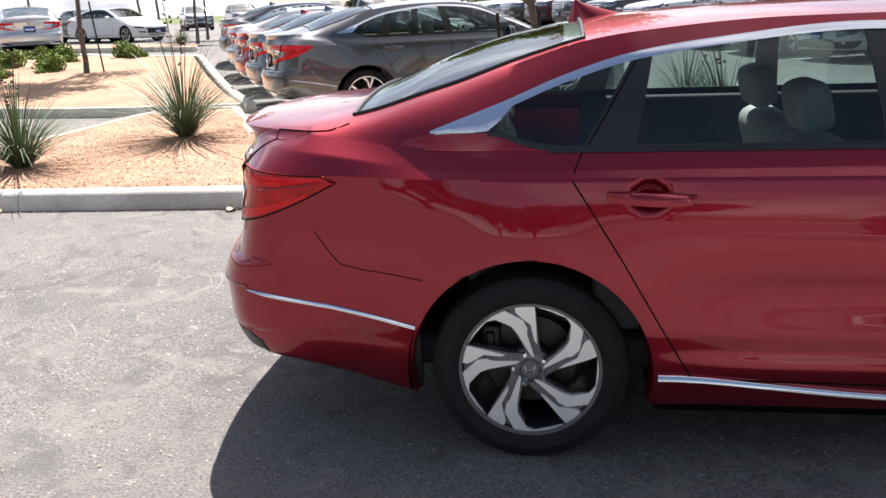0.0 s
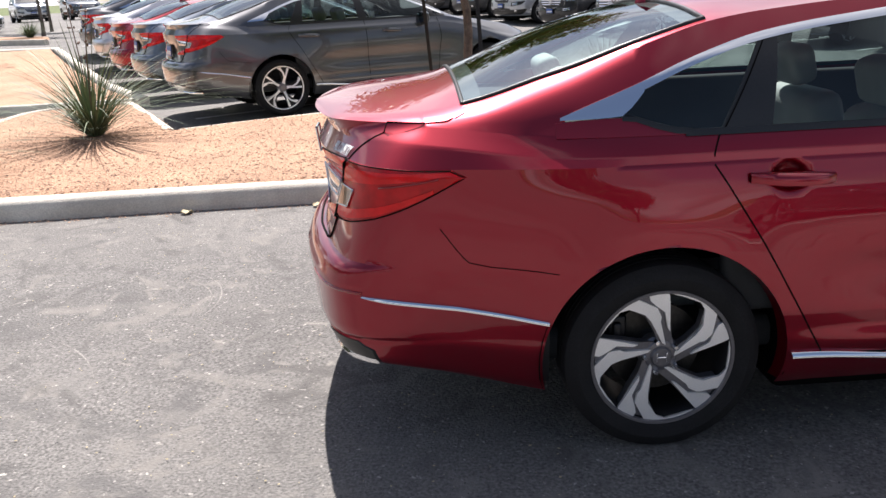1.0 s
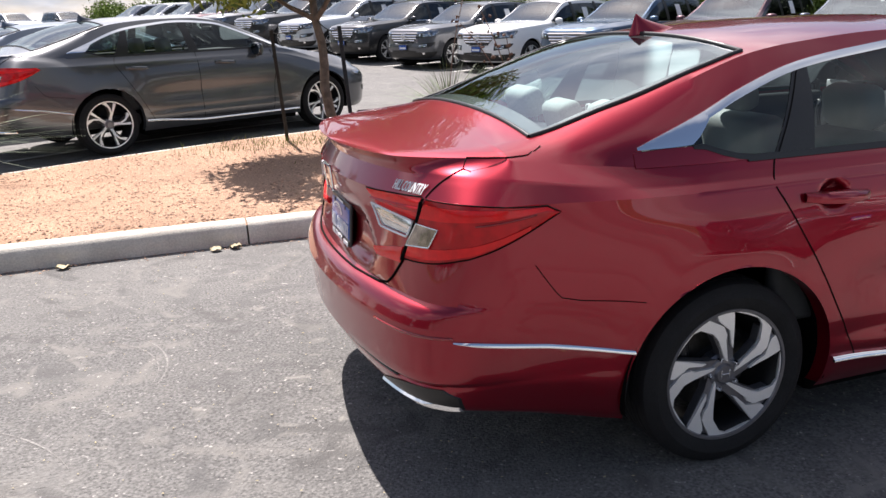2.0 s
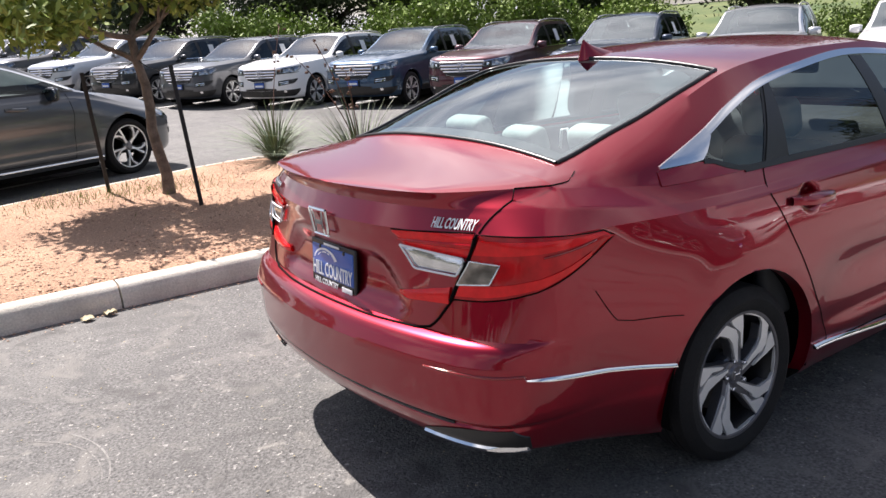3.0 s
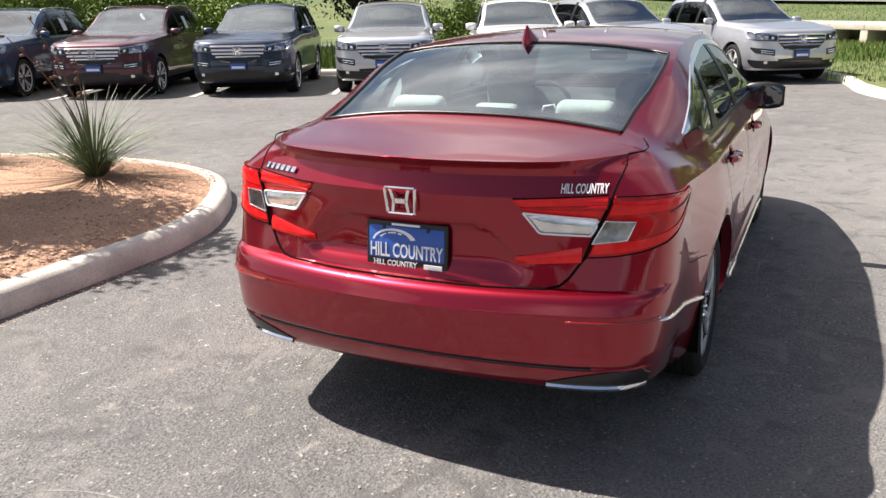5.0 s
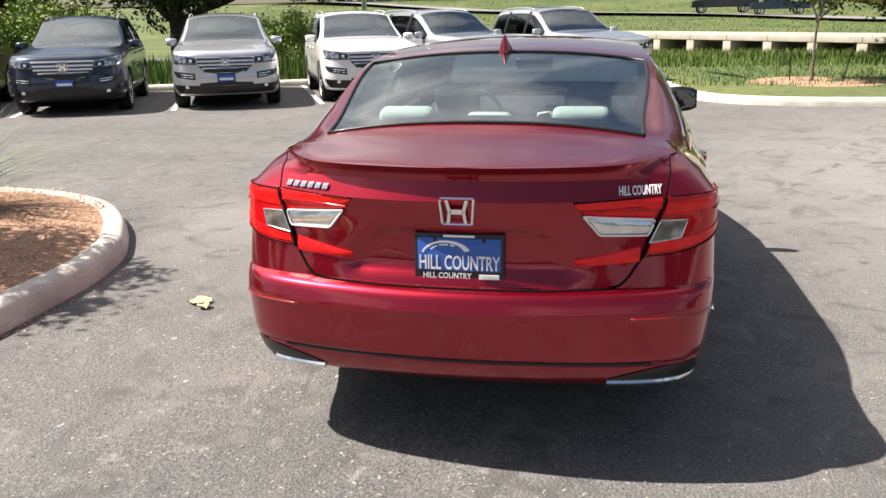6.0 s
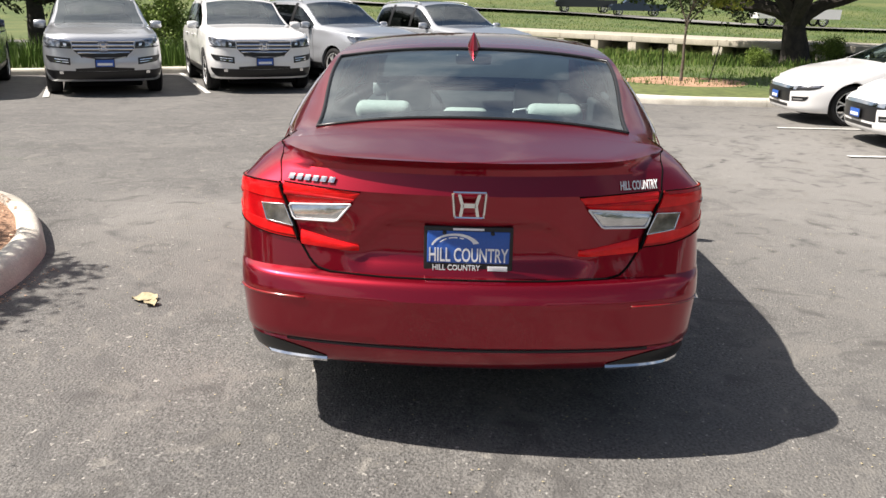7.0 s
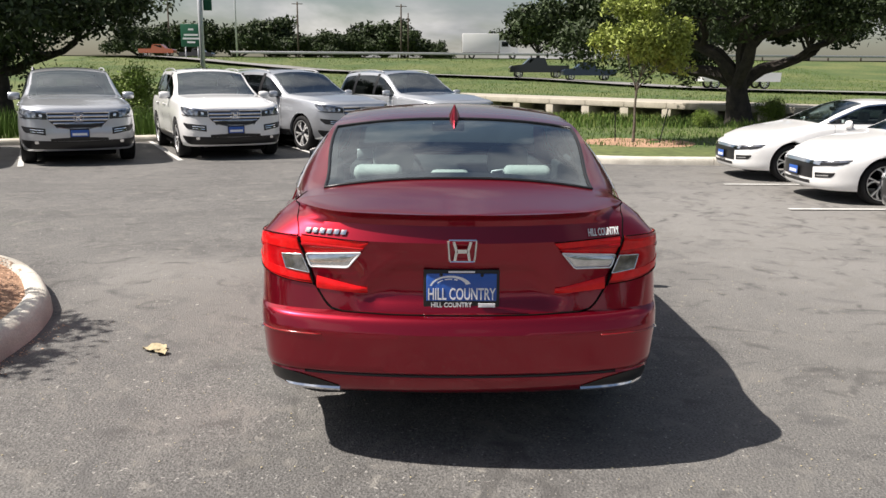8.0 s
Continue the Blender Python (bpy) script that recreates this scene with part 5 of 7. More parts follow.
        for k in range(6):
            g.rbox(-0.0115, -0.0095, 0.0, 0.0115, 0.0095, 0.004, 0.0014, Matrix.Translation((-0.0775 + 0.031 * k, 0, 0)) @ Matrix(((1, 0.35, 0, 0), (0, 1, 0, 0), (0, 0, 1, 0), (0, 0, 0, 1))))
        word_on_lid(g.mesh("lettering", M_CHROME, True, 40), 0.568, 1.016, "chrome model badge in six small blocks")
        part("washer_nozzle", Geo().rbox(-0.70, -0.012, 1.136, -0.66, 0.012, 1.15, 0.005).mesh("washer_nozzle", mat, True, 40), top)
    else:
        # the nose
        ln = lambda a, b: (lambda f: a + (b - a) * f)
        rows = [[sh.front_y(abs(y), z, 0.003, -1 if y < 0 else 1) for z in np.linspace(0.36, 0.585, 6)] for y in np.linspace(-0.50, 0.50, 21)]
        gr = part("grille", Geo().sheet(rows, 0.02, (1, 0, 0)).mesh("grille", M_TRIM, True, 50), top, "black honeycomb grille")
        rows = [[sh.front_y(abs(y), z + 0.012 * math.cos(y * 3), 0.014, -1 if y < 0 else 1) for z in (0.575, 0.59, 0.628)] for y in np.linspace(-0.62, 0.62, 25)]
        part("grille_bar", Geo().sheet(rows, 0.02, (1, 0, 0)).mesh("grille_bar", M_CHROME, True, 50), gr, "chrome grille bar")
        head_lamps(top, sh, 0.50, 0.745, ln(0.560, 0.588), ln(0.622, 0.652), M_HEADLAMP, "headlamp", 0.006, 0.02, "slim led headlamp", 0.75)
        head_lamps(top, sh, 0.50, 0.74, ln(0.540, 0.572), ln(0.592, 0.618), M_TRIM, "lamp_brow", 0.008, 0.02, "", 0.6)
        head_lamps(top, sh, 0.55, 0.76, ln(0.375, 0.395), ln(0.455, 0.465), M_TRIM, "fog_lamp", 0.005, 0.02, "black fog lamp pocket", 0.15)
        head_lamps(top, sh, 0.58, 0.74, ln(0.40, 0.415), ln(0.418, 0.433), M_CHROME, "fog_lamp_bar", 0.009)
        head_lamps(top, sh, 0.0, 0.44, ln(0.275, 0.275), ln(0.325, 0.325), M_TRIM, "lower_intake", 0.003)
        p = sh.front_y(0, 0.44, 0.03, 1)
        plate(top, p.x, 0, 0.44, 180, 0, 1.0, False, True)
    return top


# ---------------------------------------------------------------- the suv
SUV = dict(
    rails=[(0.42, -1.06, 0.30, 0.90, 5.0, 0.26, 0.82), (0.45, -1.12, 0.34, 0.93, 5.0, 0.30, 0.87), (0.52, -1.15, 0.42, 0.955, 5.0, 0.40, 0.915),
           (0.60, -1.16, 0.50, 0.965, 5.0, 0.48, 0.93), (0.68, -1.15, 0.58, 0.97, 5.0, 0.57, 0.94), (0.76, -1.12, 0.68, 0.972, 5.0, 0.66, 0.925),
           (0.85, -1.11, 0.78, 0.970, 5.0, 0.75, 0.92), (0.95, -1.10, 0.88, 0.965, 5.0, 0.85, 0.915), (1.02, -1.09, 0.97, 0.955, 5.0, 0.925, 0.905),
           (1.08, -1.08, 1.04, 0.94, 5.0, 0.985, 0.88), (1.11, -1.06, 1.09, 0.925, 5.0, 1.025, 0.83), (1.13, -1.05, 1.115, 0.91, 5.0, 1.05, 0.76)],
    hard=(3, 9), WB=2.82, nf=4.2, x_join=-0.8, hub=0.37, arch=0.43, dip=0.02, dip_z=0.66,
    pillars=(0.03, 1.03), rear_glass=(-0.98, -0.62), wind=(1.30, 2.12), dlo=(-0.76, 2.02), dent=no_dent,
    zc=curve((-1.06, 1.140), (-0.98, 1.242), (-0.80, 1.506), (-0.62, 1.660), (-0.2, 1.705), (0.5, 1.715), (1.0, 1.700), (1.3, 1.655), (1.7, 1.412), (2.12, 1.205), (2.3, 1.190), (2.9, 1.160), (3.3, 1.105), (3.58, 1.055)),
    yt=curve((-1.06, 0.60), (-0.8, 0.68), (0.0, 0.70), (1.2, 0.70), (1.6, 0.74), (2.12, 0.82), (2.9, 0.74), (3.5, 0.62)),
    zt=curve((-1.06, 1.135), (-0.98, 1.226), (-0.80, 1.480), (-0.62, 1.600), (-0.2, 1.640), (0.5, 1.650), (1.0, 1.635), (1.3, 1.590), (1.7, 1.361), (2.12, 1.175), (2.9, 1.142), (3.58, 1.052)),
    hz=curve((-0.9, 1.120), (-0.76, 1.285), (-0.62, 1.506), (-0.2, 1.570), (0.5, 1.585), (1.0, 1.570), (1.25, 1.523), (1.65, 1.336), (2.05, 1.130)),
)


def suv(mat, m, label, group="parked sport utility vehicles", sticker=True):
    top = tagged(new("suv"), label, "car", group)
    top.empty_display_size = 0.2
    top.matrix_basis = m
    sh = Shell(SUV, False)
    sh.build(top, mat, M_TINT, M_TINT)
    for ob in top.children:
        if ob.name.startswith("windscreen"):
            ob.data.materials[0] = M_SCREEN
    sh.liners(top)
    add_wheels(top, sh, "suv", 0.845)
    cabin(top, sh, False, M_CABIN, True)
    ln = lambda a, b: (lambda f: a + (b - a) * f)
    wide = lambda z: 0.36 + 0.13 * smooth01((z - 0.66) / 0.16)
    rows = [[sh.front_y(abs(f) * wide(z), z, 0.004, -1 if f < 0 else 1) for z in np.linspace(0.665, 0.945, 8)] for f in np.linspace(-1, 1, 23)]
    gr = part("grille", Geo().sheet(rows, 0.02, (1, 0, 0)).mesh("grille", M_TRIM, True, 50), top, "black grille with chrome bars")
    for z, h, extra in ((0.940, 0.017, 0.02), (0.872, 0.019, 0.0), (0.808, 0.017, -0.01), (0.748, 0.014, -0.02), (0.680, 0.010, -0.02)):
        hw = wide(z) + extra
        rows = [[sh.front_y(abs(y), z + dz - 0.035 * (1 - (y / hw) ** 2) * (z < 0.7), o, -1 if y < 0 else 1) for dz, o in ((-h, 0.012), (0, 0.024), (h, 0.012))] for y in np.linspace(-hw, hw, 19)]
        part("grille_bar", Geo().sheet(rows, 0.012, (1, 0, 0)).mesh("grille_bar", M_CHROME, True, 50), gr, "chrome grille bar")
    emblem(gr, Matrix.Translation(sh.front_y(0, 0.845, 0.036, 1)) @ pose(0, 0, 0, 0, 0, 180), 0.155, 0.125)
    head_lamps(top, sh, 0.505, 0.80, ln(0.835, 0.850), ln(0.925, 0.975), M_HEADLAMP, "headlamp", 0.006, 0.02, "clear swept-back headlamp", 0.75)
    head_lamps(top, sh, 0.49, 0.80, ln(0.930, 0.978), ln(0.946, 0.992), M_CHROME, "lamp_strip", 0.012, 0.02, "", 0.6)
    head_lamps(top, sh, 0.505, 0.80, ln(0.815, 0.830), ln(0.835, 0.850), M_TRIM, "lamp_brow", 0.007, 0.02, "", 0.5)
    head_lamps(top, sh, 0.52, 0.67, ln(0.848, 0.858), ln(0.915, 0.935), M_TRIM, "lamp_lens", 0.009)
    head_lamps(top, sh, 0.575, 0.62, ln(0.862, 0.866), ln(0.905, 0.912), M_CHROME, "lamp_bulb", 0.012)
    head_lamps(top, sh, 0.54, 0.80, ln(0.545, 0.585), ln(0.660, 0.690), M_TRIM, "fog_lamp", 0.005, 0.02, "black fog lamp panel", 0.35)
    for z in (0.590, 0.628):
        head_lamps(top, sh, 0.57, 0.78, ln(z - 0.006, z + 0.014), ln(z + 0.006, z + 0.026), M_CHROME, "fog_lamp_bar", 0.010)
    head_lamps(top, sh, 0.0, 0.80, ln(0.29, 0.30), ln(0.430, 0.455), M_TRIM, "lower_bumper", 0.005, 0.02, "black lower bumper", 0.5)
    head_lamps(top, sh, 0.0, 0.47, ln(0.435, 0.445), ln(0.505, 0.485), M_TRIM, "lower_intake", 0.004)
    head_lamps(top, sh, 0.66, 0.72, ln(0.395, 0.395), ln(0.445, 0.445), M_CHROME, "fog_light", 0.010)
    p = sh.front_y(0, 0.565, 0.03, 1)
    plate(top, p.x, 0, 0.565, 180, 0, 1.0, False, True)
    mirror_pair(top, sh, 1.80, 1.175, 0.895, mat, 1.0)
    xs = np.linspace(-0.7, 2.0, 24)
    sh.strip("window_chrome", M_CHROME, top, [(x, 1.118) for x in xs], [(x, 1.134) for x in xs], 0.006, 0.01)
    zz = np.linspace(0, 1, 6)
    for x0 in (0.98, -0.02):
        sh.strip("pillar_cover", M_TRIM, top, [(x0, 1.13 + 0.49 * f) for f in zz], [(x0 + 0.11, 1.13 + 0.49 * f) for f in zz], 0.004, 0.006)
    xs = np.linspace(0.45, 2.38, 16)
    sh.strip("sill_cladding", M_TRIM, top, [(x, 0.305) for x in xs], [(x, 0.43) for x in xs], 0.006, 0.012)
    if sticker:
        sh.strip("window_sticker", M_PRINT, top, [(0.42, 1.22 + 0.26 * f) for f in zz], [(0.62, 1.22 + 0.26 * f) for f in zz], 0.003, 0.002, (1,), "white price sticker")
    for s in (-1, 1):
        sh.seam(top, [sh.side(1.06, 1.11 - 0.72 * f, 0.0015, s) for f in np.linspace(0, 1, 12)], 0.008)
        sh.seam(top, [sh.side(2.03, 1.09 - 0.7 * f, 0.0015, s) for f in np.linspace(0, 1, 12)], 0.008)
        sh.seam(top, [sh.side(0.40 + 0.05 * f * f, 1.09 - 0.5 * f, 0.0015, s) for f in np.linspace(0, 1, 12)], 0.008)
        for hx in (0.17, 1.18):
            g = Geo().tube([sh.side(hx, 0.985, 0.01, s), sh.side(hx + 0.03, 0.987, 0.035, s), sh.side(hx + 0.2, 0.987, 0.035, s), sh.side(hx + 0.23, 0.985, 0.01, s)], 0.013, 8)
            part("door_handle", g.mesh("door_handle", mat), top)
        g = Geo().tube([sh.over(x, s * 0.66, 0.02 + 0.03 * math.sin(math.pi * f) ** 0.4) for f, x in zip(np.linspace(0, 1, 14), np.linspace(-0.6, 1.15, 14))], 0.014, 6)
        part("roof_rail", g.mesh("roof_rail", M_STEEL), top)
    g = Geo().grid([[sh.over(x, y, 0.003) for y in np.linspace(-0.42, 0.42, 7)] for x in np.linspace(0.35, 0.95, 6)])
    part("sunroof", g.mesh("sunroof", M_TRIM), top, "dark glass sunroof")
    return top


# ---------------------------------------------------------------- the lot and the land round it
PHI = radians(25)
UX, UY = math.cos(PHI), math.sin(PHI)


def lot(u, v):
    """From the parking bays' own axes to the world."""
    return (u * UX - v * UY, u * UY + v * UX)


slope = curve((30, -0.1), (45, 0.15), (60, 0.6), (75, 1.4), (86, 2.3), (95, 3.2), (100, 3.3), (300, 3.3))


def land(x, y):
    """Height of the grass land beyond the kerbs."""
    p = (x - 24.6) * 0.66 - (y + 9.8) * 0.75
    near = 0.13 - 0.25 * smooth01((x - 22) / 12)
    return near + (slope(x) - near) * smooth01(max(p / 8, (x - 60) / 20)) if x > 25 else near + 0.02 * math.sin(x * 0.9) * math.sin(y * 0.7)


def spaced(lo, hi, fine_lo, fine_hi, step, grow=1.35):
    out, a = [], fine_lo
    while a < fine_hi:
        out.append(a)
        a += step
    s = step
    while a < hi:
        out.append(a)
        s *= grow
        a += s
    out.append(hi)
    a, s = fine_lo, step
    while a > lo:
        s *= grow
        a -= s
        out.insert(0, max(a, lo))
    return out


g = Geo().grid([[Vector((x, y, rise(x, y) + 0.006 * noise.noise(Vector((x * 0.35, y * 0.35, 0))) if abs(x) < 60 and abs(y) < 60 else 0.0)) for y in spaced(-130, 160, -6, 32, 0.6)] for x in spaced(-140, 30, -20, 14, 0.6)])
tagged(part("road_surface", g.mesh("road_surface", M_ASPHALT)), "worn grey asphalt parking lot with pale scuffs", "asphalt", kind="structure")
g = Geo().grid([[Vector((x, y, -0.25)) for y in spaced(-2500, 2500, -100, 100, 40)] for x in spaced(-2500, 2500, -100, 100, 40)])
tagged(part("far_land", g.mesh("far_land", M_GRASS)), "flat green land out to the horizon", "ground", kind="structure")

# the kerb line that bounds the lot ahead, from the far end of the bays round to the white cars
edge_pts = [lot(16.9, v) for v in (70, 40, 20, 10, 4, 0, -3, -5.2)] + [(17.6, 0.9), (16.4, -0.7), (14.6, -1.5), (12.9, -1.75), (11.7, -2.2), (11.1, -3.0), (10.9, -4.2), (10.9, -8), (10.9, -30), (10.9, -60)]


def smoothed(pts, n, closed=False):
    """A rounded line through the points."""
    out, k = [], len(pts)
    for i in range(k if closed else k - 1):
        p = [Vector((*pts[(i + d) % k], 0)) if closed else Vector((*pts[min(max(i + d, 0), k - 1)], 0)) for d in (-1, 0, 1, 2)]
        for s in range(n):
            t = s / n
            m1, m2 = (p[2] - p[0]) * 0.5, (p[3] - p[1]) * 0.5
            lim = (p[2] - p[1]).length
            m1, m2 = m1 * min(1, lim / max(m1.length, 1e-6)), m2 * min(1, lim / max(m2.length, 1e-6))
            q = p[1] * (2 * t ** 3 - 3 * t * t + 1) + m1 * (t ** 3 - 2 * t * t + t) + p[2] * (3 * t * t - 2 * t ** 3) + m2 * (t ** 3 - t * t)
            out.append((q.x, q.y))
    if not closed:
        out.append(tuple(pts[-1]))
    return out


def resample(pts, step):
    d = [0.0]
    for a, b in zip(pts, pts[1:]):
        d.append(d[-1] + math.dist(a, b))
    n = max(2, round(d[-1] / step))
    return [(float(np.interp(d[-1] * i / n, d, [p[0] for p in pts])), float(np.interp(d[-1] * i / n, d, [p[1] for p in pts]))) for i in range(n + 1)]


def kerb(name, line, inward, label, length=3.0, height=0.15, width=0.17, closed=False):
    """Concrete kerb stones along a line: an upright face on the line, a rounded top that reaches inward."""
    top = tagged(new(name), label, "kerb", kind="structure")
    pts = resample(line, 0.12)
    dirs = []
    for i in range(len(pts)):
        a, b = pts[max(i - 1, 0)], pts[min(i + 1, len(pts) - 1)]
        d = Vector((b[0] - a[0], b[1] - a[1], 0)).normalized()
        dirs.append(Vector((-d.y, d.x, 0)) * inward)
    per = max(2, round(length / 0.12))
    i = 0
    while i < len(pts) - 1:
        j = min(i + per, len(pts) - 1)
        if len(pts) - 1 - j < 4:
            j = len(pts) - 1
        rows = []
        for k in range(i, j + 1):
            x, y = pts[k]
            n, base = dirs[k], rise(x, y)
            w = 0.004 * noise.noise(Vector((x * 3, y * 3, 5)))
            trim = 0.006 if k == i else (-0.006 if k == j else 0.0)
            t = Vector((n.y, -n.x, 0)) * inward * trim
            prof = [(0.0, -0.03), (0.008 + w, height * 0.45), (0.022 + w, height * 0.74), (0.044, height * 0.92), (0.076, height), (width - 0.03, height + 0.003), (width - 0.008, height - 0.008), (width, height - 0.03), (width, -0.03)]
            rows.append([Vector((x, y, base + h)) + n * o + t for o, h in prof])
        g = Geo().grid(rows)
        g.f.append(tuple(range(9)))
        e = (len(rows) - 1) * 9
        g.f.append(tuple(range(e + 8, e - 1, -1)))
        part("kerb_stone", g.mesh("kerb_stone", M_KERB, True, 50), top)
        i = j
    return pts, dirs


island_front = [(-7.2, 2.62), (-5.0, 2.57), (-2.0, 2.57), (0.2, 2.57), (0.62, 2.60), (1.06, 2.71), (1.38, 2.87), (1.75, 3.10), (2.18, 3.48), (2.48, 4.05), (2.58, 4.75), (2.52, 5.6), (2.25, 6.4), (1.72, 6.92), (1.2, 6.88)]
island_back = [(1.2, 6.88), (0.0, 6.46), (-1.6, 5.93), (-3.15, 5.38)]
island_left = [(-3.15, 5.38), (-3.8, 6.8), (-4.40, 8.12)]
island_end = [(-4.40, 8.12), (-5.1, 8.2), (-5.75, 7.8), (-5.85, 6.6), (-6.0, 5.4), (-6.7, 4.0), (-7.4, 3.0), (-7.2, 2.62)]
front_line = smoothed(island_front, 8)
outline = front_line[:-1] + island_back[:-1] + island_left[:-1] + smoothed(island_end, 5)
kerb("kerb_island_front", front_line, 1, "pale concrete kerb along the gravel island")
kerb("kerb_island_back", resample(island_back, 0.3), 1, "narrow pale kerb behind the gravel island", width=0.14)
kerb("kerb_island_left", resample(island_left, 0.3), 1, "pale kerb beside the parked grey sedans", width=0.16)
kerb("kerb_island_end", smoothed(island_end, 5), 1, "curved pale kerb at the island's end", width=0.14)

plot = [(-4.55, 8.62), (-9.15, 17.5), (-10.5, 17.2), (-15.6, 18.6), (-20.0, 19.8), (-18.0, 12.0), (-12.0, 9.6), (-8.8, 9.1), (-6.2, 8.75)]
kerb("kerb_plot", resample(plot + [plot[0]], 0.4), -1, "pale kerb round the next planted plot")
kerb("kerb_lot", smoothed(edge_pts, 10), 1, "white weathered kerb at the edge of the lot", height=0.14, width=0.2)


def bed(name, outline, centre, label, inset=0.1, up=0.125):
    pts = resample(outline + [outline[0]], 0.25)[:-1]
    c = Vector((*centre, 0))
    rows = []
    for f in (1.0, 0.97, 0.93, 0.85, 0.75, 0.64, 0.52, 0.4, 0.28, 0.15, 0.0):
        row = []
        for x, y in pts:
            p = Vector((x, y, 0))
            d = (p - c)
            q = c + d * f * (1 - inset / max(d.length, 0.5))
            z = rise(q.x, q.y) + up + 0.035 * smooth01((1 - f) / 0.12) + 0.02 * noise.noise(Vector((q.x * 1.3, q.y * 1.3, 2)))
            row.append(Vector((q.x, q.y, z)))
        rows.append(row)
    g = Geo().grid(rows, close_v=True)
    tagged(part(name, g.mesh(name, M_MULCH)), label, "gravel bed", kind="structure")


bed("gravel_bed", outline, (-3.7, 4.35), "tan crushed-granite bed of the island")
bed("gravel_bed_far", plot, (-11, 13), "tan crushed-granite bed of the next plot", 0.1)

# grass land beyond the kerb line, one sheet outwards to the far road
lp = resample(smoothed(edge_pts, 10), 0.8)
rows = []
for k, dist in enumerate((0.17, 0.5, 1.2, 2.2, 3.5, 5, 7, 9.5, 12, 15, 18, 21, 25, 29, 33, 38, 43, 48, 54, 60, 66, 72, 78, 84, 90, 100, 130, 200)):
    row = []
    for i, (x, y) in enumerate(lp):
        a, b = lp[max(i - 1, 0)], lp[min(i + 1, len(lp) - 1)]
        d = Vector((b[0] - a[0], b[1] - a[1], 0)).normalized()
        n = Vector((-d.y, d.x, 0))
        f = smooth01((dist - 0.5) / 6)
        out = (n * (1 - f) + Vector((0.97, 0.05 + 0.6 * max(-1, min(1, (y - 5) / 40)), 0)).normalized() * f)
        q = Vector((x, y, 0)) + out * dist
        q.z = land(q.x, q.y) if dist > 0.6 else 0.125
        row.append(q)
    rows.append(row)
tagged(part("grass_verge", Geo().grid(rows).mesh("grass_verge", M_GRASS)), "rough green grass verge and embankment beyond the lot", "grass", kind="structure")


# painted bay lines
def painted_line(x0, y0, x1, y1, w=0.10, name="bay_line"):
    n = max(2, round(math.dist((x0, y0), (x1, y1)) / 0.4))
    d = Vector((x1 - x0, y1 - y0, 0)).normalized()
    b = Vector((-d.y, d.x, 0)) * w / 2
    rows = []
    for i in range(n + 1):
        p = Vector((x0 + (x1 - x0) * i / n, y0 + (y1 - y0) * i / n, 0))
        rows.append([Vector((q.x, q.y, rise(q.x, q.y) + 0.012)) for q in (p - b, p + b)])
    tagged(part(name, Geo().grid(rows).mesh(name, M_LINE)), "worn white painted bay line", "line", "bay lines", "structure")


for k in range(-2, 14):
    a, b = lot(12.15, 2.35 + 2.70 * k), lot(16.85, 2.35 + 2.70 * k)
    painted_line(*a, *b)
for x in (8.15, 5.8, 3.45):
    painted_line(x, -4.4, x, -9.6)
for k in range(0, 6):
    o = Vector((-3.85, 8.0, 0)) + Vector((-0.423, 0.906, 0)) * (2.72 * k - 1.2)
    painted_line(o.x, o.y, o.x + 4.6 * UX, o.y + 4.6 * UY)

# ---------------------------------------------------------------- the red sedan and the parked cars
sedan(M_RED, pose(0, 0, 0.0), "glossy crimson four-door sedan with chrome window trim on asphalt", True, "touring", rim_turns=(0, 30, 20, 50))

GRAY_HEAD = 24
for k, (mt, lb) in enumerate(((M_GRAY, "dark grey sedan with black sport wheels beside the island"), (M_BLUEGRAY, "blue-grey sedan parked in the second bay"),
                              (M_RED, "red sedan parked between grey and silver sedans"), (M_SILVER, "silver sedan parked beside a red one"), (M_GRAY, "dark grey sedan at the row's far part"))):
    h = radians(GRAY_HEAD)
    ox, oy = -2.58 - 1.14 * k, 7.52 + 2.45 * k
    sedan(mt, pose(ox, oy, rise(ox + 1, oy) + 0.0, 0, 0, GRAY_HEAD), lb, False, "sport", "sedans beside the island")

for (mt, x, nose, lb) in ((M_WHITE, 9.3, -4.75, "white sedan at the end of its row"), (M_WHITE, 6.95, -4.95, "white sedan with a blue front plate"), (M_GRAY, 4.6, -5.1, "dark grey sedan beside white ones")):
    sedan(mt, pose(x, nose - 3.31, 0.0, 0, 0, 90) @ Matrix.Scale(0.88, 4), lb, False, "sport", "sedans facing the aisle")

FACE = 205
row = [(-1, M_WHITE, "white"), (0, M_SILVER, "silver"), (1, M_NAVY, "dark navy"), (2, M_MAROON, "maroon"), (3, M_BLUE, "steel blue"), (4, M_WHITE, "white"), (5, M_GRAY, "dark grey"),
       (6, M_BLACK, "black"), (7, M_SILVER, "silver"), (8, M_BLACK, "black"), (9, M_GRAY, "grey"), (10, M_MAROON, "maroon"), (11, M_GRAY, "grey"), (12, M_SILVER, "silver"), (13, M_NAVY, "navy")]
made = {}
for i, mt, cname in row:
    px, py = 10.31 - 1.125 * i, 6.31 + 2.485 * i
    f = Vector((math.cos(radians(FACE)), math.sin(radians(FACE)), 0))
    o = Vector((px, py, 0)) - f * 3.76
    m = pose(o.x, o.y, rise(o.x, o.y), 0, 0, FACE)
    lb = cname + " sport utility vehicle with chrome grille, facing the aisle"
    if mt.name in made:
        copy_thing(made[mt.name], m)
    else:
        made[mt.name] = suv(mt, m, lb)
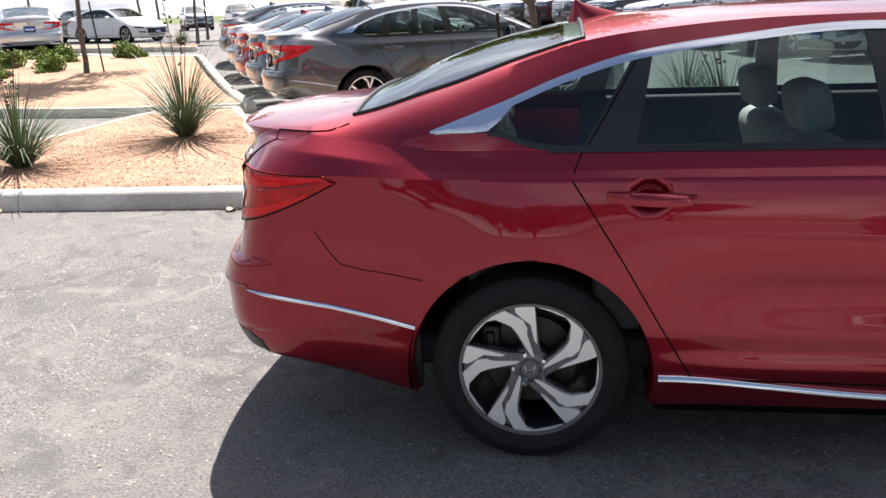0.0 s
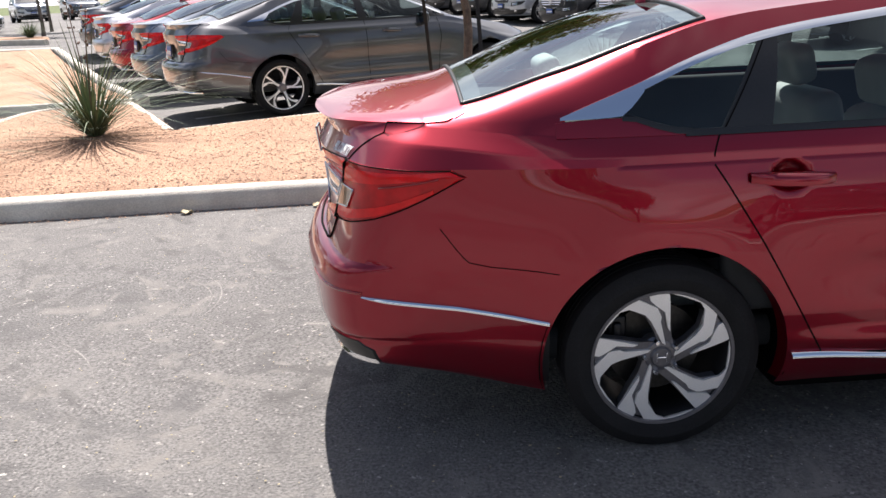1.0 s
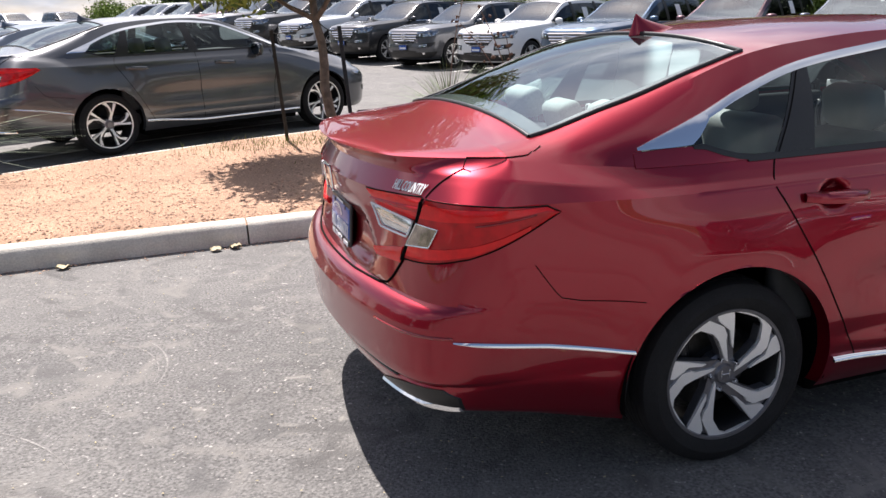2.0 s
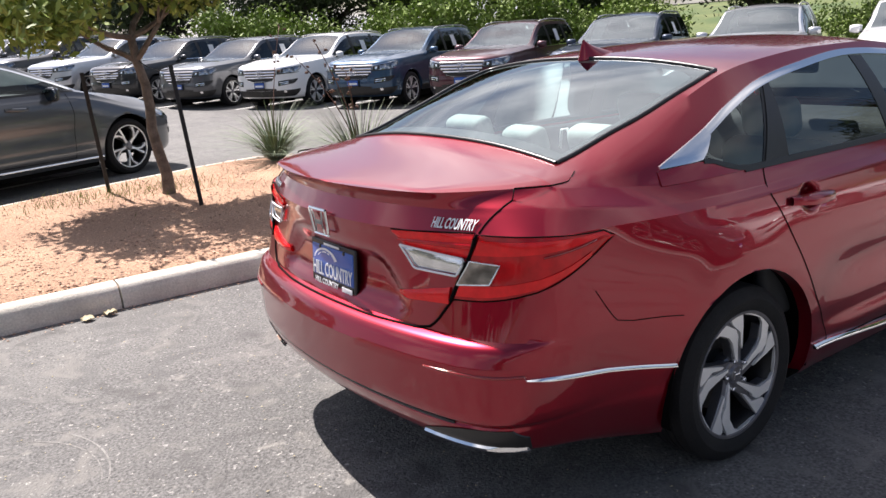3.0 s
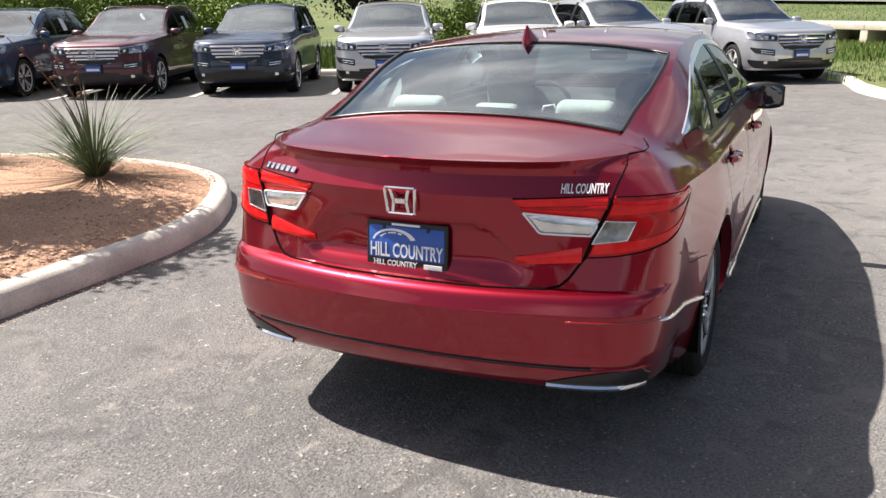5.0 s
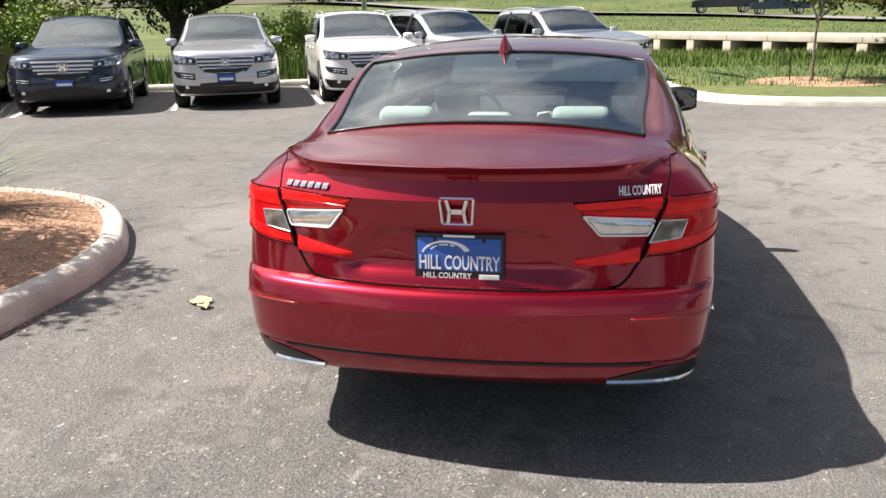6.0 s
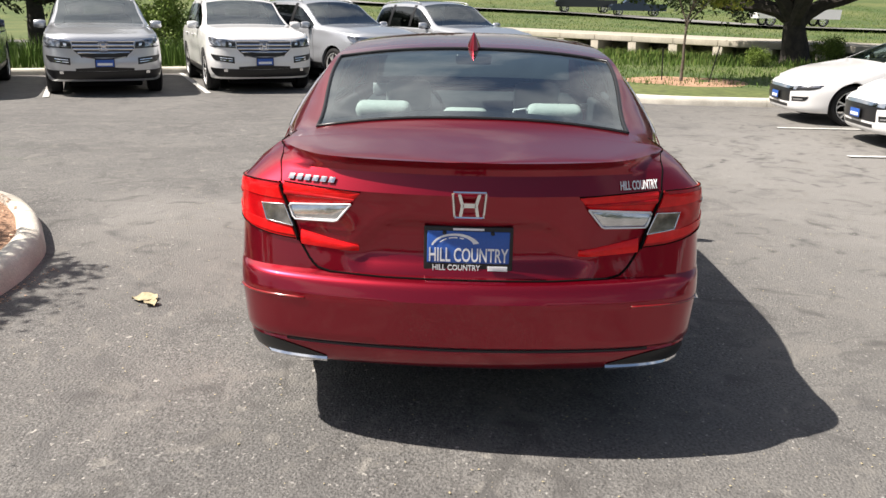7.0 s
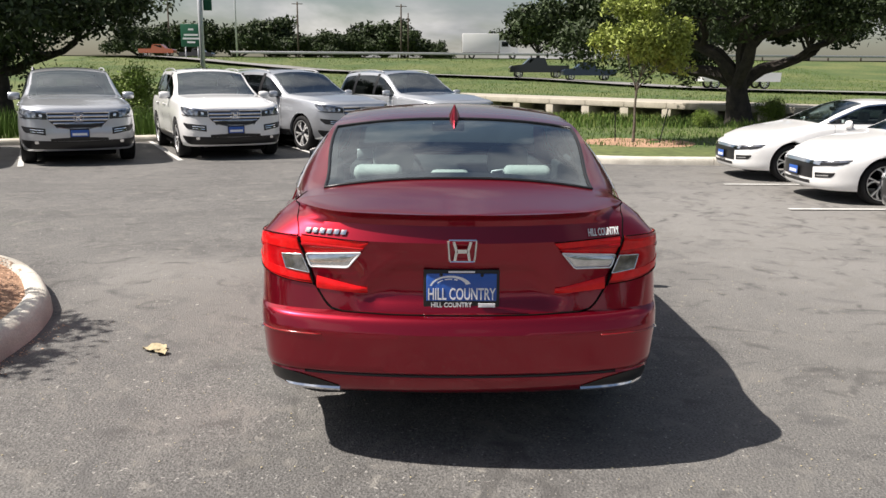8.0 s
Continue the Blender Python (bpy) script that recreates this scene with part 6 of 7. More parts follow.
for (px, py, a) in ((13.35, 1.55, 222), (14.3, -0.75, 214)):
    f = Vector((math.cos(radians(a)), math.sin(radians(a)), 0))
    o = Vector((px, py, 0)) - f * 3.76
    copy_thing(made[M_SILVER.name], pose(o.x, o.y, 0.0, 0, 0, a))

part_kerb = resample([(-10.3, 20.2), (-14.0, 21.4), (-19.5, 23.4)], 0.4)
kerb("kerb_strip", part_kerb, 1, "pale kerb of a narrow gravel strip")
bed("gravel_strip", [(-10.3, 20.35), (-19.5, 23.55), (-19.9, 24.9), (-11.0, 22.0)], (-15, 22.5), "narrow tan gravel strip", 0.05)


# ---------------------------------------------------------------- plants
def leaf_cloud(rng, centres, radii, count, size, flat=0.75, droop=0.0):
    """Small leaf quads scattered thickly through clumps; returns vertices and faces as arrays."""
    k = len(centres)
    pick = rng.integers(0, k, count)
    d = rng.normal(size=(count, 3))
    d /= np.linalg.norm(d, axis=1)[:, None]
    r = rng.random(count) ** 0.45
    c = np.array(centres)[pick] + d * r[:, None] * np.array(radii)[pick][:, None] * np.array([1, 1, flat])
    a = rng.normal(size=(count, 3))
    a /= np.linalg.norm(a, axis=1)[:, None]
    b = np.cross(a, rng.normal(size=(count, 3)))
    b /= np.linalg.norm(b, axis=1)[:, None]
    a[:, 2] -= droop
    s = size * (0.6 + 0.8 * rng.random(count))[:, None]
    v = np.stack([c - a * s, c + b * s * 0.45, c + a * s, c - b * s * 0.45], axis=1).reshape(-1, 3)
    f = np.arange(count * 4).reshape(-1, 4)
    return v, f


def crown_mesh(name, v, f, mat):
    me = bpy.data.meshes.new(name)
    me.from_pydata(v.tolist(), [], f.tolist())
    me.materials.append(mat)
    return me


def limb(g, rng, p, d, length, r, depth, tips, spread=0.6, steps=5, gnarl=0.22):
    pts, rad = [Vector(p)], [r]
    d = Vector(d).normalized()
    for i in range(steps):
        d = (d + Vector(rng.normal(size=3)) * gnarl + Vector((0, 0, 0.04))).normalized()
        pts.append(pts[-1] + d * length / steps)
        rad.append(r * (1 - 0.55 * (i + 1) / steps))
    g.tube(pts, rad, 7 if r > 0.04 else 5)
    if depth == 0:
        tips.extend(pts[2:])
        return
    for k in range(3 if depth > 1 else 3):
        i = steps - (k > 1) - (k > 0 and depth > 1)
        q = Vector(rng.normal(size=3))
        q.z = abs(q.z) * 0.4
        limb(g, rng, pts[i], d * 0.7 + q.normalized() * spread * 1.3, length * (0.62 + 0.2 * rng.random()), rad[i] * 0.72, depth - 1, tips, spread, max(3, steps - 1), gnarl)
        if depth <= 1:
            tips.append(pts[i])


def tree(name, m, seed, label, trunk_h, trunk_r, crown_r, levels, leaves, leaf, mat, bark, lean=(0, 0), clump=0.5, spread=0.6, first=0.6, group="", droop=0.0, fill=None, gnarl=0.22, category="tree"):
    rng = np.random.default_rng(seed)
    top = tagged(new(name), label, category, group)
    top.matrix_basis = m
    g, tips = Geo(), []
    base = Vector((0, 0, -0.1))
    n = 7
    pts = [base + Vector((lean[0] * i / n + 0.02 * math.sin(i * 1.7), lean[1] * i / n, trunk_h * i / n + (0.1 if i else 0))) for i in range(n + 1)]
    g.tube(pts, [trunk_r * (1.25 if i == 0 else 1 - 0.35 * i / n) for i in range(n + 1)], 10)
    for k in range(4):
        a = 2 * math.pi * k / 4 + rng.random()
        d = Vector((math.cos(a), math.sin(a), first + 0.5 * rng.random()))
        limb(g, rng, pts[-1 - (k % 2)], d, crown_r * 0.75, trunk_r * 0.55, levels, tips, spread, 5, gnarl)
    limb(g, rng, pts[-1], (0.1, 0, 1), crown_r * 0.8, trunk_r * 0.6, levels, tips, spread, 5, gnarl)
    part("trunk", g.mesh("trunk", bark, True, 50), top)
    if fill:
        c, reach, count = fill
        for k in range(count):
            q = Vector(rng.normal(size=3)).normalized() * rng.random() ** 0.4
            tips.append(Vector((c[0] + q.x * reach[0], c[1] + q.y * reach[1], c[2] + q.z * reach[2])))
    centres = [tuple(t) for t in tips]
    radii = [clump * (0.6 + 0.7 * rng.random()) for _ in tips]
    v, f = leaf_cloud(rng, centres, radii, leaves, leaf, 0.75, droop)
    part("crown", crown_mesh("crown", v, f, mat), top)
    return top


def blades(rng, count, reach, height, width, curl, name, mat, spread_at_base=0.1):
    """A tuft of long arching blades from one root."""
    v, f = [], []
    for k in range(count):
        a = rng.random() * 2 * math.pi
        lean = 0.10 + 0.90 * rng.random() ** 0.8
        L = (0.65 + 0.45 * rng.random())
        out = Vector((math.cos(a), math.sin(a), 0))
        side = Vector((-out.y, out.x, 0))
        p0 = out * spread_at_base * rng.random()
        n = 6
        o = len(v)
        for i in range(n + 1):
            t = i / n
            x = reach * lean * L * (t ** 1.15) * (1 + curl * t * t * 0.4)
            z = height * L * (t * (1.12 - 0.35 * lean) - (0.10 + 0.62 * curl * lean ** 1.6) * t * t)
            p = p0 + out * x + Vector((0, 0, max(z, 0.01)))
            w = width * (1 - t) ** 0.7 + 0.0008
            v += [tuple(p - side * w), tuple(p + side * w)]
        for i in range(n):
            f.append((o + 2 * i, o + 2 * i + 1, o + 2 * i + 3, o + 2 * i + 2))
    me = bpy.data.meshes.new(name)
    me.from_pydata(v, [], f)
    me.materials.append(mat)
    return me


def yucca(x, y, seed, size, label, stalks=()):
    rng = np.random.default_rng(seed)
    top = tagged(new("yucca"), label, "yucca", "red yuccas")
    top.matrix_basis = pose(x, y, rise(x, y) + 0.15)
    part("leaves", blades(rng, 330, 1.02 * size, 0.80 * size, 0.0064, 0.72, "leaves", M_YUCCA, 0.07), top)
    for dx, dy, h in stalks:
        g = Geo()
        pts = [Vector((dx * t * t, dy * t * t, h * t)) for t in np.linspace(0, 1, 12)]
        g.tube(pts, [0.008 - 0.004 * t for t in np.linspace(0, 1, 12)], 5)
        for k in range(9):
            p = pts[11 - k % 5] + Vector(rng.normal(size=3)) * 0.03
            g.rbox(-0.012, -0.008, -0.018, 0.012, 0.008, 0.018, 0.006, Matrix.Translation(p) @ pose(0, 0, 0, *(rng.random(3) * 180)))
        part("flower_stalk", g.mesh("flower_stalk", M_STALK), top)
    return top


yucca(-3.92, 5.15, 3, 1.45, "large grey-green yucca tuft on the gravel", ((-0.10, 0.05, 1.45), (0.12, -0.02, 1.25)))
yucca(-4.85, 3.62, 4, 1.15, "grey-green yucca tuft near the kerb", ((0.1, 0.02, 1.05), (-0.15, 0.1, 0.9)))
yucca(1.56, 6.30, 5, 0.95, "small grey-green yucca at the back kerb", ((0.35, 0.3, 1.5),))
yucca(1.62, 4.45, 6, 1.12, "grey-green yucca at the island's nose", ((-0.35, 0.1, 1.35), (-0.15, -0.1, 1.05), (-0.5, 0.2, 1.2)))
yucca(-11.2, 21.2, 7, 0.7, "small yucca in the far plot")

tree("young_tree", pose(-0.06, 5.16, rise(0, 5.1) + 0.14), 11, "young staked tree with light green leaves on the island", 1.45, 0.055, 0.9, 2, 21000, 0.045, M_LEAF, M_BARK, (-0.10, 0.08), 0.34, 0.8, 0.35, droop=0.35, fill=((0.28, -0.05, 2.5), (0.72, 0.8, 0.75), 60))


def stake(x, y, z, h, lx, ly, label="dark steel tree stake"):
    top = tagged(new("tree_stake"), label, "stake", "tree stakes")
    top.matrix_basis = pose(x, y, z)
    g = Geo().box(-0.016, -0.003, -0.15, 0.016, 0.003, 0.0).box(-0.003, -0.003, -0.15, 0.003, 0.016, 0.0)
    sh_ = Matrix.Identity(4)
    sh_[0][2], sh_[1][2] = lx / h, ly / h
    g.box(-0.018, -0.004, -0.1, 0.018, 0.004, h, sh_).box(-0.004, -0.004, -0.1, 0.004, 0.018, h, sh_)
    for k in range(8):
        g.box(-0.006, -0.012, h * (0.2 + 0.09 * k), 0.006, -0.004, h * (0.2 + 0.09 * k) + 0.012, sh_)
    part("post", g.mesh("post", M_STAKE, False), top)


stake(-0.02, 4.43, rise(0, 4.4) + 0.15, 1.20, -0.05, 0.16)
stake(-0.45, 5.75, rise(-0.4, 5.8) + 0.14, 1.15, -0.08, -0.04)
g = Geo()
for a, b in (((-0.07, 4.58, 1.40), (-0.15, 5.23, 1.48)), ((-0.52, 5.71, 1.36), (-0.15, 5.23, 1.48))):
    g.tube([Vector(a) + (Vector(b) - Vector(a)) * t + Vector((0, 0, -0.05 * math.sin(math.pi * t))) for t in np.linspace(0, 1, 8)], 0.005, 5)
tagged(part("tree_tie", g.mesh("tree_tie", M_STAKE)), "black tie between stakes and young tree", "tie")

# grasses at the foot of the young tree
rng = np.random.default_rng(21)
v, f = [], []
for k in range(700):
    x, y = -0.45 + rng.normal() * 0.55, 5.5 + rng.normal() * 0.25
    h, a = 0.04 + 0.07 * rng.random(), rng.random() * 6.28
    z = rise(x, y) + 0.14
    o = len(v)
    v += [(x - 0.004 * math.cos(a), y - 0.004 * math.sin(a), z), (x + 0.004 * math.cos(a), y + 0.004 * math.sin(a), z), (x + 0.05 * math.sin(a), y + 0.05 * math.cos(a), z + h)]
    f.append((o, o + 1, o + 2))
me = mesh_from("sparse_grass", v, f, M_DRYBLADE, False)
tagged(part("sparse_grass", me), "sparse dry grass at the tree's foot", "grass", kind="stuff")

# loose granite pieces on the island bed and a few on the asphalt along the kerb
shape_v = np.array([(1, 0, 0), (-1, 0, 0), (0, 1, 0), (0, -1, 0), (0, 0, 0.7), (0, 0, -0.5)])
shape_f = np.array([(0, 2, 4), (2, 1, 4), (1, 3, 4), (3, 0, 4), (2, 0, 5), (1, 2, 5), (3, 1, 5), (0, 3, 5)])


def gravel(name, rng, count, where, label, size, mat):
    vs, fs = [], []
    for k in range(count):
        p = where(rng)
        if p is None:
            continue
        s = size * (0.5 + 1.1 * rng.random() ** 2)
        w = shape_v * s * (0.7 + 0.6 * rng.random((6, 1))) * np.array([1.0, 0.7, 0.5])
        a = rng.random() * 6.28
        c, d = math.cos(a), math.sin(a)
        w = w @ np.array([(c, d, 0), (-d, c, 0), (0, 0, 1)])
        fs.append(shape_f + 6 * len(vs))
        vs.append(w + np.array(p))
    me = bpy.data.meshes.new(name)
    me.from_pydata(np.concatenate(vs).tolist(), [], np.concatenate(fs).tolist())
    me.materials.append(mat)
    tagged(part(name, me), label, "gravel", kind="stuff")


def inside_outline(x, y, pts):
    c = False
    for (x0, y0), (x1, y1) in zip(pts, pts[1:] + pts[:1]):
        if (y0 > y) != (y1 > y) and x < x0 + (y - y0) / (y1 - y0) * (x1 - x0):
            c = not c
    return c


def on_bed(rng):
    x = -6.5 + 9.2 * rng.random()
    y = 2.7 + 4.6 * rng.random() ** 1.3
    if not inside_outline(x, y, outline) or not inside_outline(x, y - 0.17, outline) or not inside_outline(x, y + 0.15, outline):
        return None
    return (x, y, rise(x, y) + 0.163 + 0.02 * noise.noise(Vector((x * 1.3, y * 1.3, 2))))


gravel("granite_chips", np.random.default_rng(31), 26000, on_bed, "tan and pink crushed granite chips", 0.011, M_STONE)


def by_kerb(rng):
    x = -6 + 6.8 * rng.random()
    y = 2.57 - abs(rng.normal()) * 0.05
    return (x, y, rise(x, y) + 0.004)


gravel("kerb_grit", np.random.default_rng(32), 900, by_kerb, "small stones and grit along the kerb foot", 0.007, M_STONE)


def on_lot(rng):
    x, y = -4.5 + 8 * rng.random(), -3.2 + 5.6 * rng.random()
    return (x, y, rise(x, y) + 0.003)


gravel("asphalt_grit", np.random.default_rng(33), 2600, on_lot, "pale specks of grit on the asphalt", 0.0045, M_DRYLEAF)


def dry_leaf(x, y, seed, size, label):
    rng = np.random.default_rng(seed)
    rows = []
    for i in range(7):
        t = i / 6
        w = size * 0.42 * math.sin(math.pi * min(1, t * 0.94 + 0.05)) * (1 + 0.3 * rng.random())
        rows.append([Vector((size * (t - 0.5), -w, 0.012 + 0.02 * rng.random())), Vector((size * (t - 0.5), 0, 0.008 + 0.010 * math.sin(3 * t))), Vector((size * (t - 0.5), w, 0.012 + 0.022 * rng.random()))])
    g = Geo().sheet(rows, 0.001, (0, 0, 1))
    top = tagged(part("fallen_leaf", g.mesh("fallen_leaf", M_DRYLEAF), None, "", pose(x, y, rise(x, y), 0, 0, rng.random() * 360)), label, "leaf", "fallen leaves")


# curved scuffs scraped pale into the asphalt
rng = np.random.default_rng(34)
for cx, cy, r, a0, a1 in ((-2.35, 0.75, 0.55, -35, 60), (-2.30, 0.70, 0.46, -25, 70), (-1.9, -1.1, 1.3, 200, 238), (1.6, -2.6, 1.6, 70, 100), (-3.0, -0.4, 0.9, 20, 60)):
    rows = []
    for i in range(25):
        a = radians(a0 + (a1 - a0) * i / 24)
        w = 0.0035 * math.sin(math.pi * i / 24) * (0.3 + rng.random()) + 0.0006
        px, py = cx + r * math.cos(a), cy + r * math.sin(a)
        pz = rise(px, py) + 0.006 * noise.noise(Vector((px * 0.35, py * 0.35, 0))) + 0.0015
        rows.append([Vector((cx + q * math.cos(a), cy + q * math.sin(a), pz)) for q in (r - w, r + w)])
    tagged(part("scuff_mark", Geo().grid(rows).mesh("scuff_mark", M_SCUFF)), "thin pale curved scuff on the asphalt", "scuff", "scuff marks", "structure")


dry_leaf(0.33, 1.78, 1, 0.135, "curled dry leaf on the asphalt")
dry_leaf(0.26, 1.72, 6, 0.09, "small dry leaf on the asphalt")
dry_leaf(-2.39, 2.50, 2, 0.09, "dry leaf at the kerb's foot")
dry_leaf(-1.45, 2.49, 3, 0.08, "small dry leaf near the kerb")
dry_leaf(-1.32, 2.50, 4, 0.08, "pale dry leaf near the kerb")
dry_leaf(-4.36, 2.50, 5, 0.09, "pale leaf by the kerb")

# ---------------------------------------------------------------- beyond the lot
oak = tree("oak", pose(21.9, -9.7, land(22, -9.4)), 41, "gnarled dark live oak beyond the kerb", 1.25, 0.46, 3.6, 3, 52000, 0.075, M_OAKLEAF, M_OAKBARK, (0.0, 0.2), 0.8, 0.8, 0.95, "live oaks", gnarl=0.3)
spots = [(21.8, 13.4, 1.15, 40), (22.0, 20.5, 1.0, 150), (19.0, 27.5, 1.1, 220), (17.5, 36.0, 1.05, 300), (12.5, 45.0, 1.2, 10), (9.0, 55.0, 1.1, 95)]
oak_far = tree("oak", pose(spots[0][0], spots[0][1], 0.1), 44, "dark live oak behind the parked vehicles", 1.7, 0.32, 3.4, 3, 52000, 0.10, M_OAKLEAF, M_OAKBARK, (0.3, 0.2), 1.05, 0.9, 0.5, "live oaks", gnarl=0.3)
for x, y, s, a in spots[1:]:
    copy_thing(oak_far, pose(x, y, 0.05, 0, 0, a) @ Matrix.Scale(s, 4))

bush = tree("bush", pose(17.6, 15.5, 0.1), 51, "yellow-green bushy thicket behind the vehicles", 0.35, 0.05, 1.15, 2, 7000, 0.06, M_BUSHLEAF, M_BARK, (0, 0), 0.5, 0.9, 0.5, "thicket bushes", category="bush")
rng = np.random.default_rng(52)
for k in range(24):
    vv = 4.5 + 2.0 * k + 1.2 * rng.random()
    x, y = lot(18.6 + 2.6 * rng.random(), vv)
    s = 0.6 + 0.75 * rng.random()
    copy_thing(bush, pose(x, y, 0.0, 0, 0, 360 * rng.random()) @ Matrix.Scale(s, 4))
for x, y, s in ((18.6, 8.6, 0.8), (20.5, 6.5, 0.75), (22.6, -11.0, 0.4), (20.0, -7.9, 0.28)):
    copy_thing(bush, pose(x, y, 0.05, 0, 0, 70 * x) @ Matrix.Scale(s, 4))

tree("sapling", pose(14.4, -4.5, 0.12), 61, "young staked sapling with yellow-green leaves", 1.15, 0.035, 1.15, 2, 13000, 0.055, M_YELLOWLEAF, M_BARK, (0.02, 0.0), 0.30, 0.30, 2.6, droop=0.2, fill=((0.0, 0.0, 2.75), (0.75, 0.75, 0.95), 40))
bed("mulch_ring", [(14.4 + 1.35 * math.cos(a), -4.6 + 1.5 * math.sin(a)) for a in np.linspace(0, 2 * math.pi, 17)[:-1]], (14.4, -4.6), "brown mulch ring under the staked sapling", 0.02, 0.105)
stake(14.25, -5.05, 0.1, 0.80, 0.05, -0.18)
stake(14.45, -4.1, 0.1, 0.72, 0.0, 0.03)


def tufts(name, rng, count, where, height, label, mat, width=0.012):
    """Upright grass blades in thousands."""
    xy = np.array([q for q in (where(rng) for _ in range(count)) if q is not None])
    n = len(xy)
    z = np.array([land(x, y) for x, y in xy])
    a = rng.random(n) * 6.28
    h = height * (0.45 + 0.8 * rng.random(n))
    lean = 0.45 * rng.random(n) * h
    la = rng.random(n) * 6.28
    base = np.stack([xy[:, 0], xy[:, 1], z - 0.03], 1)
    side = np.stack([np.cos(a), np.sin(a), 0 * a], 1) * width * (0.6 + 0.8 * rng.random(n))[:, None]
    mid = base + np.stack([np.cos(la) * lean * 0.35, np.sin(la) * lean * 0.35, h * 0.6], 1)
    tip = base + np.stack([np.cos(la) * lean, np.sin(la) * lean, h], 1)
    v = np.stack([base - side, base + side, mid + side * 0.7, mid - side * 0.7, tip], 1).reshape(-1, 3)
    k = np.arange(n)[:, None] * 5
    f = [tuple(q) for q in (k + np.array([0, 1, 2, 3])).tolist()] + [tuple(q) for q in (k + np.array([3, 2, 4])).tolist()]
    me = bpy.data.meshes.new(name)
    me.from_pydata(v.tolist(), [], f)
    me.materials.append(mat)
    tagged(part(name, me), label, "grass", kind="stuff")


def verge_spot(rng):
    x, y = 11.3 + 14 * rng.random(), -14 + 16 * rng.random()
    if x < 13.2 + 0.35 * max(0, y + 2.5) or (y > -1.2 and x < 18.5):
        return None
    return (x, y)


tufts("verge_grass", np.random.default_rng(71), 16000, verge_spot, 0.12, "short mown verge grass", M_BLADE, 0.010)


def weeds_spot(rng):
    x = 17 + 17 * rng.random()
    y = -15 + 26 * rng.random()
    if x < 18.0 + 0.5 * max(0, 3 - y) * 0.3:
        return None
    if (x - 24.6) * 0.66 - (y + 9.8) * 0.75 > -0.4 or (y < -3 and x < 16.5):
        return None
    return (x, y)


tufts("tall_weeds", np.random.default_rng(72), 22000, weeds_spot, 0.22, "tall green weeds before the concrete wall", M_BLADE, 0.016)
tufts("seed_grass", np.random.default_rng(73), 9000, weeds_spot, 0.28, "pale seeding grass among the weeds", M_DRYBLADE, 0.010)


def thicket_spot(rng):
    u, vv = 17.3 + 2.5 * rng.random(), -4 + 45 * rng.random()
    return lot(u, vv)


tufts("kerb_weeds", np.random.default_rng(74), 16000, thicket_spot, 0.6, "green weeds behind the bays' kerb", M_BLADE, 0.016)


def bank_spot(rng):
    x, y = 26 + 71 * rng.random() ** 0.8, -40 + 80 * rng.random()
    if (x - 24.6) * 0.66 - (y + 9.8) * 0.75 < 1.2:
        return None
    return (x, y)


tufts("bank_grass", np.random.default_rng(75), 60000, bank_spot, 0.13, "long green grass on the embankment", M_BLADE, 0.02)
tufts("bank_seed_grass", np.random.default_rng(76), 20000, bank_spot, 0.16, "pale grass on the embankment", M_DRYBLADE, 0.016)

# low concrete wall with openings
wall_top = tagged(new("wall_concrete"), "long low concrete parapet with square openings", "wall", kind="structure")
d = Vector((0.75, 0.66, 0)).normalized()
o = Vector((24.6, -9.8, 0))
turn = pose(0, 0, 0, 0, 0, math.degrees(math.atan2(0.66, 0.75)))
for k in range(-9, 13):
    p = o + d * (1.86 * k)
    # beam carried 3.2 m back, depth added so that the openings lie dark
    part("wall_beam", Geo().rbox(0.005, -3.2, 0.42, 1.855, 0.14, 0.64, 0.02).mesh("wall_beam", M_CONC, True, 40), wall_top, "", Matrix.Translation(p) @ turn)
    part("wall_post", Geo().rbox(-0.19, -0.75, -0.5, 0.19, 0.12, 0.425, 0.015).mesh("wall_post", M_CONC, True, 40), wall_top, "", Matrix.Translation(p) @ turn)
# rear wall added to close the shaded depth behind the openings
part("wall_back", Geo().rbox(-17, -3.2, -0.6, 24, -3.0, 0.422, 0.02).mesh("wall_back", M_CONC, True, 40), wall_top, "", Matrix.Translation(o) @ turn)

# far road with its guard rail, traffic parked in time
rows = [[Vector((x, y, 3.36)) for x in (97.5, 101, 105, 109)] for y in range(-120, 141, 10)]
tagged(part("road_far", Geo().grid(rows).mesh("road_far", M_ROADFAR)), "pale highway on top of the embankment", "road", kind="structure")
rail = tagged(new("guard_rail"), "galvanised guard rail along the highway", "guard rail", kind="structure")
part("rail", Geo().rbox(96.9, -120, 3.70, 97.0, 24, 3.98, 0.03).mesh("rail", M_STEEL, True, 40), rail)
post_me = Geo().rbox(-0.08, -0.08, 0, 0.08, 0.08, 0.65, 0.02).mesh("rail_post", M_WOODPOLE, True, 40)
for k in range(-26, 6):
    part("rail_post", post_me, rail, "", pose(97.15, k * 4.0, 3.3))


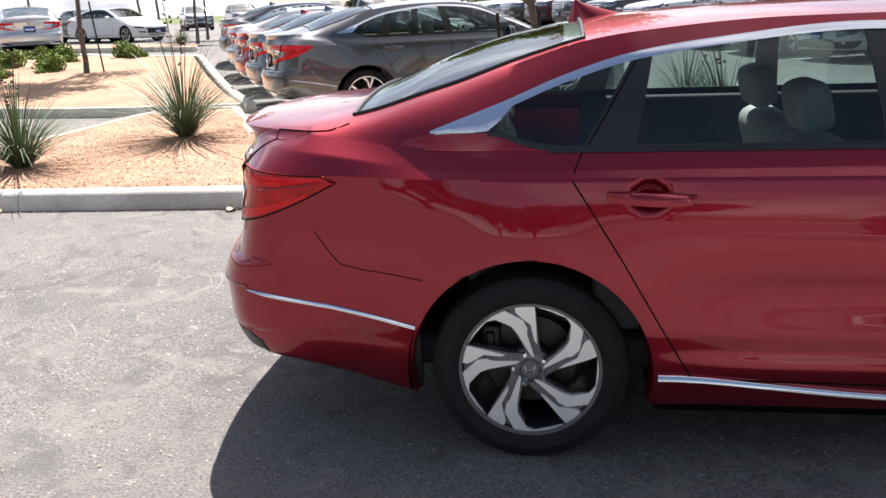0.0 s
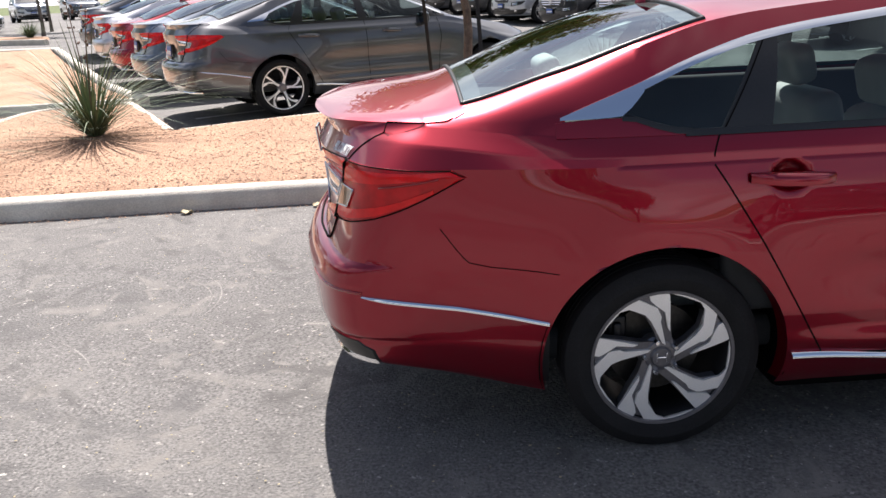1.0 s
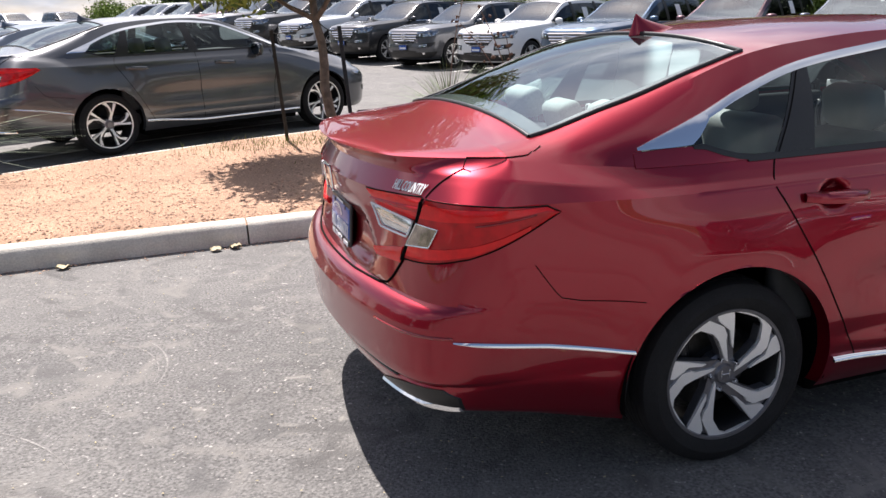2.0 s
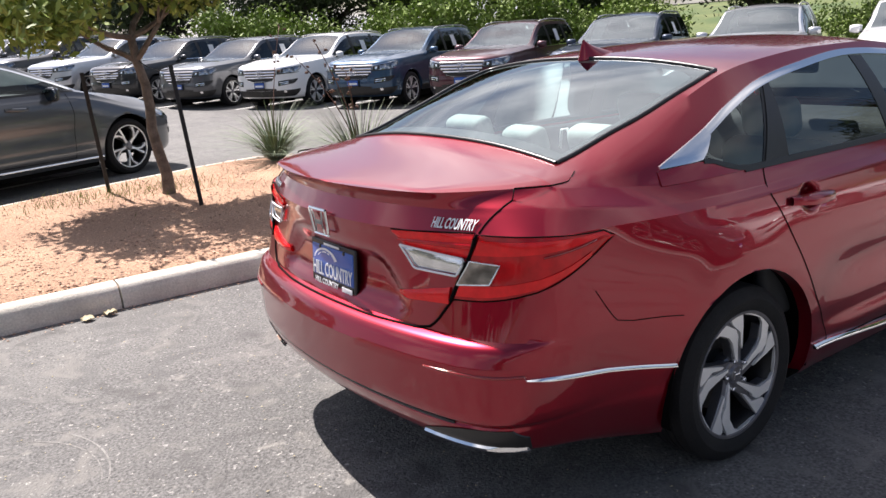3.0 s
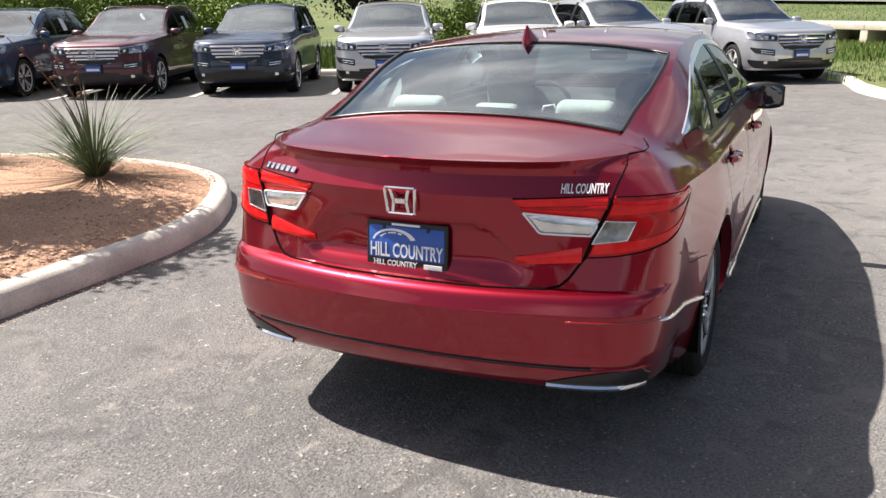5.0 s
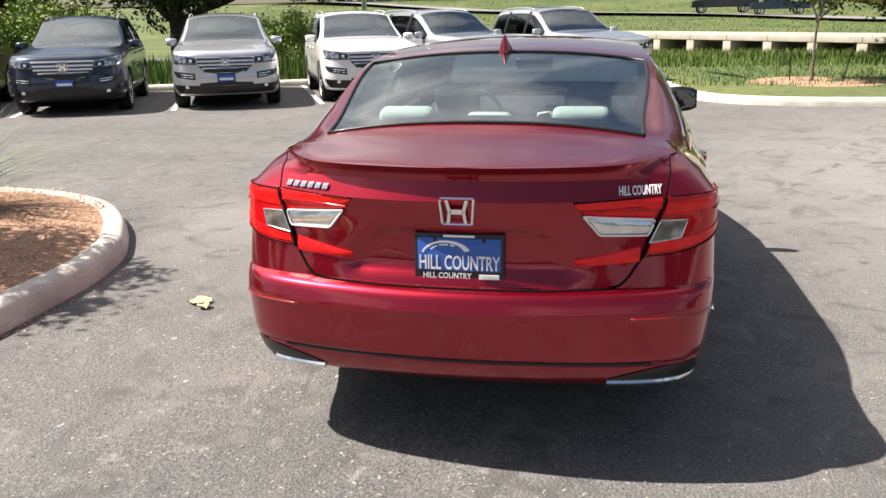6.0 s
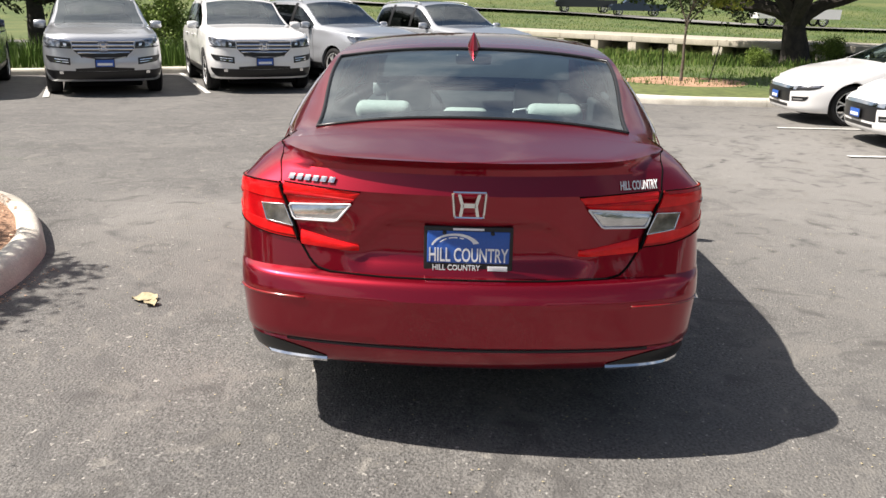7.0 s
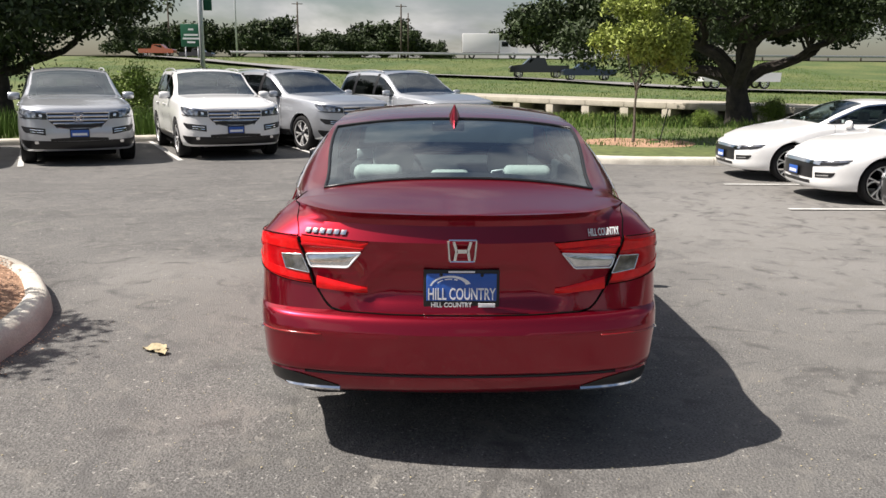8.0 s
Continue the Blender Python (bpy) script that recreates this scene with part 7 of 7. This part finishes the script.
def box_truck(x, y, z, a, label):
    top = tagged(new("box_truck"), label, "truck")
    top.matrix_basis = pose(x, y, z, 0, 0, a)
    part("cargo_box", Geo().rbox(-4.4, -1.15, 0.75, 0.1, 1.15, 3.0, 0.04).mesh("cargo_box", M_WHITE, True, 40), top, "white cargo box")
    g = Geo()
    prof = [(0.2, 0.55), (0.2, 2.2), (0.9, 2.2), (1.6, 1.45), (2.5, 1.3), (2.6, 0.55)]
    g.grid([[Vector((px, y2, pz)) for px, pz in prof] for y2 in (-0.98, -0.9, 0.9, 0.98)])
    g.f.append(tuple(range(6)))
    g.f.append(tuple(range(18, 24))[::-1])
    part("cab", g.mesh("cab", M_WHITE, True, 30), top, "white cab")
    part("cab_window", Geo().box(0.45, -1.0, 1.45, 1.25, 1.0, 2.05).mesh("cab_window", M_TINT, False), top)
    for wx in (-3.2, 1.9):
        for s in (-1, 1):
            part("wheel", wheel_parts("suv")["tyre"][0], top, "", pose(wx, s * 0.9, 0.37))
    part("chassis", Geo().rbox(-4.3, -0.5, 0.45, 2.3, 0.5, 0.78, 0.03).mesh("chassis", M_UNDER, True, 40), top)


box_truck(101, -8.2, 3.36, -90, "white box truck on the highway")


def pickup(x, y, z, a, mat, label, size=1.0):
    top = tagged(new("pickup"), label, "pickup")
    top.matrix_basis = pose(x, y, z, 0, 0, a) @ Matrix.Scale(size, 4)
    g = Geo()
    prof = [(-2.9, 0.5), (-2.95, 1.15), (-0.9, 1.17), (-0.6, 1.85), (0.7, 1.88), (1.4, 1.25), (2.5, 1.12), (2.7, 0.95), (2.7, 0.5)]
    g.grid([[Vector((px, yy * (0.93 if pz > 1.2 else 1.0), pz)) for px, pz in prof] for yy in (-0.98, -0.9, 0.9, 0.98)])
    g.f.append(tuple(range(9)))
    g.f.append(tuple(range(27, 36))[::-1])
    part("body", g.mesh("body", mat, True, 30), top)
    part("side_window", Geo().box(-0.5, -0.925, 1.28, 0.85, 0.925, 1.72).mesh("side_window", M_TINT, False), top)
    for wx in (-1.8, 1.8):
        for s in (-1, 1):
            w = part("wheel", wheel_parts("suv")["tyre"][0], top, "", pose(wx, s * 0.84, 0.37, 0, 0, 0 if s < 0 else 180))
            part("rim", wheel_parts("suv")["rim"][0], w)
            part("spoke", wheel_parts("suv")["spoke"][0], w)


# frontage road that climbs the bank
front_road = resample(smoothed([(48, -48), (57, -22), (69, -10), (78.5, 10.2), (85.3, 18.6), (91.5, 28), (97, 40)], 10), 2.0)
rows = []
for i, (x, y) in enumerate(front_road):
    a, b = front_road[max(i - 1, 0)], front_road[min(i + 1, len(front_road) - 1)]
    n = Vector((a[1] - b[1], b[0] - a[0], 0)).normalized()
    rows.append([Vector((x, y, 0)) + n * w + Vector((0, 0, land(x, y) + 0.16)) for w in (-2.2, -0.7, 0.7, 2.2)])
tagged(part("road_frontage", Geo().grid(rows).mesh("road_frontage", M_ROADFAR)), "pale frontage road climbing the grass bank", "road", kind="structure")
pickup(57.0, -22.3, 0.16 + land(57, -22.3), 90, M_WHITE, "white pickup on the frontage road")
pickup(70.0, -9.3, 0.16 + land(70, -9.3), 90, M_BLACK, "black pickup on the frontage road", 0.92)
pickup(67.0, -13.2, 0.16 + land(67, -13.2), 90, M_NAVY, "dark blue pickup on the frontage road", 0.8)
pickup(99.5, 33.4, 3.36, -90, M_ORANGE, "orange pickup on the road", 0.75)
pickup(99.5, 28.6, 3.0, -90, M_BLACK, "black car on the road", 0.72)

# poles, sign, light mast
def pole(x, y, z, h, r, mat, label, arms=True):
    top = tagged(new("utility_pole"), label, "pole")
    top.matrix_basis = pose(x, y, z)
    part("post", Geo().tube([(0, 0, 0), (0, 0, h)], [r, r * 0.7], 8).mesh("post", mat), top)
    if arms:
        part("cross_arm", Geo().rbox(-0.06, -1.1, h - 0.5, 0.06, 1.1, h - 0.36, 0.02).mesh("cross_arm", mat), top)


pole(165, 52.0, 3.3, 11.5, 0.2, M_WOODPOLE, "dark wooden utility pole")
pole(165, 26.5, 3.3, 11.8, 0.2, M_WOODPOLE, "dark wooden utility pole on the skyline")
pole(165, 6.0, 3.3, 11.5, 0.2, M_WOODPOLE, "wooden utility pole above the trees")
pole(165, 4.6, 3.3, 9.8, 0.15, M_WOODPOLE, "slim pole on the skyline", False)
pole(120, 28.5, 3.3, 16.0, 0.14, M_POLEWHITE, "tall pale light mast", False)
mast = tagged(new("sign_mast"), "white steel sign mast behind the vehicles", "mast")
mast.matrix_basis = pose(26.0, 8.3, 0.0)
part("post", Geo().tube([(0, 0, 0), (0, 0, 7)], 0.09, 12).mesh("post", M_POLEWHITE), mast)
part("banner", Geo().rbox(-0.02, -0.42, 3.75, 0.02, -0.12, 5.2, 0.01).mesh("banner", M_SIGN), mast, "green banner panel")
sign = tagged(new("road_sign"), "green highway guide sign with white lettering", "sign")
sign.matrix_basis = pose(92, 27.2, 2.2)
part("panel", Geo().rbox(-0.04, -1.15, 2.1, 0.04, 1.15, 4.6, 0.05).mesh("panel", M_SIGN, True, 40), sign, "green panel")
for zz, w in ((3.9, 0.3), (3.3, 0.8), (2.9, 0.95), (2.5, 0.45)):
    part("lettering", Geo().box(-0.055, -w, zz, -0.045, w, zz + 0.2).mesh("lettering", M_PRINT, False), sign)
for s in (-0.7, 0.7):
    part("post", Geo().tube([(0.05, s, 0), (0.05, s, 2.2)], 0.08, 8).mesh("post", M_STEEL), sign)

# woods on the skyline, and an unseen ring added round the lot for reflections
far = tree("far_tree", pose(190, 55, 2.4), 81, "dark rounded trees on the skyline and in an added unseen ring", 2.5, 0.4, 5.5, 2, 9000, 0.42, M_OAKLEAF, M_OAKBARK, (0, 0), 1.9, 0.9, 0.4, "far trees", category="tree")
rng = np.random.default_rng(82)
spots = [(190, 44, 0.95), (195, 38, 1.1), (195, 31, 0.75), (192, 27, 0.75), (190, 21, 0.8), (192, 11, 1.05), (190, 6, 0.9), (190, 16, 0.7), (192, 0, 0.6), (130, -17, 0.95), (133, -22, 1.05), (130, -28, 1.15), (128, -35, 1.2), (130, -42, 1.1), (128, -50, 1.2), (130, 46, 0.6), (125, -58, 1.2), (200, 60, 0.9), (195, 68, 0.9)]
for x, y, s in spots:
    copy_thing(far, pose(x, y, 2.4, 0, 0, 360 * rng.random()) @ Matrix.Scale(s, 4))
# added ring, mostly out of view, closes the horizon that paint and glass reflect
for k in range(26):
    a = radians(72 + 8.2 * k)
    r = 95 + 30 * rng.random()
    # kept low for k < 9, so that the rear glass reflects sky there
    copy_thing(far, pose(r * math.cos(a), r * math.sin(a) + 10, -0.3, 0, 0, 360 * rng.random()) @ Matrix.Scale((0.22 if k < 9 else 1.2) + 0.4 * rng.random(), 4))

# far part of the lot: plants and cars seen past the rear of the red sedan
for k, (x, y, s) in enumerate(((-10.05, 13.75, 1.0), (-13.0, 26.5, 1.05), (-14.5, 31.0, 1.0), (-19.0, 36.0, 1.1), (-24.0, 44.0, 1.3), (-10.5, 41.0, 1.2), (-27.0, 38.0, 1.2))):
    if k == 0:
        lot_tree = tree("lot_tree", pose(x, y, rise(x, y) + 0.1), 91, "young lot tree with a bare trunk", 2.3, 0.06, 1.3, 2, 5000, 0.07, M_LEAF, M_BARK, (0.05, 0), 0.5, 0.8, 0.5, "lot trees")
    else:
        copy_thing(lot_tree, pose(x, y, rise(x, y) + 0.1, 0, 0, 50 * k) @ Matrix.Scale(s, 4))
stake(-9.75, 13.95, rise(-9.75, 13.95) + 0.15, 1.5, -0.16, 0.08)
ground_cover = []
rng = np.random.default_rng(95)
cover = tree("ground_cover", pose(-11.5, 14.5, rise(-11.5, 14.5) + 0.05), 96, "low green flowering ground cover on the gravel", 0.02, 0.01, 0.40, 0, 3500, 0.035, M_BUSHLEAF, M_BARK, (0, 0), 0.16, 1.2, -0.2, "ground cover", category="plant")
for k in range(22):
    x, y = -10.6 - 4.5 * rng.random(), 12.4 + 4.6 * rng.random()
    copy_thing(cover, pose(x, y, rise(x, y) + 0.1, 0, 0, 360 * rng.random()) @ Matrix.Scale(0.7 + 0.6 * rng.random(), 4))
sedan(M_SILVER, pose(-16.0, 21.0, 0.5, 0, 0, 124), "silver sedan parked tail-on beyond the plot", False, "sport", "far sedans")
sedan(M_BLACK, pose(-22.4, 34.6, 0.5, 0, 0, -40), "black sedan parked beyond the plot", False, "sport", "far sedans")
sedan(M_WHITE, pose(-20.2, 32.4, 0.5, 0, 0, -22), "white sedan parked across the far aisle", False, "sport", "far sedans")
far_suv = (made[M_SILVER.name], made[M_GRAY.name], made[M_WHITE.name], made[M_NAVY.name], made[M_MAROON.name])
for k in range(9):
    copy_thing(far_suv[k % 5], pose(-26 + 3.1 * k, 56 + 0.8 * k, 0.5, 0, 0, 300))
